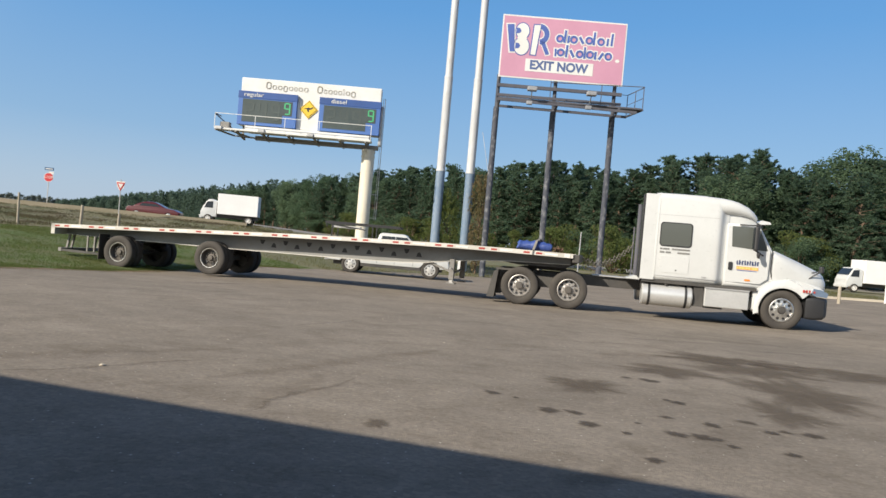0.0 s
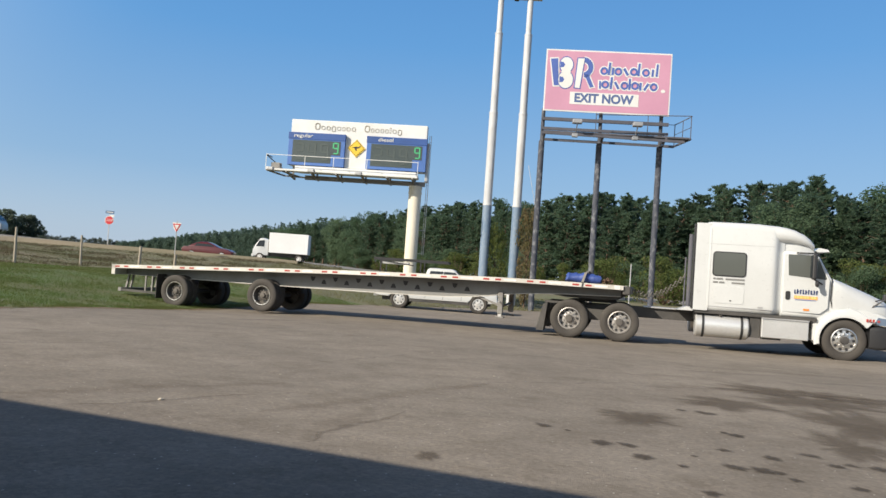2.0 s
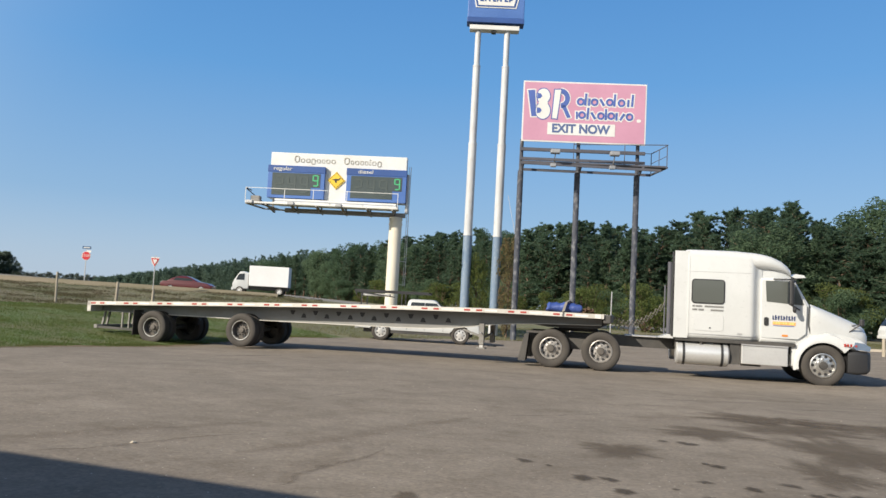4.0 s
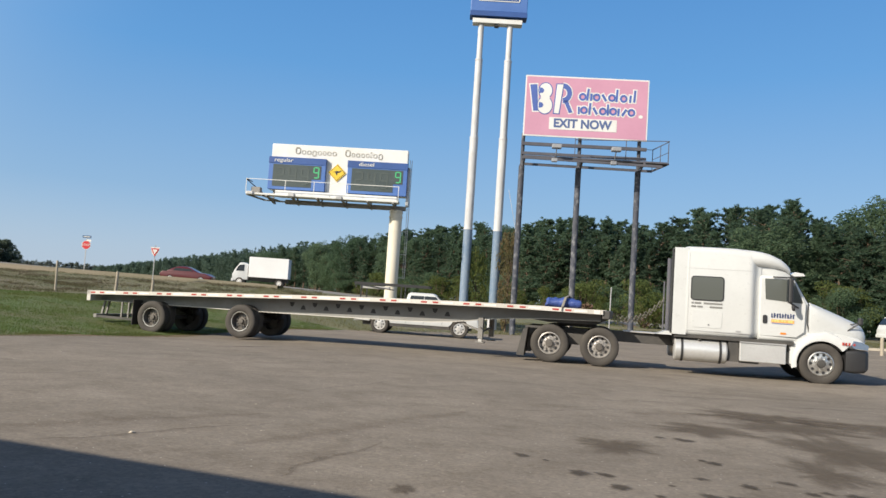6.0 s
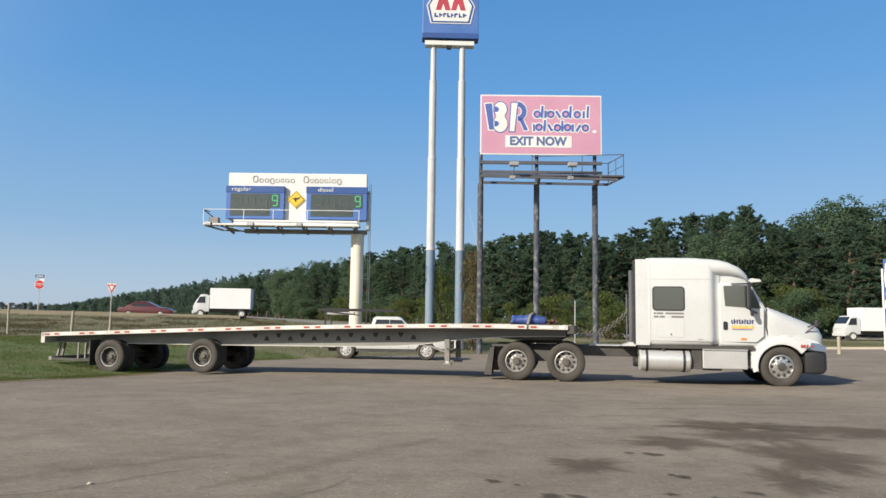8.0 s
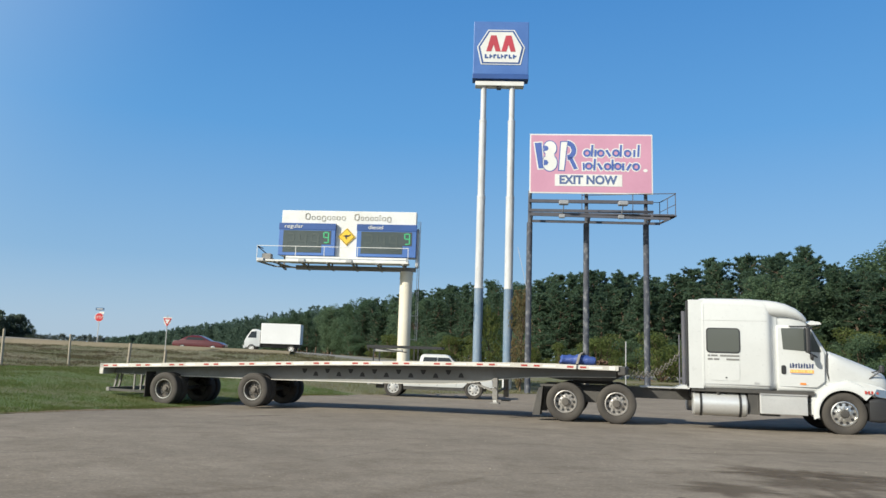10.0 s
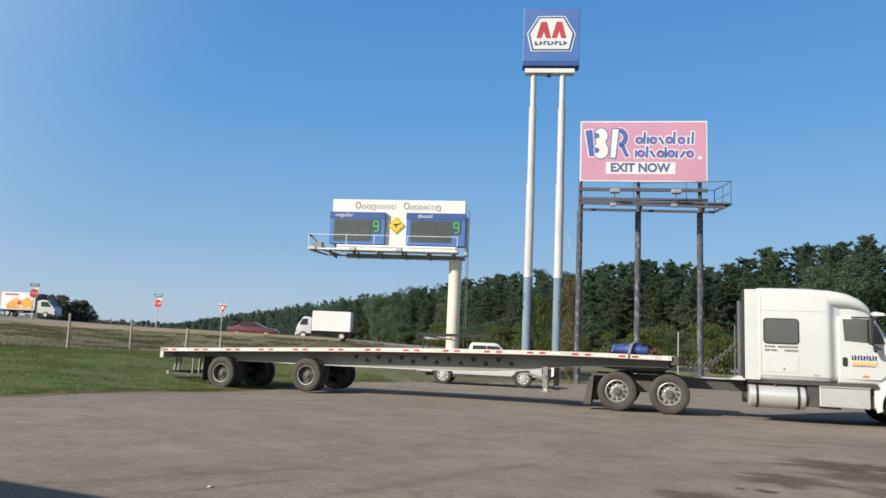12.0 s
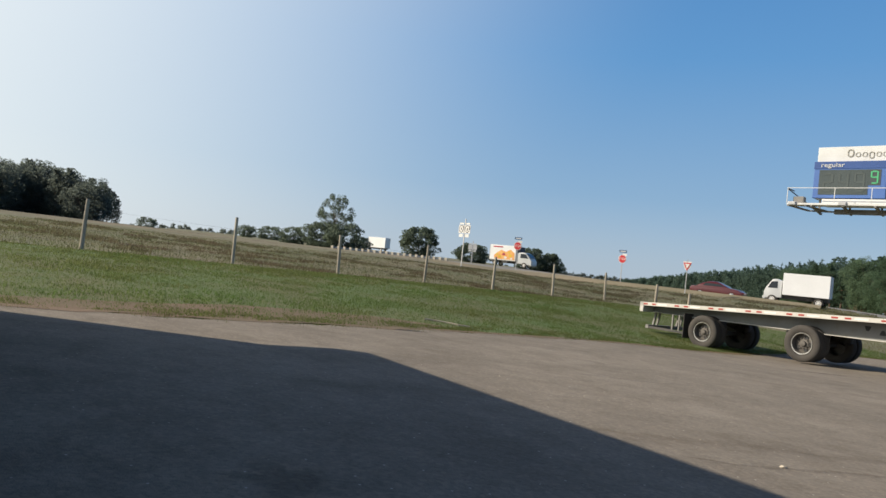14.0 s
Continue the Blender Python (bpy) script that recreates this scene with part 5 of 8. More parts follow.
        part("window_deflector", beam(bm_new(), (5.56, Y + side * 1.15, 2.625), (6.04, Y + side * 1.13, 2.635), 0.03, 0.035), BLACK, d, "dark plastic window deflector")
        part("door_handle", window_plate(5.355, 5.465, 1.43, 1.65, 0.04, *ys(1.132, 1.06)), BLACK, d, "black door handle")
        part("door_step_lamp", window_plate(5.78, 5.92, 1.18, 1.23, 0.02, *ys(1.13, 1.1)), AMBER, cab, "amber marker lamp")
        # mirror
        mir = part("mirror", box(bm_new(), 5.87, 5.99, *ys(1.47, 1.3), 1.97, 2.6, 0.04), BLACK, t, "tall black door mirror")
        part("mirror_glass", box(bm_new(), 5.855, 5.872, *ys(1.45, 1.32), 2.02, 2.56), WINDOW, mir)
        for a, c in (((6.1, Y + side * 1.1, 2.6), (5.94, Y + side * 1.36, 2.58)), ((6.2, Y + side * 1.1, 1.87), (5.94, Y + side * 1.36, 1.98))):
            part("mirror_arm", rod(bm_new(), a, c, 0.021, n=8), BLACK, mir)
        part("lower_mirror", lathe(bm_new(), [(0.001, -0.04), (0.08, -0.03), (0.09, 0.0), (0.06, 0.04), (0.001, 0.05)], 14, pose(6.02, Y + side * 1.36, 1.87, 0, 0, 80)), BLACK, mir, "", True)
        # fuel tank, steps
        tank = bm_new()
        yc = Y + side * 0.93
        rod(tank, (3.27, yc, 0.61), (4.5, yc, 0.61), 0.295, 0.295, 32)
        rod(tank, (3.235, yc, 0.61), (3.27, yc, 0.61), 0.26, 0.295, 32)
        rod(tank, (4.5, yc, 0.61), (4.535, yc, 0.61), 0.295, 0.26, 32)
        tk = part("fuel_tank", tank, TANK, t, "polished aluminium fuel tank", True)
        for x in (3.42, 4.36):
            part("tank_strap", lathe(bm_new(), [(0.3, -0.03), (0.306, -0.03), (0.306, 0.03), (0.3, 0.03)], 32, pose(x, yc, 0.61, 0, 0, 90), close=True), BLACK, tk)
        part("tank_cap", rod(bm_new(), (3.85, yc + side * 0.15, 0.88), (3.85, yc + side * 0.17, 0.93), 0.05, n=14), CHASSIS, tk)
        st = part("step_box", box(bm_new(), 4.82, 5.92, *ys(1.2, 0.7), 0.43, 0.92, 0.02), TANK, t, "aluminium step box")
        part("step_tread", box(bm_new(), 4.82, 5.92, *ys(1.23, 0.9), 0.905, 0.935), STEEL_GREY, st)
        part("step_gap", box(bm_new(), 4.56, 4.8, *ys(1.1, 0.7), 0.4, 0.95), CHASSIS, st)
        part("step_foot", box(bm_new(), 4.85, 5.3, *ys(1.1, 0.9), 0.38, 0.44), CHASSIS, st)
        part("sill", box(bm_new(), 3.2, 6.1, *ys(1.16, 0.9), 0.93, 1.01), CHASSIS, body)
        # cab extender
        part("extender_panel", box(bm_new(), 3.14 if side < 0 else 3.36, 3.5, *ys(1.205, 1.17), 1.0, 3.27, 0.012), WHITE, t, "white side extender panel")
        part("side_extender", box(bm_new(), 3.08 if side < 0 else 3.33, 3.15 if side < 0 else 3.37, *ys(1.2, 1.15), 1.04, 3.24, 0.01), BLACK, t, "black rubber edged side extender")
        if side > 0:
            part("exhaust_pipe", rod(bm_new(), (3.2, Y + side * 1.0, 1.0), (3.2, Y + side * 1.0, 3.12), 0.06, n=16), STEEL_DARK, t, "tall exhaust stack", True)
    part("cab_floor", box(bm_new(), 3.2, 6.3, 0.25, 2.25, 0.75, 1.02), CHASSIS, t)
    # company marks on the near flank: plain bars in the colours
    y = Y - 1.126
    mk = part("door_mark", plate(bm_new(), [(5.56, 1.47), (6.1, 1.47), (6.1, 1.55), (5.56, 1.55)], y - 0.002, y + 0.006), ORANGE, t, "orange band of a company mark")
    x = 5.555
    for k, wide in enumerate((0.044, 0.056, 0.052, 0.046, 0.052, 0.042, 0.056, 0.044, 0.048)):
        part("bar", plate(bm_new(), rounded(x, x + wide * 0.62, 1.592, 1.7 + 0.012 * (k % 2), 0.012, 3), y - 0.004, y + 0.006), NAVY, mk)
        part("bar", plate(bm_new(), rounded(x + wide * 0.5, x + wide * 0.95, (1.592, 1.64, 1.675)[k % 3], (1.625, 1.665, 1.7)[k % 3], 0.01, 3), y - 0.0045, y + 0.006), NAVY, mk)
        x += wide + 0.014
    x = 5.572
    for k, wide in enumerate((0.035, 0.05, 0.052, 0.016, 0.044, 0.046, 0.016, 0.046, 0.044)):
        part("bar", plate(bm_new(), rounded(x, x + wide, 1.485, 1.538, 0.012, 3), y - 0.006, y + 0.006), PALE_YELLOW, mk)
        x += wide + 0.017
    part("bar", box(bm_new(), 5.58, 6.06, y - 0.004, y + 0.006, 1.44, 1.452), LOGO_BLUE, mk)
    yb = Y - 1.215
    for row, z in ((0, 1.845), (1, 1.755)):
        for x0, x1 in ((3.6, 3.66), (3.68, 3.84), (3.9, 4.36)) if row == 0 else ((3.6, 3.72), (3.75, 3.88), (4.05, 4.36)):
            part("lettering_bar", box(bm_new(), x0, x1, yb - 0.004, yb + 0.01, z - 0.022, z + 0.022), BEAM, body)
    for k in range(3):
        part("number_bar", box(bm_new(), 7.2 + 0.07 * k, 7.24 + 0.07 * k, 0.03, 0.06, 1.02, 1.09), RED_TAPE, t)
    # frame, fifth wheel, back of cab
    for y in (0.84, 1.66):
        part("frame_rail", box(bm_new(), -0.7, 6.6, y - 0.04, y + 0.04, 0.66, 0.94, 0.01), CHASSIS, t)
    part("deck_plate", box(bm_new(), 1.95, 3.1, 0.7, 1.8, 0.945, 0.965), ALU_DULL, t, "aluminium deck plate")
    part("rear_step", plate(bm_new(), [(2.75, 0.97), (3.15, 0.97), (3.15, 1.06), (3.0, 1.07)], 0.12, 0.75), WHITE, t)
    part("fifth_wheel", plate(bm_new(), [(-0.1, 0.98), (0.3, 1.1), (0.45, 1.2), (1.05, 1.2), (1.15, 1.1), (1.3, 0.98)], 0.78, 1.72), CHASSIS, t, "black fifth wheel")
    hose = bm_new()
    for j in range(3):
        pts = [Vector((1.55 + 1.45 * k / 60, 1.2 + 0.08 * j + 0.045 * math.sin(k * 1.25 + j), 1.42 + 0.5 * (k / 60) ** 2 - 0.18 * math.sin(math.pi * k / 60) - 0.05 * j + 0.045 * math.cos(k * 1.25 + j))) for k in range(61)]
        for a, b in zip(pts, pts[1:]):
            rod(hose, a, b, 0.011, 0.011, 5, caps=False)
    part("coiled_hose", hose, STRAP, t, "coiled air and power lines")
    part("hose_stand", rod(bm_new(), (3.0, 1.25, 0.95), (3.0, 1.25, 2.4), 0.02, n=8), STEEL_DARK, t)
    for s in (0.0, 1.32):
        ax = part("drive_axle", rod(bm_new(), (s, 0.3, 0.51), (s, 2.2, 0.51), 0.09, n=16), CHASSIS, t)
        part("axle_housing", lathe(bm_new(), [(0.05, -0.2), (0.2, -0.1), (0.22, 0), (0.2, 0.1), (0.05, 0.2)], 16, pose(s, Y, 0.51)), CHASSIS, ax, "", True)
        wheel(t, "wheel", s, 0.0, 0.51, 0.51, 0.27, -1, DRIVE_RIM, True)
        wheel(t, "wheel", s, 2.5, 0.51, 0.51, 0.27, 1, DRIVE_RIM, True)
    part("suspension_block", box(bm_new(), 0.4, 0.95, 0.5, 2.0, 0.5, 0.8), CHASSIS, t)
    part("steer_axle", rod(bm_new(), (6.75, 0.2, 0.5), (6.75, 2.3, 0.5), 0.06, n=12), CHASSIS, t)
    wheel(t, "wheel", 6.75, 0.1, 0.515, 0.515, 0.29, -1, ALU)
    wheel(t, "wheel", 6.75, 2.4, 0.515, 0.515, 0.29, 1, ALU)
    part("engine_block", box(bm_new(), 5.9, 7.4, 0.75, 1.75, 0.45, 1.3), CHASSIS, t)
    for y in (0.02, 1.9):
        part("mud_flap", plate(bm_new(), [(-0.72, 0.85), (-0.6, 0.9), (-0.68, 0.13), (-0.88, 0.13)], y, y + 0.55), CHASSIS, t, "dark mud flap")
        part("flap_bracket", beam(bm_new(), (-0.7, y + 0.27, 0.92), (-0.2, y + 0.27, 0.92), 0.06), CHASSIS, t)
    return t


road_tractor()


def tarp_roll():
    t = thing("tarpaulin_roll", pose(-9.06, 24.0, -0.62, 0, 0, -20.36), "blue rolled tarpaulin strapped on the trailer deck", "tarpaulin")
    bm = bm_new()
    rows = []
    for k in range(15):
        s = 14.55 + 0.92 * k / 14
        r = 0.13 + 0.008 * math.sin(k * 1.9) + (0.014 if 5 < k < 10 else 0)
        r = r * (0.8 if k in (0, 14) else 1)
        rows.append([bm.verts.new((s + 0.02 * math.sin(3 * a), 0.32 + 1.25 * r * math.cos(a) , deck(s) - 0.01 + r * 0.95 + r * (math.sin(a) + 0.12 * math.sin(3 * a + k)))) for a in [2 * math.pi * i / 18 for i in range(18)]])
    for a, b in zip(rows, rows[1:]):
        for i in range(18):
            bm.faces.new((a[i], a[(i + 1) % 18], b[(i + 1) % 18], b[i]))
    bm.faces.new(rows[0])
    bm.faces.new(rows[-1][::-1])
    part("roll", bm, TARP, t, "crumpled blue tarpaulin", True)
    st = bm_new()
    z = deck(15.2)
    pts = [Vector(p) for p in ((15.0, -0.01, z - 0.1), (15.02, -0.01, z + 0.02), (15.08, 0.14, z + 0.27), (15.14, 0.32, z + 0.325), (15.2, 0.5, z + 0.25), (15.22, 0.6, z))]
    for a, b in zip(pts, pts[1:]):
        beam(st, a, b, 0.07, 0.012)
    part("strap", st, STRAP, t, "grey ratchet strap")


tarp_roll()


def chain_heap():
    t = thing("chain_heap", pose(-9.06, 24.0, -0.62, 0, 0, -20.36), "small heap of rusty brown load chain beside the tarpaulin", "chain")
    rn = random.Random(19)
    ring = [(0.045 + 0.013 * math.cos(k * math.pi / 3), 0.013 * math.sin(k * math.pi / 3)) for k in range(6)]
    for k in range(34):
        x, y = 15.68 + rn.gauss(0, 0.11), 0.3 + rn.gauss(0, 0.12)
        up = 0.16 * max(0.0, 1 - math.hypot((x - 15.68) / 0.25, (y - 0.3) / 0.28)) * rn.uniform(0.3, 1.0)
        part("link", lathe(bm_new(), ring, 10, pose(x, y, deck(x) + 0.006 + up, rn.uniform(0, 180), rn.uniform(0, 180), rn.uniform(0, 180)) if up > 0.05 else pose(x, y, deck(x), 90, 0, 0), close=True), RUST, t, "", True)


chain_heap()


# ---- parked pickup with a ladder rack ----
def light_wheel(parent, x, y, z, r, w, face, rim):
    turn = Matrix.Identity(4) if face < 0 else Matrix.Rotation(math.pi, 4, "Z")
    m = pose(x, y, z) @ turn
    t = part("tyre", tyre_mesh(r, w, r * 0.62), RUBBER, parent, "", True)
    t.data.transform(Matrix.Translation((0, w / 2, 0)))
    t.matrix_basis = m
    b = lathe(bm_new(), [(r * 0.63, 0.16), (r * 0.63, 0.02), (r * 0.58, 0.015), (r * 0.54, 0.06), (r * 0.24, 0.035), (r * 0.2, 0.01), (0.001, 0.008)], 32)
    part("rim", b, rim, t, "bright wheel rim", True)
    tagged(part("rim_holes", cups(r * 0.42, 7, r * 0.075, 0.042), BLACK, t), "ring of small rim holes", kind="stuff")
    return t


def pickup():
    t = thing("pickup_truck", pose(0.4, 35.62, -0.74, 0, 0, -9), "white pickup truck with a black ladder rack", "pickup")
    W = 1.98
    lower = plate(bm_new(), [(-1.15, 0.58), (-1.12, 1.18), (1.2, 1.2), (3.0, 1.22), (4.55, 1.1), (4.8, 0.98), (4.85, 0.55), (4.4, 0.5), (4.38, 0.66), (4.25, 0.85), (3.92, 0.93), (3.6, 0.85), (3.45, 0.62), (3.42, 0.5),
                             (0.5, 0.5), (0.48, 0.66), (0.34, 0.85), (0.0, 0.93), (-0.34, 0.85), (-0.48, 0.66), (-0.5, 0.55)], 0.0, W, bevel=0.04)
    body = part("body", lower, WHITE, t, "white painted body", True)
    cab = bm_new()
    rows = []
    for z, x0, x1, inset in ((1.2, 1.15, 3.5, 0.03), (1.55, 1.19, 3.15, 0.09), (2.0, 1.29, 2.68, 0.21), (2.08, 1.42, 2.5, 0.3)):
        rows.append([cab.verts.new(p) for p in ((x0, inset, z), (x1, inset, z), (x1, W - inset, z), (x0, W - inset, z))])
    for a, b in zip(rows, rows[1:]):
        for i in range(4):
            cab.faces.new((a[i], a[(i + 1) % 4], b[(i + 1) % 4], b[i]))
    cab.faces.new(rows[-1])
    cab.faces.new(rows[0][::-1])
    bmesh.ops.bevel(cab, geom=cab.edges[:], offset=0.05, segments=2, affect="EDGES", profile=0.5)
    cb = part("cab", cab, WHITE, t, "white cab", True)
    for ya in (-1, 1):
        f = (lambda z: 0.09 + (z - 1.55) * 0.255 - 0.012) if ya < 0 else (lambda z: W - (0.09 + (z - 1.55) * 0.255 - 0.012))
        for pts in ([(1.34, 1.48), (2.08, 1.48), (2.08, 1.93), (1.45, 1.93)], [(2.13, 1.48), (3.06, 1.48), (2.68, 1.92), (2.13, 1.93)]):
            bm = bm_new()
            v = [bm.verts.new((x, f(z) - 0.02 * (1 if ya < 0 else -1), z)) for x, z in pts]
            w = [bm.verts.new((x, f(z) + 0.03 * (1 if ya < 0 else -1), z)) for x, z in pts]
            bm.faces.new(v)
            bm.faces.new(w[::-1])
            for i in range(4):
                bm.faces.new((v[i], w[i], w[(i + 1) % 4], v[(i + 1) % 4]))
            part("side_window", bm, WINDOW, cb)
    ws = bm_new()
    v = [ws.verts.new(p) for p in ((3.14, 0.16, 1.58), (3.14, W - 0.16, 1.58), (2.72, W - 0.27, 1.97), (2.72, 0.27, 1.97))]
    w = [ws.verts.new((q.co.x + 0.03, q.co.y, q.co.z + 0.02)) for q in v]
    ws.faces.new(v)
    ws.faces.new(w[::-1])
    for i in range(4):
        ws.faces.new((v[i], w[i], w[(i + 1) % 4], v[(i + 1) % 4]))
    part("windscreen", ws, WINDOW, cb)
    part("sill", box(bm_new(), 0.5, 3.45, 0.05, W - 0.05, 0.36, 0.52), CHASSIS, t)
    part("rear_bumper", box(bm_new(), -1.3, -1.12, 0.1, W - 0.1, 0.52, 0.72, 0.02), ALU, t, "bright rear bumper")
    part("front_bumper", box(bm_new(), 4.8, 4.98, 0.05, W - 0.05, 0.45, 0.72, 0.03), ALU, t)
    part("tail_lamp", box(bm_new(), -1.16, -1.1, -0.005, 0.1, 0.8, 1.1), STOP_RED, t)
    for x in (1.28, 2.15, 3.06):
        part("door_seam", box(bm_new(), x, x + 0.012, -0.004, 0.01, 0.56, 1.18), BLACK, body)
    part("door_mirror", box(bm_new(), 2.94, 3.06, -0.22, 0.0, 1.3, 1.5, 0.03), BLACK, t)
    for x in (0.0, 3.92):
        light_wheel(t, x, 0.02, 0.435, 0.445, 0.27, -1, BRIGHT_RIM)
        light_wheel(t, x, W - 0.02, 0.435, 0.445, 0.27, 1, BRIGHT_RIM)
        part("axle", rod(bm_new(), (x, 0.2, 0.43), (x, W - 0.2, 0.43), 0.05), CHASSIS, t)
    part("underbody", box(bm_new(), -0.9, 4.5, 0.35, W - 0.35, 0.36, 0.6), CHASSIS, t)
    rack = part("ladder_rack", beam(beam(bm_new(), (-1.4, 0.12, 2.38), (2.3, 0.12, 2.38), 0.07, 0.12), (-1.4, W - 0.12, 2.38), (2.3, W - 0.12, 2.38), 0.07, 0.12), BLACK, t, "black steel ladder rack")
    for x in (-1.05, 0.95):
        for y in (0.12, W - 0.12):
            part("rack_post", beam(bm_new(), (x, y, 1.15), (x, y, 2.4), 0.06), BLACK, rack)
    for x in (-1.36, -0.4, 0.5, 1.4, 2.2):
        part("rack_bar", beam(bm_new(), (x, 0.12, 2.42), (x, W - 0.12, 2.42), 0.05), BLACK, rack)
    part("end_drop", beam(bm_new(), (-1.38, 0.12, 2.4), (-1.3, 0.12, 2.16), 0.05), BLACK, rack)
    part("rack_load", box(bm_new(), -1.1, 0.35, 0.14, 0.5, 2.13, 2.27, 0.03), ALU_DULL, rack, "pale grey tube box under the rack")
    part("rear_brace", beam(bm_new(), (-1.3, 0.12, 2.33), (0.6, 0.12, 2.12), 0.05), BLACK, rack)


pickup()


# ---- road signs by the slip road ----
def octagon(r):
    return [(r * math.cos(radians(22.5 + 45 * i)), r * math.sin(radians(22.5 + 45 * i))) for i in range(8)]


def stop_sign(x, y, turn, h=2.35, plates=True):
    g = ground_z(x, y)
    s = thing("stop_sign", pose(x, y, g, 0, 0, turn), "red stop sign on a thin post with street plate", "road sign", "stop signs")
    part("post", box(bm_new(), -0.03, 0.03, 0.0, 0.05, -0.2, h + 0.85), STEEL_GREY, s)
    part("border", plate(bm_new(), [(a, b + h) for a, b in octagon(0.41)], -0.025, -0.005), WHITE_TAPE, s)
    f = part("face", plate(bm_new(), [(a, b + h) for a, b in octagon(0.38)], -0.032, -0.01), STOP_RED, s, "red eight-sided face")
    words("stop_word", "STOP", 0.3, WHITE_TAPE, f, pose(0, -0.036, h), 1.0, 0.003)
    part("street_plate", box(bm_new(), -0.38, 0.38, -0.02, 0.01, h + 0.62, h + 0.85, 0.01), STREET_BLUE, s, "dark blue street name plate")
    part("plate_bar", box(bm_new(), -0.28, 0.28, -0.026, 0.0, h + 0.7, h + 0.77), WHITE_TAPE, s)
    part("flag_plate", box(bm_new(), 0.02, 0.4, -0.008, 0.0, h + 0.3, h + 0.5), WHITE_TAPE, s)
    return s


stop_sign(-25.8, 66.8, -2)
stop_sign(-34.6, 62.0, 8)


def yield_sign(x, y):
    g = ground_z(x, y)
    h = 2.15
    s = thing("give_way_sign", pose(x, y, g, 0, 0, 2), "red and white give way triangle on a steel post", "road sign")
    part("post", box(bm_new(), -0.03, 0.03, 0.0, 0.05, -0.2, h + 0.5), STEEL_GREY, s)
    part("back_plate", plate(bm_new(), [(-0.33, h + 0.36), (0.33, h + 0.36), (0.24, h - 0.1), (0.0, h - 0.4), (-0.24, h - 0.1)], 0.0, 0.012), WHITE_TAPE, s)
    f = part("face", plate(bm_new(), [(-0.31, h + 0.26), (0.31, h + 0.26), (0.0, h - 0.36)], -0.02, 0.0), STOP_RED, s, "red triangle rim")
    part("centre", plate(bm_new(), [(-0.19, h + 0.18), (0.19, h + 0.18), (0.0, h - 0.2)], -0.028, 0.0), WHITE_TAPE, f)


yield_sign(-17.0, 57.3)


def route_sign(x, y, h, k, turn, back=False):
    s = thing("route_marker", pose(x, y, ground_z(x, y), 0, 0, turn), "pair of black and white route markers on one post", "road sign")
    part("post", box(bm_new(), -0.04, 0.04, 0.01, 0.06, -0.2, h + 0.9 * k), STEEL_GREY, s)
    for x0 in (-0.36 * k, 0.36 * k):
        mat = STEEL_GREY if back else WHITE_TAPE
        p = part("shield_plate", box(bm_new(), x0 - 0.32 * k, x0 + 0.32 * k, -0.02, 0.01, h - 0.35 * k, h + 0.35 * k), mat, s)
        if not back:
            part("shield", plate(bm_new(), [(x0 + a * 0.27 * k, h + b * 0.31 * k) for a, b in ((0.7, 1), (1, 0.3), (0.7, -0.7), (0, -1), (-0.7, -0.7), (-1, 0.3), (-0.7, 1))], -0.03, 0.0), STEEL_DARK, p)
            part("shield_face", plate(bm_new(), [(x0 + a * 0.2 * k, h + b * 0.25 * k) for a, b in ((0.7, 1), (1, 0.3), (0.7, -0.7), (0, -1), (-0.7, -0.7), (-1, 0.3), (-0.7, 1))], -0.036, 0.0), mat, p)
            part("bar", box(bm_new(), x0 - 0.05 * k, x0 + 0.05 * k, -0.042, 0.0, h - 0.12 * k, h + 0.12 * k), BLACK, p)
        part("direction_plate", box(bm_new(), x0 - 0.24 * k, x0 + 0.24 * k, -0.02, 0.01, h + 0.4 * k, h + 0.54 * k), mat, s)
        part("arrow_plate", box(bm_new(), x0 - 0.22 * k, x0 + 0.22 * k, -0.02, 0.01, h - 0.68 * k, h - 0.42 * k), mat, s)


route_sign(-32.5, 49.0, 3.0, 0.95, -12)
route_sign(-43.5, 68.0, 1.9, 0.75, 10, True)


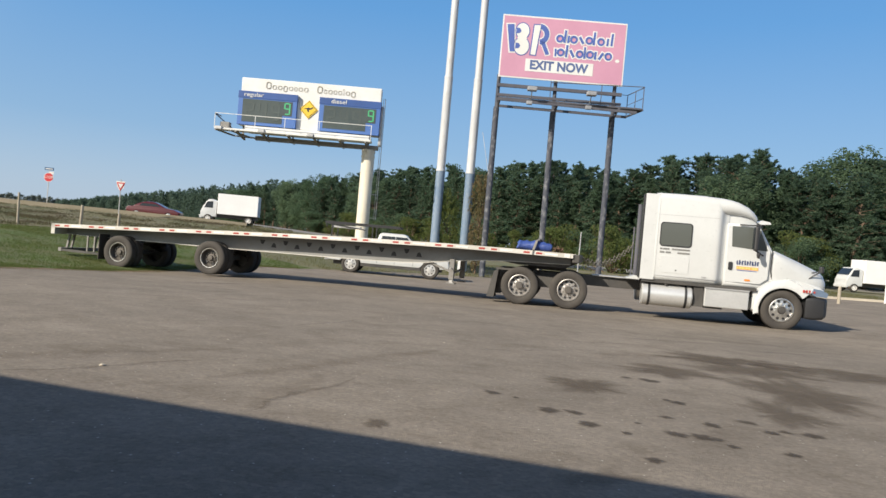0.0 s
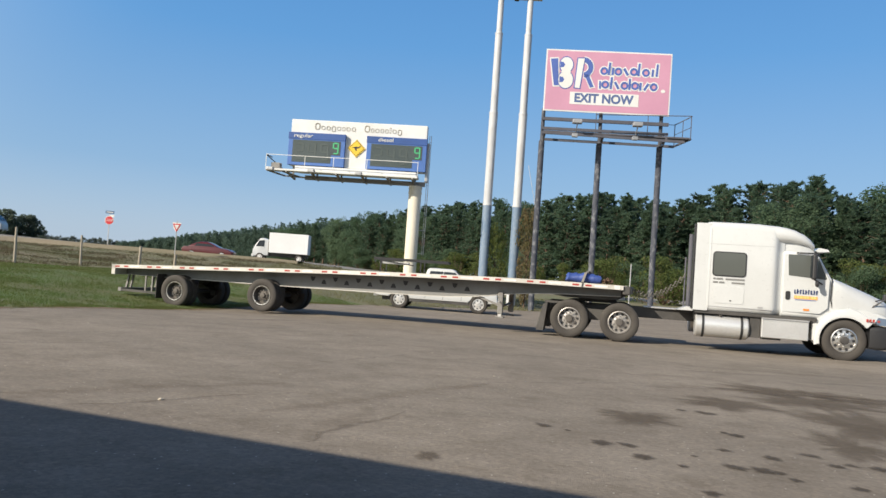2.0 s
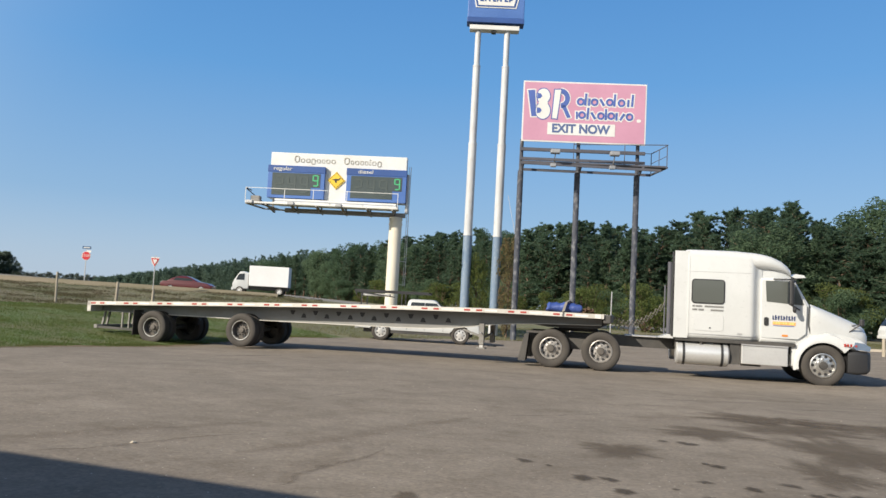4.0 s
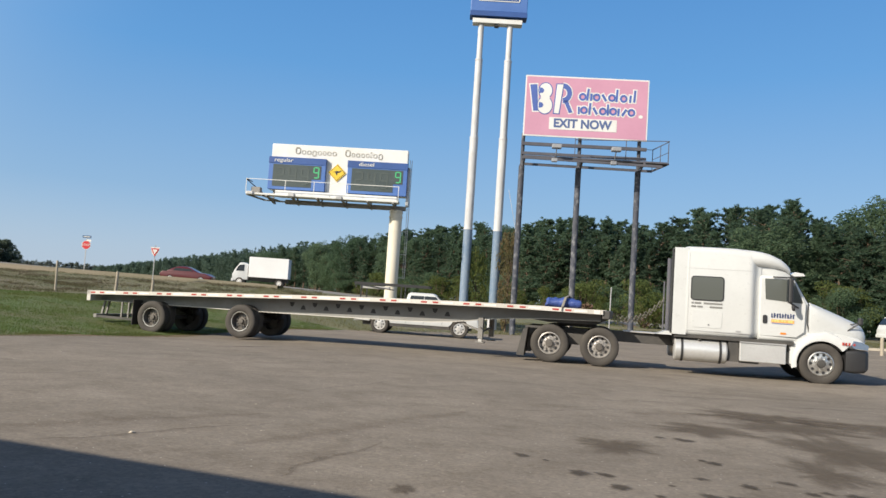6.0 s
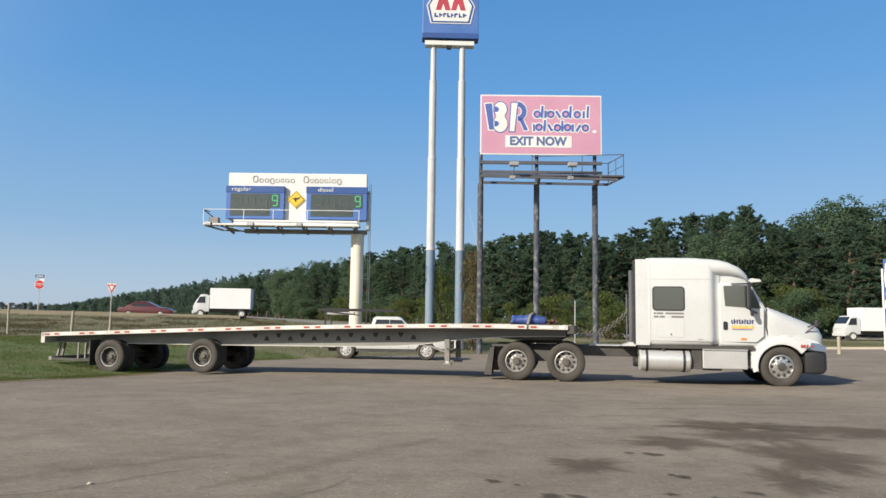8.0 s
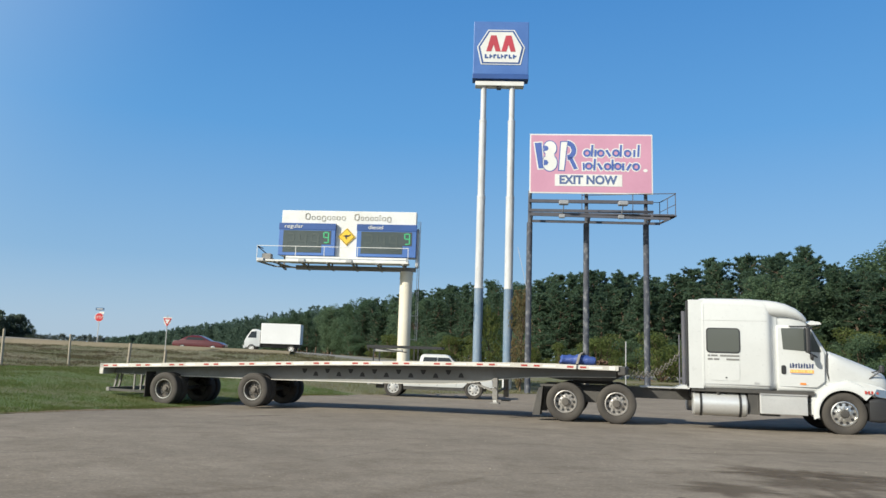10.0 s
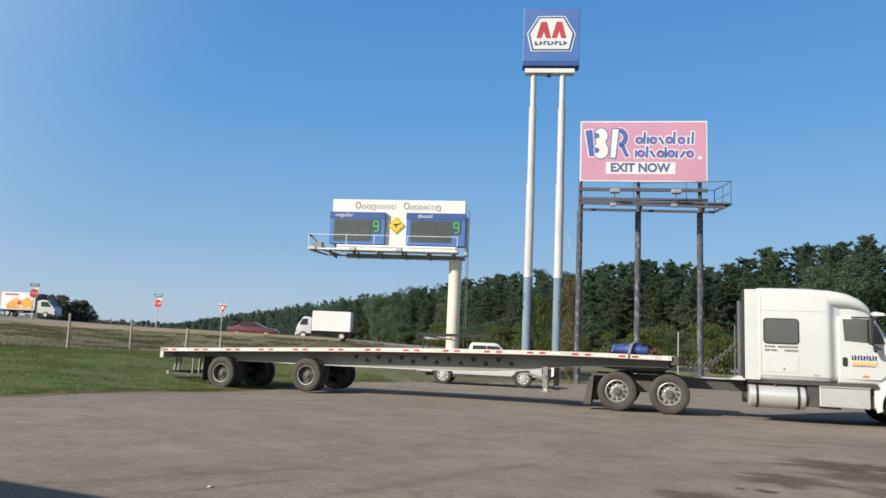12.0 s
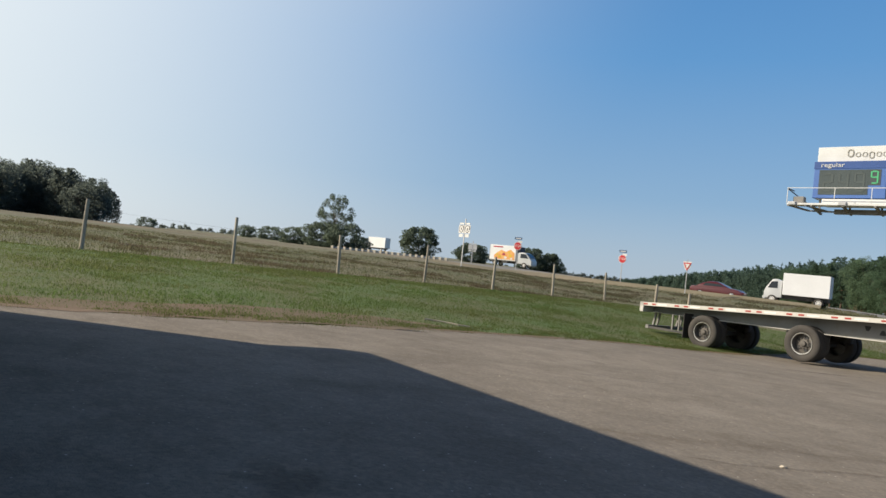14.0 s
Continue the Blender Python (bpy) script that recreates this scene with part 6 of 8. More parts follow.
# ---- vehicles on the road beyond ----
def box_truck(x, y, turn, length, label, hi=2.6, mark=False, lift=0.0, nose=1.0):
    """A cab-over or bonneted delivery truck with a box body; its front points to +x before the turn."""
    t = thing("box_truck", pose(x, y, ground_z(x, y) + lift, 0, 0, turn), label, "truck")
    L = length
    b = part("box_body", box(bm_new(), 0, L, 0, 2.4, 0.95, 0.95 + hi, 0.04), BOX_WHITE, t, "white box body")
    for x0 in (0.0, L - 0.08):
        part("corner_trim", box(bm_new(), x0, x0 + 0.08, -0.012, 0.0, 0.95, 0.95 + hi), ALU_DULL, b)
    part("bottom_trim", box(bm_new(), 0, L, -0.014, 0.0, 0.93, 1.05), ALU_DULL, b)
    c = part("cab", loft(bm_new(), [(L + 0.1 * nose, 0.6, 2.3, 1.0, 0.1), (L + 0.6 * nose, 0.55, 2.5, 1.02, 0.15), (L + 1.0 * nose, 0.5, 2.45, 1.02, 0.15), (L + 1.55 * nose, 0.45, 1.65, 1.0, 0.12), (L + 1.75 * nose, 0.45, 1.2, 0.98, 0.1)], 1.2), WHITE, t, "white cab", True)
    part("side_window", plate(bm_new(), [(L + 0.5 * nose, 1.55), (L + 1.4 * nose, 1.55), (L + 1.1 * nose, 2.2), (L + 0.5 * nose, 2.25)], 0.165, 0.2), WINDOW, c)
    part("side_window", plate(bm_new(), [(L + 0.5 * nose, 1.55), (L + 1.4 * nose, 1.55), (L + 1.1 * nose, 2.2), (L + 0.5 * nose, 2.25)], 2.2, 2.235), WINDOW, c)
    ws = bm_new()
    v = [ws.verts.new(p) for p in ((L + 1.1 * nose, 0.35, 2.34), (L + 1.1 * nose, 2.05, 2.34), (L + 1.57 * nose, 2.1, 1.68), (L + 1.57 * nose, 0.3, 1.68))]
    w = [ws.verts.new((q.co.x + 0.03, q.co.y, q.co.z + 0.02)) for q in v]
    ws.faces.new(v)
    ws.faces.new(w[::-1])
    for i in range(4):
        ws.faces.new((v[i], w[i], w[(i + 1) % 4], v[(i + 1) % 4]))
    part("windscreen", ws, WINDOW, c)
    part("bumper", box(bm_new(), L + 1.6 * nose, L + 1.6 * nose + 0.25, 0.2, 2.2, 0.4, 0.72, 0.04), WHITE, t)
    part("chassis", box(bm_new(), 0.1, L + 1.4 * nose, 0.75, 1.65, 0.55, 0.95), CHASSIS, t)
    part("tank_box", box(bm_new(), L * 0.5, L * 0.5 + 1.0, 0.1, 0.6, 0.5, 0.93, 0.03), CHASSIS, t)
    for xx in (L * 0.22, L + 0.95 * nose + 0.1 * (nose - 1)):
        for y0, f in ((0.08, -1), (2.32, 1)):
            light_wheel(t, xx, y0, 0.42, 0.42, 0.3, f, WHITE_TAPE)
    if mark:
        p = part("printed_panel", plate(bm_new(), [(L * 0.2, 1.1), (L * 0.97, 1.1), (L * 0.95, 2.2), (L * 0.8, 2.75), (L * 0.62, 2.35), (L * 0.45, 2.6), (L * 0.3, 2.2), (L * 0.18, 1.7)], -0.02, 0.0), ORANGE, b, "orange food print on the box side")
        for k, (u, z, r) in enumerate(((0.4, 1.5, 0.3), (0.62, 1.4, 0.26), (0.8, 1.75, 0.3), (0.55, 1.95, 0.28), (0.3, 1.85, 0.2), (0.85, 1.3, 0.2), (0.74, 2.25, 0.2))):
            part("shape", plate(bm_new(), [(L * u + r * (1 + 0.2 * math.sin(3 * a + k)) * math.cos(a), z + r * 0.8 * math.sin(a)) for a in [i * 0.524 for i in range(12)]], -0.03 - 0.002 * k, 0.0), (YELLOW, WHITE_TAPE, YELLOW, LOGO_RED)[k % 4], p)
        part("shape", plate(bm_new(), rounded(L * 0.12, L * 0.5, 3.0, 3.2, 0.09), -0.02, 0.0), LOGO_RED, p)
        part("cooling_unit", box(bm_new(), L, L + 0.55, 0.35, 2.05, 2.5, 3.35, 0.08), STEEL_DARK, t, "dark cooling unit on the box front")
    return t


def red_car(x, y, turn):
    t = thing("red_car", pose(x, y, ground_z(x, y) - 0.03, 0, 0, turn), "dark red saloon car waiting at the slip road", "car")
    W = 1.8
    body = plate(bm_new(), [(-2.3, 0.35), (-2.35, 0.75), (-2.15, 0.92), (-1.4, 0.95), (1.0, 0.98), (1.9, 0.85), (2.3, 0.65), (2.32, 0.35), (1.75, 0.3), (1.68, 0.5), (1.4, 0.66), (1.1, 0.5), (1.04, 0.3), (-1.04, 0.3), (-1.1, 0.5), (-1.4, 0.66), (-1.7, 0.5), (-1.76, 0.3)], 0, W, bevel=0.05)
    part("body", body, RED_PAINT, t, "dark red body", True)
    cab = bm_new()
    rows = []
    for z, x0, x1, i0 in ((0.94, -1.8, 1.1, 0.06), (1.16, -1.42, 0.68, 0.14), (1.34, -1.02, 0.3, 0.24), (1.43, -0.72, 0.02, 0.32), (1.46, -0.5, -0.15, 0.45)):
        rows.append([cab.verts.new(p) for p in ((x0, i0, z), (x1, i0, z), (x1, W - i0, z), (x0, W - i0, z))])
    for a, c in zip(rows, rows[1:]):
        for i in range(4):
            cab.faces.new((a[i], a[(i + 1) % 4], c[(i + 1) % 4], c[i]))
    cab.faces.new(rows[-1])
    cab.faces.new(rows[0][::-1])
    bmesh.ops.bevel(cab, geom=cab.edges[:], offset=0.05, segments=2, affect="EDGES", profile=0.5)
    k = part("roof", cab, RED_PAINT, t, "", True)
    for y0, y1 in ((0.08, 0.14), (W - 0.14, W - 0.08)):
        part("side_window", plate(bm_new(), [(-1.2, 1.02), (0.7, 1.02), (0.3, 1.25), (-0.95, 1.27)], y0, y1), WINDOW, k)
    for xx in (-1.4, 1.4):
        for y0, f in ((0.02, -1), (W - 0.02, 1)):
            light_wheel(t, xx, y0, 0.32, 0.32, 0.2, f, ALU)
    part("lamp", box(bm_new(), -2.36, -2.3, 0.1, 0.4, 0.6, 0.74), WHITE_TAPE, t)
    part("lamp", box(bm_new(), 2.28, 2.34, 0.1, 0.4, 0.55, 0.66), STOP_RED, t)


red_car(-17.4, 68.4, -2)
box_truck(-9.45, 82.3, 180, 4.25, "white cab-over delivery truck with a plain box body", 2.2, lift=-0.04)
box_truck(-62.0, 102.9, 0, 4.9, "white delivery truck with an orange food print", 2.45, mark=True, nose=1.6)
box_truck(-146.5, 182.0, 176, 7.6, "white box truck far along the road", 3.3)
box_truck(61.2, 67.6, 176, 9.0, "long white box truck beyond the forecourt", 2.35)


# ---- price pylon, kerb and bollard on the far side of the lot ----
def pylon():
    s = thing("price_pylon", pose(35.9, 43.35, ground_z(35.6, 43.2), 0, 0, -55) @ Matrix.Diagonal((0.56, 0.8, 1, 1)), "slim blue and white petrol price pylon", "sign")
    for x in (-0.05, 1.35):
        part("leg", box(bm_new(), x, x + 0.2, -0.22, 0.3, -0.2, 6.0 if x > 1 else 5.4, 0.02), SIGN_WHITE, s, "white pylon leg")
    p = part("panel", box(bm_new(), 0.15, 1.35, -0.15, 0.25, 1.0, 6.05, 0.03), SIGN_BLUE_DARK, s, "deep blue panel")
    part("badge", plate(bm_new(), [(0.22, 4.75), (0.4, 5.75), (1.1, 5.75), (1.28, 4.75), (1.16, 4.15), (0.34, 4.15)], -0.18, -0.1), SIGN_WHITE, p)
    for x0 in (0.42, 0.76):
        part("shape", plate(bm_new(), [(x0, 4.75), (x0 + 0.1, 5.5), (x0 + 0.24, 5.5), (x0 + 0.34, 4.75), (x0 + 0.22, 4.75), (x0 + 0.17, 5.05), (x0 + 0.12, 4.75)], -0.19, -0.1), LOGO_RED, p)
    part("bar", box(bm_new(), 0.42, 1.1, -0.19, -0.1, 4.35, 4.6), SIGN_BLUE_DARK, p)
    part("round_mark", plate(bm_new(), oval(0.5, 3.72, 0.17, 0.13, 14), -0.17, -0.1), YELLOW, p)
    part("bar", box(bm_new(), 0.75, 1.22, -0.17, -0.1, 3.66, 3.78), SIGN_BLUE, p)
    part("price_row", box(bm_new(), 0.7, 1.28, -0.17, -0.1, 2.75, 3.3), BLACK, p)
    part("white_wedge", plate(bm_new(), [(0.2, 2.75), (0.2, 3.3), (0.62, 3.3), (0.4, 2.75)], -0.172, -0.1), SIGN_WHITE, p)
    part("price_row", box(bm_new(), 0.7, 1.28, -0.17, -0.1, 2.1, 2.55), STEEL_DARK, p)
    part("price_row", box(bm_new(), 0.2, 1.3, -0.17, -0.1, 1.3, 1.8), STEEL_GREY, p)
    part("lower_board", box(bm_new(), 0.15, 1.35, -0.1, 0.2, 0.72, 1.0), SIGN_WHITE, s)


pylon()


def kerb():
    pts = [(22, 49.0), (26, 48.4), (30, 47.5), (36, 45.8), (42, 44.0), (50, 40.9), (62, 36.0)]
    bm = bm_new()
    rows = []
    for x, y in pts:
        z = ground_z(x, y)
        rows.append([bm.verts.new(p) for p in ((x, y - 0.1, z - 0.1), (x, y - 0.08, z + 0.16), (x, y + 0.25, z + 0.16), (x, y + 0.3, z - 0.1))])
    for a, b in zip(rows, rows[1:]):
        for i in range(4):
            bm.faces.new((a[i], a[(i + 1) % 4], b[(i + 1) % 4], b[i]))
    bm.faces.new(rows[0])
    bm.faces.new(rows[-1][::-1])
    k = part("kerb", bm, CONCRETE, None)
    tagged(k, "pale concrete kerb along the lot's far edge", "kerb", kind="structure")


kerb()
b = thing("bollard", on_ground(28.35, 37.8), "short pale timber bollard at the edge of the lot", "bollard")
part("post", rod(rod(bm_new(), (0, 0, -0.2), (0, 0, 0.95), 0.095, 0.09, 14), (0, 0, 0.95), (0, 0, 1.0), 0.09, 0.05, 14), WOOD_POST, b)


# ---- fence between the lawn and the field ----
def fence_x(y):
    return interp(y, (2, 10.7, 19.3, 30.5, 36.6, 44), (-21.4, -19.8, -18.3, -15.5, -14.3, -12.2))


def fence():
    ys = (6.4, 10.8, 15.2, 19.25, 23.1, 26.8, 30.65, 34.9, 39.4, 42.6)
    f = thing("wire_fence", pose(0, 0, 0), "wire fence on grey weathered timber posts", "fence")
    rnd = random.Random(4)
    tops = []
    for y in ys:
        x = fence_x(y)
        g = ground_z(x, y)
        h = 1.42 + rnd.uniform(-0.08, 0.06) - (0.38 if 36 < y < 41 else 0.62 if y > 41 else 0)
        lean = Vector((rnd.uniform(-0.05, 0.05), rnd.uniform(-0.05, 0.05), 0))
        bm = bm_new()
        rod(bm, (x, y, g - 0.3), Vector((x, y, g + h)) + lean, (0.075 if y > 36 else 0.052) + rnd.uniform(-0.006, 0.012), 0.07 if y > 36 else 0.047, 12)
        part("post", bm, WOOD_POST, f, "", True)
        tops.append((Vector((x, y, g)), lean, h))
    for k in range(4):
        bm = bm_new()
        for (a, la, ha), (b2, lb, hb) in zip(tops, tops[1:]):
            u = 0.25 + 0.28 * k
            rod(bm, a + Vector((0, 0, u)) + la * u / ha, b2 + Vector((0, 0, u - 0.02)) + lb * u / hb, 0.0016, 0.0016, 4, caps=False)
        part("wire", bm, STEEL_DARK, f)


fence()


def marker_post(x, y, h, mat, label):
    p = thing("marker_post", on_ground(x, y), label, "post")
    part("stake", rod(bm_new(), (0, 0, -0.2), (0.03, 0, h), 0.042, 0.036, 8), mat, p)


marker_post(-5.2, 33.5, 1.0, WOOD_POST, "short weathered timber stake in the grass")
marker_post(11.5, 41.5, 1.3, POLE_CREAM, "pale slim post near the billboard")
marker_post(14.77, 44.0, 3.3, STEEL_GREY, "pale slim utility marker among weeds")
marker_post(3.2, 43.2, 1.0, CONCRETE, "short pale post beside the tall sign poles")


# ---- roads ----
def strip(name, pts, width, mat, label, category, lift=0.04):
    across = (-0.5 - 1.4 / width, -0.5, 0.5, 0.5 + 1.4 / width)
    verts = []
    for i, (x, y) in enumerate(pts):
        a = Vector(pts[max(i - 1, 0)])
        b = Vector(pts[min(i + 1, len(pts) - 1)])
        d = (b - a).normalized()
        nrm = Vector((-d.y, d.x))
        for k in across:
            p = Vector((x, y)) + nrm * width * k
            z = max(ground_z(p.x, p.y), ground_z(x, y)) + lift if abs(k) <= 0.5 else ground_z(p.x, p.y) - 0.12
            verts.append((p.x, p.y, z))
    me = bpy.data.meshes.new(name)
    me.from_pydata(verts, [], [(4 * i + k, 4 * i + 4 + k, 4 * i + 5 + k, 4 * i + 1 + k) for i in range(len(pts) - 1) for k in range(3)])
    me.materials.append(mat)
    return tagged(new(name, me), label, category, kind="structure")


road_line = [(-110, -60), (-92, -28), (-80, 0), (-71, 20), (-63, 37), (-54, 52), (-44, 63), (-33, 70), (-20, 74.8), (-6, 79), (12, 82), (32, 83), (60, 81), (110, 76)]
smooth_line = [(interp(k / 80 * 13, range(14), [p[0] for p in road_line]), interp(k / 80 * 13, range(14), [p[1] for p in road_line])) for k in range(81)]
strip("road", smooth_line, 9, ROADWAY, "grey two-lane road on the embankment", "road", 0.1)


SHOULDER = [(-53, -60), (-53.5, -30), (-53, 0), (-51.5, 14), (-49.5, 28), (-46, 42), (-40, 54), (-30, 60.5), (-18, 62.5), (-8, 63)]
strip("road_shoulder", [(interp(k / 60 * 9, range(10), [p[0] for p in SHOULDER]), interp(k / 60 * 9, range(10), [p[1] for p in SHOULDER])) for k in range(61)], 5.5, GRAVEL, "pale dry gravel shoulder along the embankment's brow", "road shoulder", 0.09)


def guard_rail():
    g = thing("guard_rail", pose(0, 0, 0), "pale concrete and steel guard rail beside the road", "guard rail")
    bm = bm_new()
    pts = []
    for k in range(20):
        b = radians(-43.6 + 0.47 * k)
        far = 71 + 0.05 * k
        x, y = far * math.sin(b), far * math.cos(b)
        pts.append(Vector((x, y, ground_z(x, y))))
    for a, c in zip(pts, pts[1:]):
        beam(bm, a + Vector((0, 0.2, 0.3)), c + Vector((0, 0.2, 0.3)), 0.05, 0.11)
    part("rail", bm, STEEL_GREY, g)
    for p in pts:
        part("rail_post", box(bm_new(), p.x - 0.15, p.x + 0.15, p.y, p.y + 0.14, p.z - 0.2, p.z + 0.44, 0.02), CONCRETE, g)


guard_rail()


# ---- trees and undergrowth ----
def leaf_cloud(rnd, blobs, count, size, flat=0.9):
    """Many small leaf clumps strewn through soft blobs (centre, radii)."""
    vol = [b[1][0] * b[1][1] * b[1][2] for b in blobs]
    total = sum(v ** 0.67 for v in vol)
    verts, faces = [], []
    shape = ((-1, 0.1, -0.1), (0.1, 0.6, 0.15), (1, -0.05, -0.1), (-0.15, -0.55, 0.12))
    for (c, r), v in zip(blobs, vol):
        for _ in range(max(int(count * v ** 0.67 / total), 2)):
            d = Vector((rnd.gauss(0, 1), rnd.gauss(0, 1), rnd.gauss(0.25, 1))).normalized()
            q = rnd.uniform(0.55, 1.12) ** 0.6
            p = Vector((c[0] + d.x * r[0] * q, c[1] + d.y * r[1] * q, c[2] + d.z * r[2] * q))
            s = size * rnd.uniform(0.5, 1.3)
            away = (d + Vector((rnd.gauss(0, 0.7), rnd.gauss(0, 0.7), rnd.gauss(0.1, 0.7))) * flat).normalized()
            m = away.to_track_quat("Z", "Y").to_matrix() @ Matrix.Rotation(rnd.uniform(0, 6.3), 3, "Z")
            n = len(verts)
            for a in shape:
                verts.append(p + m @ (Vector(a) * s * rnd.uniform(0.7, 1.25)))
            faces.append((n, n + 1, n + 2, n + 3))
    return verts, faces


def cloud_part(name, verts, faces, mat, parent, label=""):
    me = bpy.data.meshes.new(name)
    me.from_pydata(verts, [], faces)
    me.materials.append(mat)
    ob = new(name, me)
    ob.parent = parent
    if label:
        tagged(ob, label)
    return ob


def needle_tuft(verts, faces, rnd, p, axis, n, length, width):
    """A star of narrow needle sprays round a bough's tip."""
    for _ in range(n):
        d = (axis + Vector((rnd.gauss(0, 0.75), rnd.gauss(0, 0.75), rnd.gauss(0.12, 0.75)))).normalized()
        side = d.cross(Vector((rnd.gauss(0, 1), rnd.gauss(0, 1), rnd.gauss(0, 1)))).normalized() * width * rnd.uniform(0.6, 1.3)
        k = len(verts)
        verts += [p - side, p + side, p + d * length * rnd.uniform(0.55, 1.25)]
        faces.append((k, k + 1, k + 2))


def pine(seed, h, spread, mat, label, boughs=80, low=0.3, length=0.62, width=0.11, tufts=5, blades=18):
    rnd = random.Random(seed)
    t = thing("pine_tree", pose(0, 0, 0), label, "tree", "forest edge trees")
    bm = bm_new()
    bend = [Vector((rnd.uniform(-0.12, 0.12) * k, rnd.uniform(-0.12, 0.12) * k, h * 0.97 * k / 6)) for k in range(7)]
    for k in range(6):
        rod(bm, bend[k], bend[k + 1], 0.24 * (1 - k / 6.6), 0.24 * (1 - (k + 1) / 6.6), 7, caps=False)
    verts, faces = [], []
    lean = rnd.uniform(0, 6.28)
    for k in range(boughs):
        u = low + (0.985 - low) * ((k + rnd.uniform(0, 0.9)) / boughs) ** 0.92
        w = (u - low) / (1 - low)
        a = k * 2.4 + rnd.uniform(-0.6, 0.6)
        reach = spread * min(0.55 + 1.6 * w, 1.0) * (1.03 - w) ** 0.55 * rnd.uniform(0.4, 1.15) * (1 + 0.22 * math.cos(a - lean + 3 * u))
        q = u / 0.97 * 6
        i = min(int(q), 5)
        base = bend[i].lerp(bend[i + 1], min(q - i, 1.0))
        rise = reach * (0.05 + 0.75 * w ** 1.5) + rnd.uniform(-0.2, 0.2)
        tip = base + Vector((math.cos(a) * reach, math.sin(a) * reach, rise))
        rod(bm, base, tip, 0.045, 0.012, 3, caps=False)
        out = (tip - base).normalized() if reach > 0.05 else Vector((0, 0, 1))
        for j in range(tufts):
            f = 0.3 + 0.7 * (j + rnd.uniform(0, 0.8)) / tufts
            p = base.lerp(tip, f) + Vector((rnd.gauss(0, 0.18), rnd.gauss(0, 0.18), rnd.gauss(0.05, 0.14))) * (0.4 + reach * 0.4)
            needle_tuft(verts, faces, rnd, p, out * 0.55 + Vector((0, 0, 0.3)), blades, length * (1 - 0.35 * w), width)
    for j in range(5):
        needle_tuft(verts, faces, rnd, bend[6] + Vector((0, 0, -0.3 + 0.16 * j)), Vector((0, 0, 0.9)), blades, length * 0.7, width * 0.8)
    part("trunk", bm, BARK, t)
    cloud_part("crown", verts, faces, mat, t, "open tufted dark green crown")
    return t


def broadleaf(seed, h, spread, mat, name="broadleaf_tree", label="broad leafy green tree", leaves=1800, low=0.2, size=0.45, airy=1.0, group=""):
    rnd = random.Random(seed)
    t = thing(name, pose(0, 0, 0), label, "tree", group)
    bm = bm_new()
    rod(bm, (0, 0, -0.3), (0.1, 0, h * 0.45), 0.035 * h * 0.5, 0.018 * h * 0.5, 8, caps=False)
    blobs = []
    for k in range(120):
        u = rnd.uniform(low + 0.05, 0.97)
        a = rnd.uniform(0, 6.28)
        w = min(max((u - low * 0.6) / (1.06 - low * 0.6), 0), 1)
        edge = spread * math.sin(math.pi * w) ** 0.6 * (1 + 0.3 * noise.noise(Vector((math.cos(a) * 1.7, math.sin(a) * 1.7, u * 4 + seed))))
        reach = edge * rnd.uniform(0.25, 1.0) ** 0.5
        c = Vector((math.cos(a) * reach, math.sin(a) * reach, h * u))
        if k % 3 == 0:
            rod(bm, (0.05, 0, h * min(u * 0.6, 0.45)), c, 0.008 * h * 0.5, 0.01, 4, caps=False)
        blobs.append((tuple(c), (spread * rnd.uniform(0.13, 0.24) * airy, spread * rnd.uniform(0.13, 0.24) * airy, h * rnd.uniform(0.055, 0.095) * airy)))
    part("trunk", bm, BARK, t)
    cloud_part("crown", *leaf_cloud(rnd, blobs, leaves, size), mat, t, "uneven leafy crown")
    return t


def shrub(seed, h, spread, mat, label, leaves=700, size=0.3):
    rnd = random.Random(seed)
    t = thing("shrub", pose(0, 0, 0), label, "shrub")
    bm = bm_new()
    blobs = []
    for k in range(26):
        a = rnd.uniform(0, 6.28)
        u = rnd.uniform(0.06, 0.92)
        q = rnd.uniform(0.2, 1.0) * math.sqrt(1 - u * 0.85)
        c = Vector((math.cos(a) * spread * q, math.sin(a) * spread * q, h * u))
        rod(bm, (0, 0, -0.1), c, 0.04, 0.015, 5, caps=False)
        blobs.append((tuple(c), (spread * 0.3, spread * 0.3, h * 0.14)))
    part("stem", bm, BARK, t)
    cloud_part("foliage", *leaf_cloud(rnd, blobs, leaves, size), mat, t)
    return t


# forest edge: bearing, distance and height of its front, falling away to the left
EDGE_B = (-19, -15, -10.6, -7.7, -3.9, -0.8, 1.8, 4.5, 7.6, 10.7, 14.5, 19, 22.5, 24.4, 27, 28.7, 31, 34, 35.3, 37.3, 40, 46, 54)
EDGE_D = (640, 525, 380, 305, 240, 206, 188, 170, 158, 150, 142, 134, 130, 124, 116, 112, 108, 107, 106, 106, 105, 103, 100)
EDGE_E = (0.6, 1.5, 2.35, 2.75, 3.75, 4.4, 5.15, 5.65, 6.0, 6.5, 7.05, 6.85, 7.05, 7.9, 8.6, 8.3, 8.95, 7.7, 7.3, 8.6, 8.2, 8.2, 8.2)


def edge_height(b):
    return 1.1 + interp(b, EDGE_B, EDGE_D) * math.tan(radians(interp(b, EDGE_B, EDGE_E)))


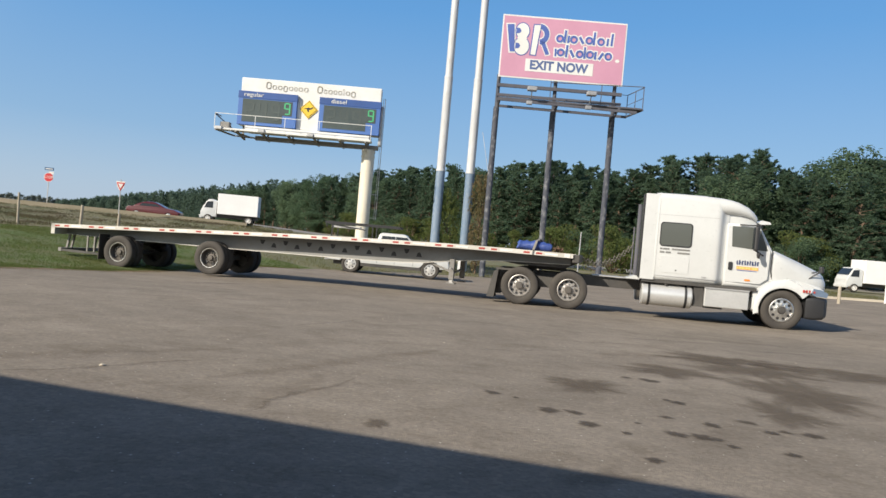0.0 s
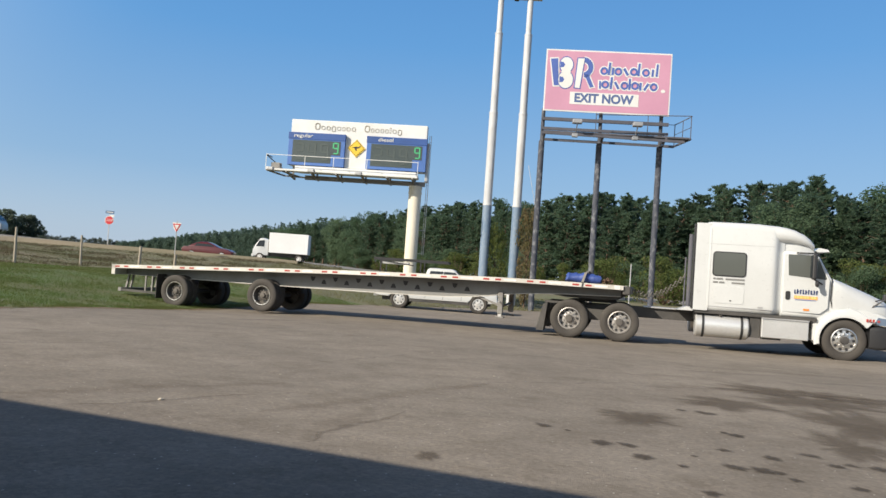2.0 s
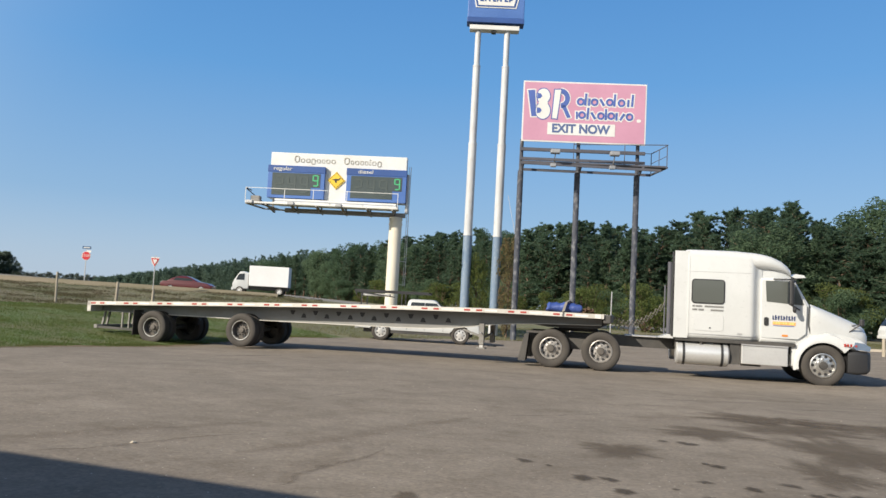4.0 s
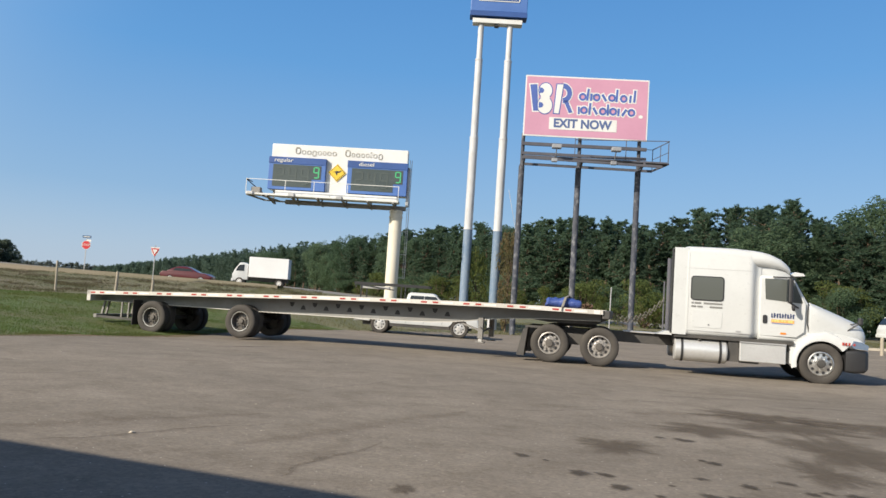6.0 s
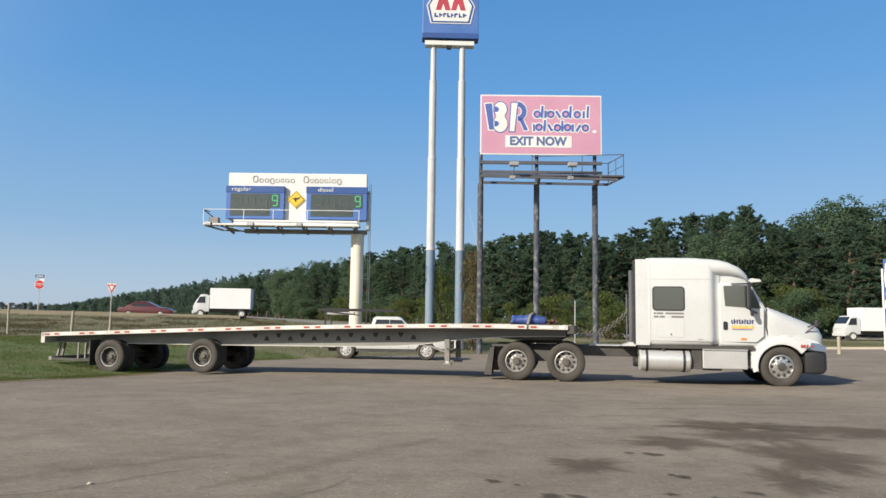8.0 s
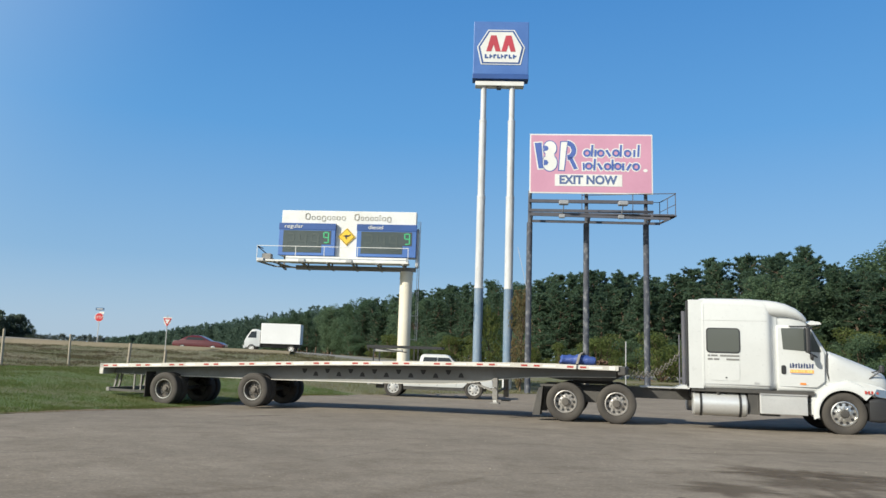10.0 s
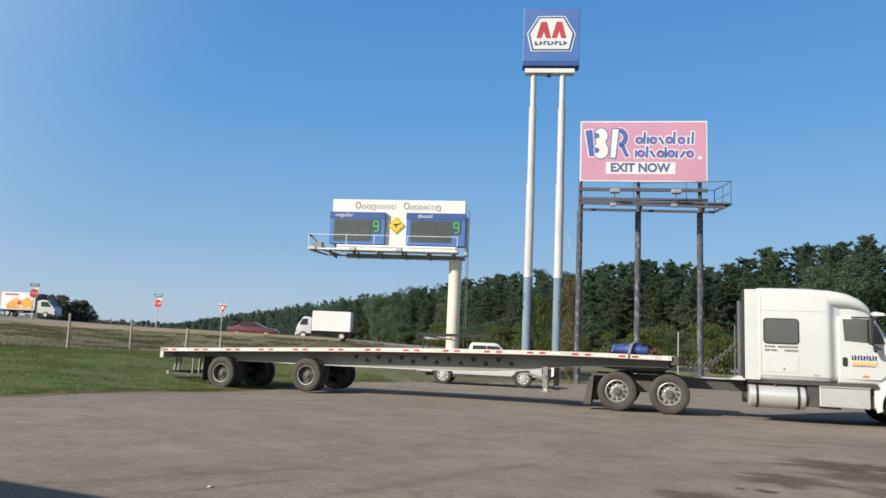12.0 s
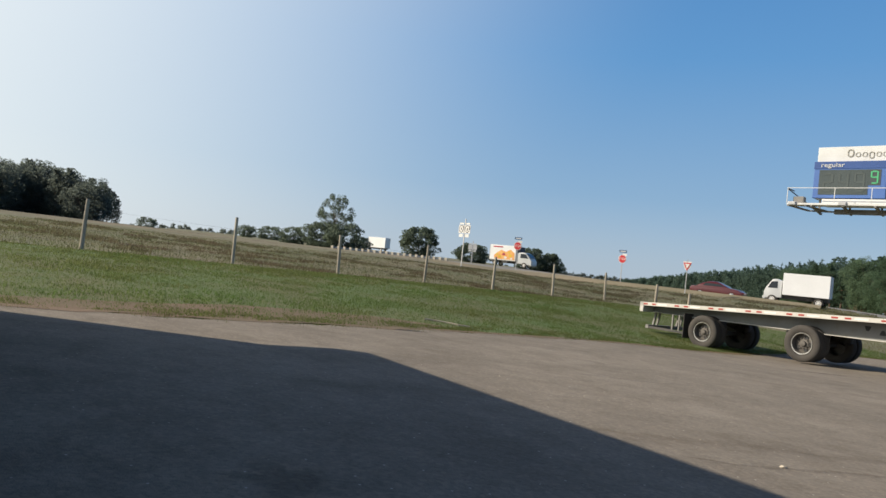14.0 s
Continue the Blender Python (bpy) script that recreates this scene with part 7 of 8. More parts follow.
PINES = [pine(11 + k, 17, s, PINE, "tall dark green pine at the forest edge", 86, lo) for k, (s, lo) in enumerate(((3.1, 0.1), (3.6, 0.16), (2.8, 0.08), (3.4, 0.24), (3.0, 0.12), (3.8, 0.2), (2.6, 0.2)))]
OAKS = [broadleaf(31 + k, 15, 5.0, LEAF, "forest_tree", "broad leafy tree at the forest edge", 16000, 0.03, 0.165, 1.1, "forest edge trees") for k in range(3)]
rnd = random.Random(8)
used = set()


def plant(src, x, y, h, base_h, width=1.0):
    k = h / base_h
    m = pose(x, y, ground_z(x, y) - 0.2, 0, 0, rnd.uniform(0, 360)) @ Matrix.Diagonal((k * width, k * width, k, 1))
    if src not in used:
        used.add(src)
        src.matrix_basis = m
        return src
    ob = copy_thing(src, Matrix.Identity(4))
    ob.matrix_basis = m
    return ob


b = -9.0
while b < 44:
    D = interp(b, EDGE_B, EDGE_D)
    for row in range(6):
        bb = b + rnd.uniform(-0.7, 0.7)
        d = interp(bb, EDGE_B, EDGE_D) + (-6, -1, 4, 9, 15, 24)[row] + rnd.uniform(-3, 3)
        x, y = d * math.sin(radians(bb)), d * math.cos(radians(bb))
        h = edge_height(bb) * (0.8, 0.92, 1.0, 1.03, 1.05, 0.9)[row] * rnd.uniform(0.91, 1.06) - ground_z(x, y)
        oak = rnd.random() < (0.24 if bb > 23 else 0.1) and row < 4
        plant(rnd.choice(OAKS if oak else PINES), x, y, h, 15 if oak else 17, rnd.uniform(1.1, 1.5) * (1.15, 1.0, 1.0, 1.0, 1.0, 1.7)[row])
    if -9 < b < 9:
        # low leafy undergrowth closes the gaps between the trunks
        d = D + rnd.uniform(5, 9)
        x, y = d * math.sin(radians(b)), d * math.cos(radians(b))
        plant(rnd.choice(PINES), x, y, edge_height(b) * rnd.uniform(0.45, 0.65) - ground_z(x, y), 17, rnd.uniform(1.7, 2.2))
    b += math.degrees(4.1 / D) * (1.0 if b > -2 else 0.85)


# the far woods, too distant to count
def far_woods(name, spans, label, count_scale=1.0, mat=HAZED_FAR, fat=1.0, leaves=240):
    rn = random.Random(77)
    verts, faces = [], []
    for b0, b1, d0, d1, e0, e1 in spans:
        steps = max(int(abs(b1 - b0) / 0.22 * count_scale), 3)
        for i in range(steps):
            u = (i + rn.random()) / steps
            b = b0 + (b1 - b0) * u
            d = (d0 + (d1 - d0) * u) * rn.uniform(0.97, 1.06)
            e = (e0 + (e1 - e0) * u)
            x, y = d * math.sin(radians(b)), d * math.cos(radians(b))
            top = 1.1 + d * math.tan(radians(e)) * rn.uniform(0.75, 1.06)
            g = ground_z(x, y) - 2
            w = d * 0.0045 * fat * rn.uniform(0.8, 1.5)
            for _ in range(leaves // 4):
                u2 = rn.random() ** 0.8
                a = rn.uniform(0, 6.28)
                rr = w * 1.5 * (1.04 - u2) ** 0.7 * rn.uniform(0.3, 1.1)
                p = Vector((x + rr * math.cos(a), y + rr * math.sin(a), g + (top - g) * u2))
                needle_tuft(verts, faces, rn, p, Vector((math.cos(a) * 0.5, math.sin(a) * 0.5, 0.4)), 4, d * 0.0032, d * 0.0007)
    me = bpy.data.meshes.new(name)
    me.from_pydata(verts, [], faces)
    me.materials.append(mat)
    return tagged(new(name, me), label, "trees", kind="stuff")


far_woods("far_woods", [(-20.5, -5.0, 700, 262, 0.5, 3.7), (-18.5, -5.2, 600, 275, 0.85, 3.6), (-9.5, 0.5, 355, 225, 2.3, 4.3)], "dark pine forest running into the distance", 2.6, PINE_MID, leaves=320)
# haze is put into the pale greens of the horizon and left wood
far_woods("horizon_trees", [(-75, -20, 900, 900, 0.72, 0.7), (-56, -43, 420, 380, 1.1, 1.05)], "low tree line along the horizon, greens paled for haze", 0.8)
LEFT_PINES = [pine(21 + k, 17, (2.9, 3.3, 2.5)[k], HAZED_FAR, "tall haze-paled pine in the wood across the road", 70, (0.2, 0.3, 0.12)[k]) for k in range(3)]
LEFT_OAKS = [broadleaf(36 + k, 15, 5.0, HAZED_FAR, "forest_tree", "broad haze-paled tree in the wood across the road", 5600, 0.03, 0.25, 1.15, "forest edge trees") for k in range(2)]
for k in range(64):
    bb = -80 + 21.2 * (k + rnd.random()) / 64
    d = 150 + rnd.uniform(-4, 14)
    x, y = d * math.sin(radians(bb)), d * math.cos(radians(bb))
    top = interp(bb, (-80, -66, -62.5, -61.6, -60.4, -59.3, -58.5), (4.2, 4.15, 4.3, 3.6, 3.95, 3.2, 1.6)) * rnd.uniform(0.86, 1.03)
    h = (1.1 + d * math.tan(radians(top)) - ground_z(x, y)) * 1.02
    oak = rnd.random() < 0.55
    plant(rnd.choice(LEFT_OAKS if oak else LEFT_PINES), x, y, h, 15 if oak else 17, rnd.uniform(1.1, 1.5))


def single(src_fn, b, D, top_e, base_h, *args, width=1.0, **kw):
    t = src_fn(*args, **kw)
    x, y = D * math.sin(radians(b)), D * math.cos(radians(b))
    g = ground_z(x, y)
    h = 1.1 + D * math.tan(radians(top_e)) - g + 0.2
    sink = 0.2 + (0.14 * h if base_h < 10 else 0)
    k = (h + sink - 0.2) / base_h
    t.matrix_basis = pose(x, y, g - sink, 0, 0, 40) @ Matrix.Diagonal((k * width, k * width, k, 1))
    return t


single(broadleaf, -43.45, 118, 4.85, 12, 61, 12, 3.9, ROADSIDE_LEAF, "roadside_tree", "sparse open-crowned tree beside the road", 5200, 0.22, 0.17, 0.72)
single(broadleaf, -44.4, 117, 2.5, 6, 62, 6, 4.6, ROADSIDE_LEAF, "roadside_tree", "low dark bushy tree beside the road", 6500, 0.0, 0.22, 1.05)
single(broadleaf, -46.6, 120, 1.9, 6, 63, 6, 4.2, ROADSIDE_LEAF, "roadside_tree", "low rounded bushy tree", 5200, 0.0, 0.22, 1.05)
single(broadleaf, -42.7, 114, 2.6, 6, 64, 6, 4.4, ROADSIDE_LEAF, "roadside_tree", "low roadside bush in leaf", 6200, 0.0, 0.22, 1.05)
single(broadleaf, -41.3, 116, 1.75, 5, 71, 5, 3.4, ROADSIDE_LEAF, "roadside_tree", "small roadside bush in leaf", 3600, 0.0, 0.2, 1.05)
single(broadleaf, -36.7, 135, 2.95, 8, 65, 8, 4.7, ROADSIDE_LEAF, "roadside_tree", "rounded dark tree beyond the road", 11000, 0.0, 0.22, 1.15)
single(broadleaf, -32.4, 130, 2.1, 6, 66, 6, 4.8, ROADSIDE_LEAF, "roadside_tree", "rounded dark tree behind the signs", 9000, 0.0, 0.22, 1.15)
single(broadleaf, -27.75, 134, 2.2, 6, 67, 6, 3.9, ROADSIDE_LEAF, "roadside_tree", "dark rounded tree beyond the road signs", 9000, 0.0, 0.2, 1.1)
single(broadleaf, -26.2, 136, 1.95, 6, 73, 6, 2.9, ROADSIDE_LEAF, "roadside_tree", "dark upright tree beyond the road signs", 8000, 0.0, 0.2, 1.1)
single(broadleaf, -25.5, 140, 1.3, 6, 74, 6, 3.4, ROADSIDE_LEAF, "roadside_tree", "low dark bush beyond the road signs", 4000, 0.0, 0.2, 1.1)
single(broadleaf, -57.0, 160, 1.35, 6, 69, 6, 4.6, ROADSIDE_LEAF, "roadside_tree", "small round distant tree", 4200, 0.0, 0.24, 1.15)
single(broadleaf, -49.9, 170, 1.65, 6, 70, 6, 4.0, ROADSIDE_LEAF, "roadside_tree", "small round distant tree", 4200, 0.0, 0.24, 1.15)
single(broadleaf, -48.1, 172, 1.75, 6, 72, 6, 5.2, ROADSIDE_LEAF, "roadside_tree", "small broad distant tree", 4800, 0.0, 0.24, 1.15)

# shrubs along the foot of the wood, and a vine-grown tree by the sign poles
SHRUBS = [shrub(81 + k, 3.0, 2.4, m, lab, 5000, 0.075) for k, (m, lab) in enumerate(((BRIGHT_LEAF, "sunlit green shrub at the foot of the wood"), (LEAF, "dense green shrub at the foot of the wood"), (BRIGHT_LEAF, "light green tangled bush")))]
for k in range(46):
    bb = rnd.uniform(-3, 37)
    d = interp(bb, EDGE_B, EDGE_D) - rnd.uniform(7, 22)
    plant(rnd.choice(SHRUBS), d * math.sin(radians(bb)), d * math.cos(radians(bb)), rnd.uniform(2.2, 6.5), 3.0, rnd.uniform(0.8, 1.1))
v = broadleaf(91, 5.6, 1.3, VINE, "vine_grown_tree", "small tree overgrown with browning vine", 2200, 0.0, 0.12, 1.0)
v.matrix_basis = on_ground(8.97, 48.2) @ Matrix.Diagonal((0.6, 0.6, 1.2, 1))
v = broadleaf(92, 5.0, 1.6, POLE_SHRUB, "small_tree", "small yellow-green tree behind the sign poles", 3000, 0.0, 0.14, 1.1)
v.matrix_basis = on_ground(7.0, 49.6) @ Matrix.Diagonal((0.56, 0.56, 1.06, 1))
for k, (x, y, h) in enumerate(((31, 66, 5.5), (36, 68, 6.5), (27, 70, 5.0), (22, 74, 4.5), (13, 80, 4.5))):
    plant(SHRUBS[k % 3], x, y, h, 3.0, 1.0)


# ---- lawn, grass and bare earth ----
LAWN_POLY = [(-11.9, 2), (-11.2, 4.9), (-10.3, 6.7), (-10.0, 8.1), (-9.6, 9.7), (-9.1, 12.4), (-8.15, 15.8), (-7.3, 18.5), (-6.5, 20.3), (-4.8, 27), (-3.7, 31.4), (-1.2, 35.3), (-4, 36.5), (-9, 36), (-13.6, 35.5),
             (-15.5, 30.5), (-16.9, 24.5), (-18.3, 19.3), (-19.2, 14.0), (-19.8, 10.7), (-21.4, 2), (-21, -6), (-13, -6)]


def inside(poly, x, y):
    hit = False
    for (ax, ay), (bx, by) in zip(poly, poly[1:] + poly[:1]):
        if (ay > y) != (by > y) and x < (bx - ax) * (y - ay) / (by - ay) + ax:
            hit = not hit
    return hit


def flat_patch(name, poly, mat, label, category, lift, step=0.7):
    """A draped sheet over a polygon, cut in small cells."""
    xs = [p[0] for p in poly]
    ys = [p[1] for p in poly]
    bm = bm_new()
    f = bm.faces.new([bm.verts.new((x, y, 0)) for x, y in poly])
    for axis, lo, hi in ((Vector((1, 0, 0)), min(xs), max(xs)), (Vector((0, 1, 0)), min(ys), max(ys))):
        u = lo + step
        while u < hi:
            bmesh.ops.bisect_plane(bm, geom=bm.verts[:] + bm.edges[:] + bm.faces[:], plane_co=axis * u, plane_no=axis)
            u += step
    for v in bm.verts:
        v.co.z = ground_z(v.co.x, v.co.y) + lift
    ob = part(name, bm, mat, None, "", True)
    for p in ob.data.polygons:
        if p.normal.z < 0:
            ob.data.flip_normals()
            break
    return tagged(ob, label, category, kind="structure")


flat_patch("lawn", [(x + (0.45 if i < 12 else 0), y) for i, (x, y) in enumerate(LAWN_POLY)], LAWN, "mown green grass verge between lot and fence", "lawn", -0.015)


def blades(name, n, where, mat, label, hmin, hmax, seed, width=0.012):
    rn = random.Random(seed)
    verts, faces = [], []
    while len(faces) < n:
        p = where(rn)
        if p is None:
            continue
        x, y = p
        g = ground_z(x, y) - 0.02
        h = rn.uniform(hmin, hmax)
        a = rn.uniform(0, 6.28)
        k = len(verts)
        w = width * rn.uniform(0.7, 1.6)
        lx, ly = rn.uniform(-0.5, 0.5) * h, rn.uniform(-0.5, 0.5) * h
        verts += [(x - w * math.cos(a), y - w * math.sin(a), g), (x + w * math.cos(a), y + w * math.sin(a), g), (x + lx, y + ly, g + h)]
        faces.append((k, k + 1, k + 2))
    me = bpy.data.meshes.new(name)
    me.from_pydata(verts, [], faces)
    me.materials.append(mat)
    return tagged(new(name, me), label, "grass", kind="stuff")


def lawn_spot(rn):
    y = rn.uniform(-2, 36)
    x = rn.uniform(lot_left(y) - 14, lot_left(y))
    return (x, y) if inside(LAWN_POLY, x, y) else None


def field_spot(rn):
    b, d = radians(rn.uniform(-72, -4)), 20 + 45 * rn.random() ** 0.8
    x, y = d * math.sin(b), d * math.cos(b)
    if y > 44 and x > -14:
        return (x, y)
    if lot_left(min(y, 40)) - x > 35.5:
        return None
    return (x, y) if x < fence_x(min(y, 44)) + 0.3 else None


def back_spot(rn):
    x = rn.uniform(-9, 45)
    y = rn.uniform(34, 62)
    return (x, y) if not inside(LOT, x, y) and y > 36 else None


blades("grass", 150000, lawn_spot, BLADE, "short green grass blades of the verge", 0.02, 0.05, 5, 0.006)


def tuft_spot(rn):
    p = lawn_spot(rn)
    if p is None or noise.noise(Vector((p[0] * 0.55, p[1] * 0.4, 21))) + 0.7 * noise.noise(Vector((p[0] * 1.7, p[1] * 1.7, 2))) < 0.1:
        return None
    return p


def dry_spot(rn):
    p = lawn_spot(rn)
    if p is None:
        return None
    near_fence = smooth01((fence_x(p[1]) + 6.5 - p[0]) / 6.0)
    k = noise.noise(Vector((p[0] * 0.5, p[1] * 0.28, 31))) + 0.6 * noise.noise(Vector((p[0] * 1.3, p[1] * 0.9, 6)))
    return p if k + 0.75 * near_fence > 0.48 else None


blades("grass_tufts", 45000, tuft_spot, BLADE, "taller tufts of green grass in the verge", 0.035, 0.08, 15, 0.006)
blades("dry_tufts", 40000, dry_spot, DRY_BLADE, "yellowing dry patches in the verge", 0.03, 0.065, 16, 0.006)
blades("dry_grass", 80000, field_spot, STRAW, "dry brown grass of the field", 0.04, 0.1, 6, 0.008)


def weed_spot(rn):
    p = field_spot(rn)
    if p is None or noise.noise(Vector((p[0] * 0.3, p[1] * 0.3, 11))) + 0.5 * noise.noise(Vector((p[0] * 0.9, p[1] * 0.9, 4))) < 0.12:
        return None
    return p


blades("brown_weeds", 42000, weed_spot, WEED, "patches of dark brown weeds in the field", 0.06, 0.14, 12, 0.012)
blades("rough_grass", 60000, back_spot, LATE_GRASS, "rough green and straw grass behind the lot", 0.05, 0.13, 7, 0.008)
flat_patch("bare_earth", [(-12.0, 4.6), (-11.6, 6.2), (-11.35, 7.6), (-11.4, 9.0), (-11.0, 10.6), (-10.3, 12.2), (-9.4, 12.9), (-9.2, 12.0), (-9.5, 10), (-9.9, 8.2), (-10.2, 6.6), (-11.1, 4.8)], DIRT,
           "bare reddish earth worn along the lot's edge", "dirt", -0.006, 0.6)
rim_ys = [2.5 + 0.45 * k for k in range(70)]
rim = [(lot_left(y) - 0.1 - 0.22 * abs(noise.noise(Vector((y * 0.6, 1.3, 0)))) - 0.15 * noise.noise(Vector((y * 2.1, 5, 0))), y) for y in rim_ys]
rim += [(lot_left(y) + 0.1 + 0.3 * noise.noise(Vector((y * 0.8, 7.3, 0))) + 0.15 * noise.noise(Vector((y * 2.6, 9, 0))), y) for y in reversed(rim_ys)]
flat_patch("edge_dirt", rim, DIRT, "washed-out sandy dirt along the broken asphalt edge", "dirt", 0.005, 0.6)


def rim_spot(rn):
    y = rn.uniform(2.5, 34)
    x = lot_left(y) + rn.gauss(-0.42, 0.3)
    return (x, y) if noise.noise(Vector((x * 1.3, y * 1.3, 8))) > -0.1 else None


blades("edge_grass", 34000, rim_spot, DRY_BLADE, "ragged yellowing grass creeping over the asphalt edge", 0.02, 0.055, 9, 0.006)
st = thing("fallen_branch", pose(0, 0, 0), "pale fallen branch lying at the grass edge", "branch")
bm = bm_new()
pts = [(-10.0, 13.05), (-9.86, 13.2), (-9.6, 13.35), (-9.35, 13.4), (-9.15, 13.55)]
for (x0, y0), (x1, y1) in zip(pts, pts[1:]):
    rod(bm, (x0, y0, ground_z(x0, y0) + 0.03), (x1, y1, ground_z(x1, y1) + 0.03), 0.018, 0.014, 7)
part("limb", bm, WOOD_POST, st)


# ---- stains and litter on the asphalt ----
def stain(x, y, a, b_, turn, mat, lift, seed, label):
    rn = random.Random(seed)
    k = 48
    ph = rn.uniform(0, 50)
    c, s = math.cos(radians(turn)), math.sin(radians(turn))
    verts, core = [], []
    for f, w in ((1.45, 0.0), (1.0, 0.38), (0.55, 0.7)):
        for i in range(k):
            t = 2 * math.pi * i / k
            r = f * (1 + 0.5 * noise.noise(Vector((math.cos(t) * 1.6 + ph, math.sin(t) * 1.6, ph))) + (0.2 + 0.25 * (a > 0.25)) * noise.noise(Vector((math.cos(t) * 4 + ph, math.sin(t) * 4, ph))))
            px, py = a * r * math.cos(t), b_ * r * math.sin(t)
            X, Y = x + px * c - py * s, y + px * s + py * c
            verts.append((X, Y, ground_z(X, Y) + lift))
            core.append(w)
    verts.append((x, y, ground_z(x, y) + lift))
    core.append(0.8)
    faces = [(q * k + i, q * k + (i + 1) % k, (q + 1) * k + (i + 1) % k, (q + 1) * k + i) for q in (0, 1) for i in range(k)]
    faces += [(2 * k + i, 2 * k + (i + 1) % k, 3 * k) for i in range(k)]
    me = bpy.data.meshes.new("oil_stain")
    me.from_pydata(verts, [], faces)
    at = me.attributes.new("core", "FLOAT", "POINT")
    at.data.foreach_set("value", core)
    me.materials.append(mat)
    return tagged(new("oil_stain", me), label, "stain", "stains on the lot")


SPOTS = [(1.35, 6.07, .09), (1.7, 5.48, .1), (1.88, 5.45, .08), (1.87, 5.07, .085), (3.35, 7.32, .1), (3.11, 7.41, .07), (3.09, 6.14, .075), (3.02, 6.24, .045), (2.65, 5.48, .065), (2.07, 4.86, .045), (2.47, 4.91, .1), (2.64, 4.87, .09),
         (2.74, 4.83, .055), (2.94, 5.3, .08), (3.35, 5.47, .09), (3.36, 5.14, .06), (3.51, 5.19, .055), (2.75, 4.64, .055), (1.98, 4.2, .065), (3.69, 5.12, .09), (3.11, 4.5, .06), (1.52, 5.9, .03), (2.3, 5.2, .03)]
for i, (x, y, r) in enumerate(SPOTS):
    stain(x, y, r * 0.78, r * 0.9, 18 + 40 * math.sin(i * 3.3), OIL, 0.006, 100 + i, "small dark oil drip spot on the asphalt")
stain(-3.52, 2.95, 0.3, 0.17, 20, SEAM, 0.006, 140, "dark oil patch in the shade")
stain(1.48, 3.78, 0.24, 0.12, 20, SEAM, 0.006, 141, "dark oil patch in the shade")
stain(0.31, 4.72, 0.07, 0.1, 0, DAMP, 0.006, 142, "small scuffed patch on the asphalt")
for i, (x, y, a, b_, tn) in enumerate(((2.4, 6.75, 0.36, 0.34, -9), (5.58, 9.6, 0.75, 0.5, -12), (3.97, 8.12, 0.42, 0.42, -10), (4.89, 7.07, 0.55, 1.05, -10), (3.98, 5.88, 0.3, 0.42, -9), (5.43, 8.71, 0.7, 0.5, -11), (6.9, 9.0, 0.9, 0.6, -15))):
    stain(x, y, a, b_, tn, DAMP, 0.005 + 0.0004 * i, 150 + i, "broad dark damp-looking stain on the asphalt")


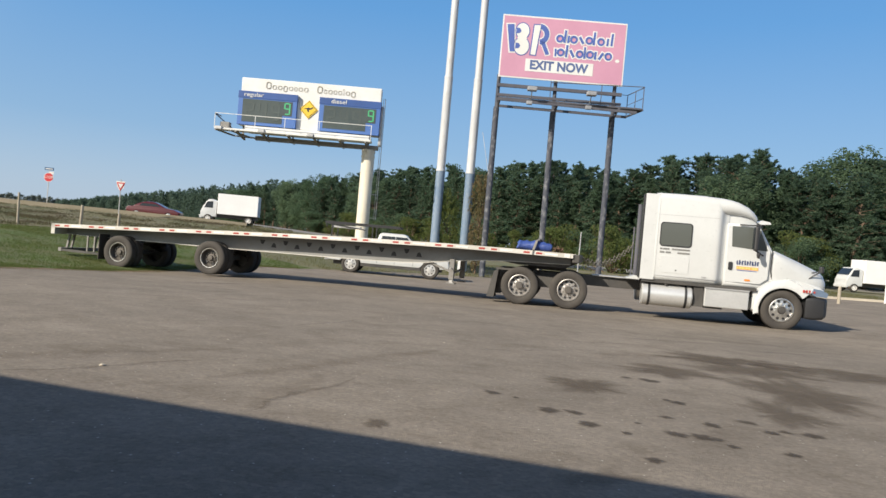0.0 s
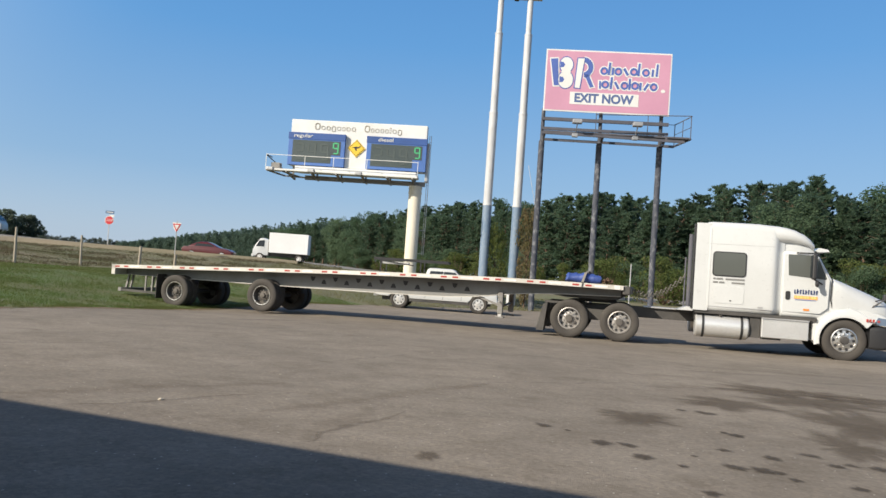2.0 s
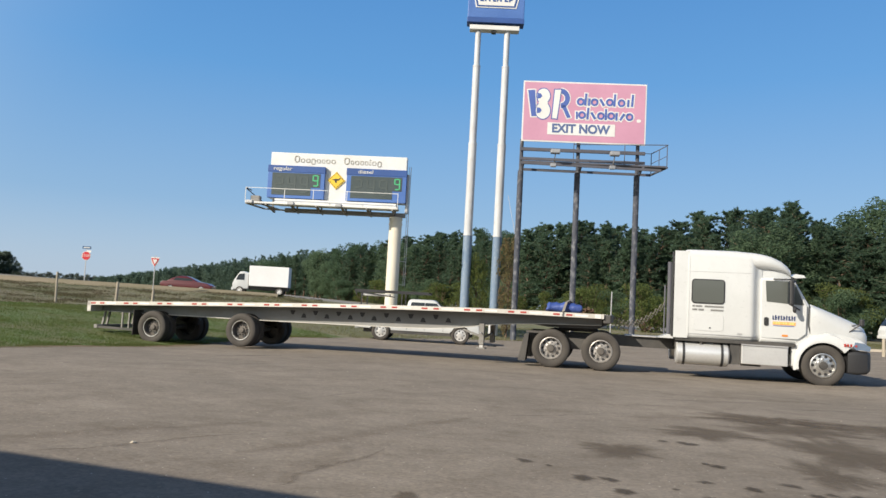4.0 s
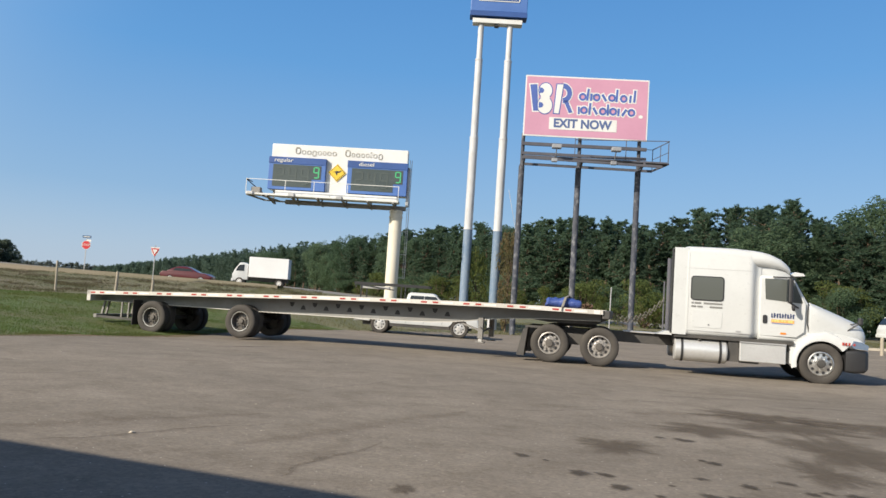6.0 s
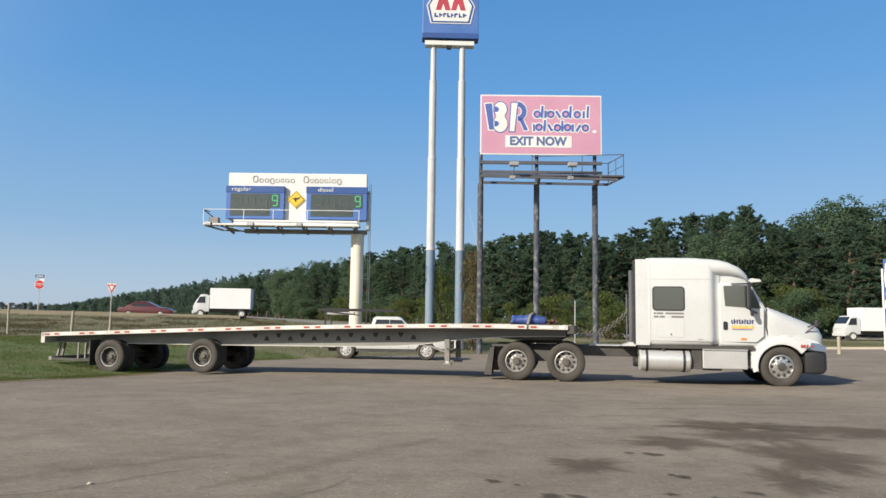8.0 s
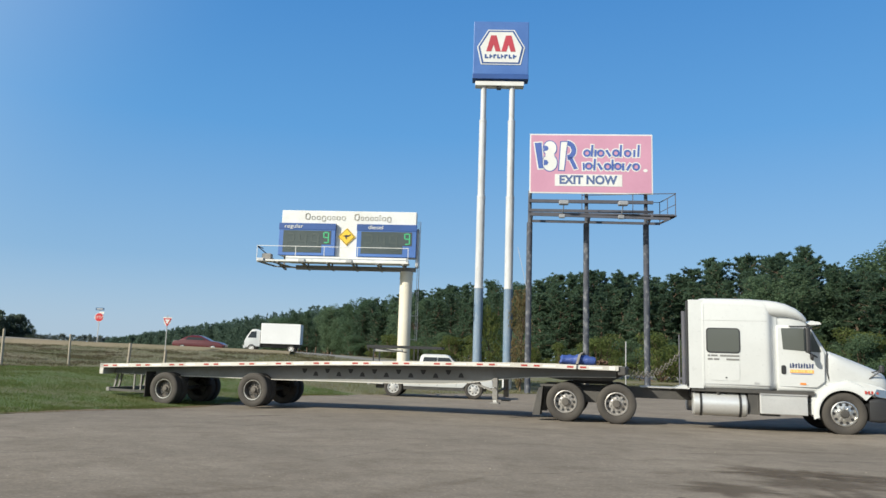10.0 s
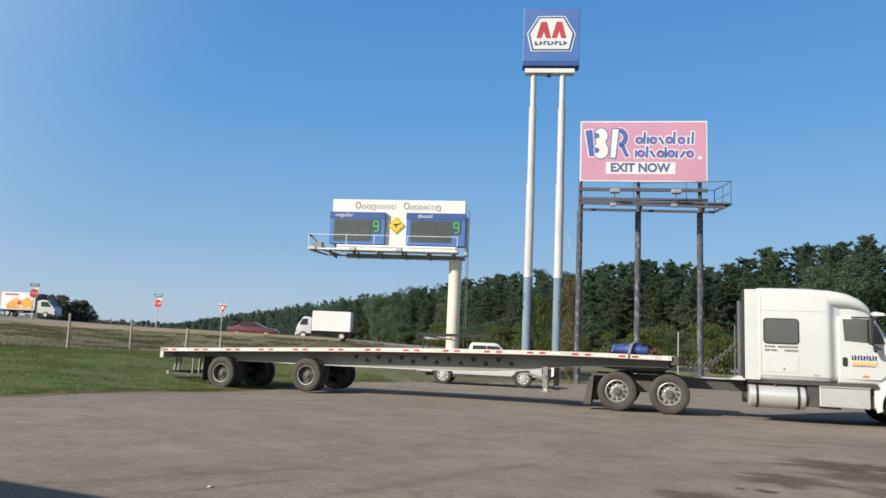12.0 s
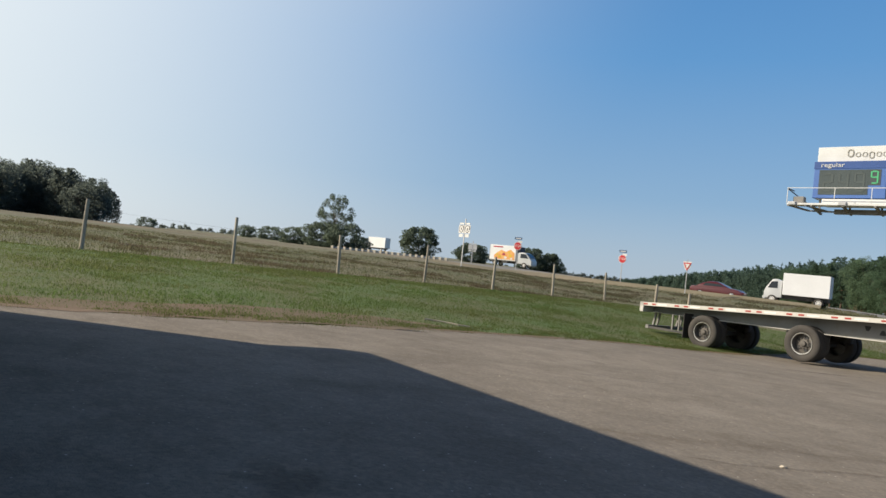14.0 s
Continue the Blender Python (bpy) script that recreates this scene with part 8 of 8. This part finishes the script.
def crack(ends, width, seed, label, mat):
    """A wandering hairline or tar seam between two ends, uneven in width."""
    rn = random.Random(seed)
    (x0, y0), (x1, y1) = ends
    d = Vector((x1 - x0, y1 - y0))
    n = max(int(d.length / 0.06), 8)
    side = Vector((-d.y, d.x)).normalized()
    verts, core = [], []
    for k in range(n + 1):
        u = k / n
        off = 0.16 * noise.noise(Vector((u * d.length * 1.1, seed, 0))) + 0.05 * noise.noise(Vector((u * d.length * 5, seed, 3)))
        p = Vector((x0, y0)) + d * u + side * off
        w = width * (0.35 + 0.65 * math.sin(math.pi * min(max(u, 0.03), 0.97))) * rn.uniform(0.6, 1.3)
        for q, c in ((-1.6, 0.0), (0, 0.8), (1.6, 0.0)):
            v = p + side * w * q
            verts.append((v.x, v.y, ground_z(v.x, v.y) + 0.006))
            core.append(c)
    faces = []
    for k in range(n):
        for q in (0, 1):
            a = 3 * k + q
            faces.append((a, a + 3, a + 4, a + 1))
    me = bpy.data.meshes.new("asphalt_crack")
    me.from_pydata(verts, [], faces)
    me.attributes.new("core", "FLOAT", "POINT").data.foreach_set("value", core)
    me.materials.append(mat)
    return tagged(new("asphalt_crack", me), label, "crack", "cracks in the lot")


for i, (a, b_, w) in enumerate((((-2.4, 5.7), (-0.9, 6.85), 0.035), ((-0.5, 4.9), (0.15, 6.3), 0.03), ((-2.86, 14.43), (-1.79, 15.64), 0.04), ((4.8, 11.9), (7.0, 12.05), 0.04), ((4.5, 13.2), (6.2, 13.5), 0.035), ((6.4, 11.2), (8.9, 11.4), 0.03),
                                ((1.2, 8.6), (3.4, 9.6), 0.025), ((-5.2, 9.0), (-3.4, 10.6), 0.025), ((8.2, 12.6), (10.2, 12.9), 0.035), ((3.4, 10.6), (4.6, 10.9), 0.03), ((-0.9, 9.6), (0.4, 11.4), 0.022))):
    crack((a, b_), w, 31 + i, "faint wandering crack in the worn asphalt", SEAM)
for i, (a, b_, w) in enumerate((((-3.2, 5.9), (-1.0, 7.5), 0.16), ((-1.0, 5.85), (1.2, 8.5), 0.2), ((-0.5, 4.95), (-0.1, 6.4), 0.16), ((3.2, 9.3), (6.4, 9.9), 0.22), ((5.4, 12.9), (8.4, 12.5), 0.3))):
    crack((a, b_), w, 61 + i, "faint trodden dark smear across the asphalt", SMEAR)
crack(((-3.6, 17.3), (-2.2, 18.5)), 0.07, 77, "narrow dark crack in the worn asphalt", OIL)
stain(-8.9, 11.0, 0.4, 0.12, 60, OIL, 0.006, 163, "dark tar patch near the lot's edge")
rn = random.Random(3)
for i in range(34):
    x, y = rn.uniform(-7, 9), rn.uniform(4.6, 16)
    if i == 0:
        x, y = -1.85, 6.15
    r = rn.uniform(0.006, 0.014) if i else 0.026
    s = thing("pebble", pose(x, y, ground_z(x, y)), "small pale stone or scrap lying on the asphalt", "stone", "stones on the lot")
    bm = bm_new()
    bmesh.ops.create_icosphere(bm, subdivisions=1, radius=r)
    for v in bm.verts:
        v.co.z = max(v.co.z * 0.6, -0.002) + r * 0.1
        v.co += Vector((rn.uniform(-1, 1), rn.uniform(-1, 1), 0)) * r * 0.25
    part("stone", bm, CONCRETE, s)
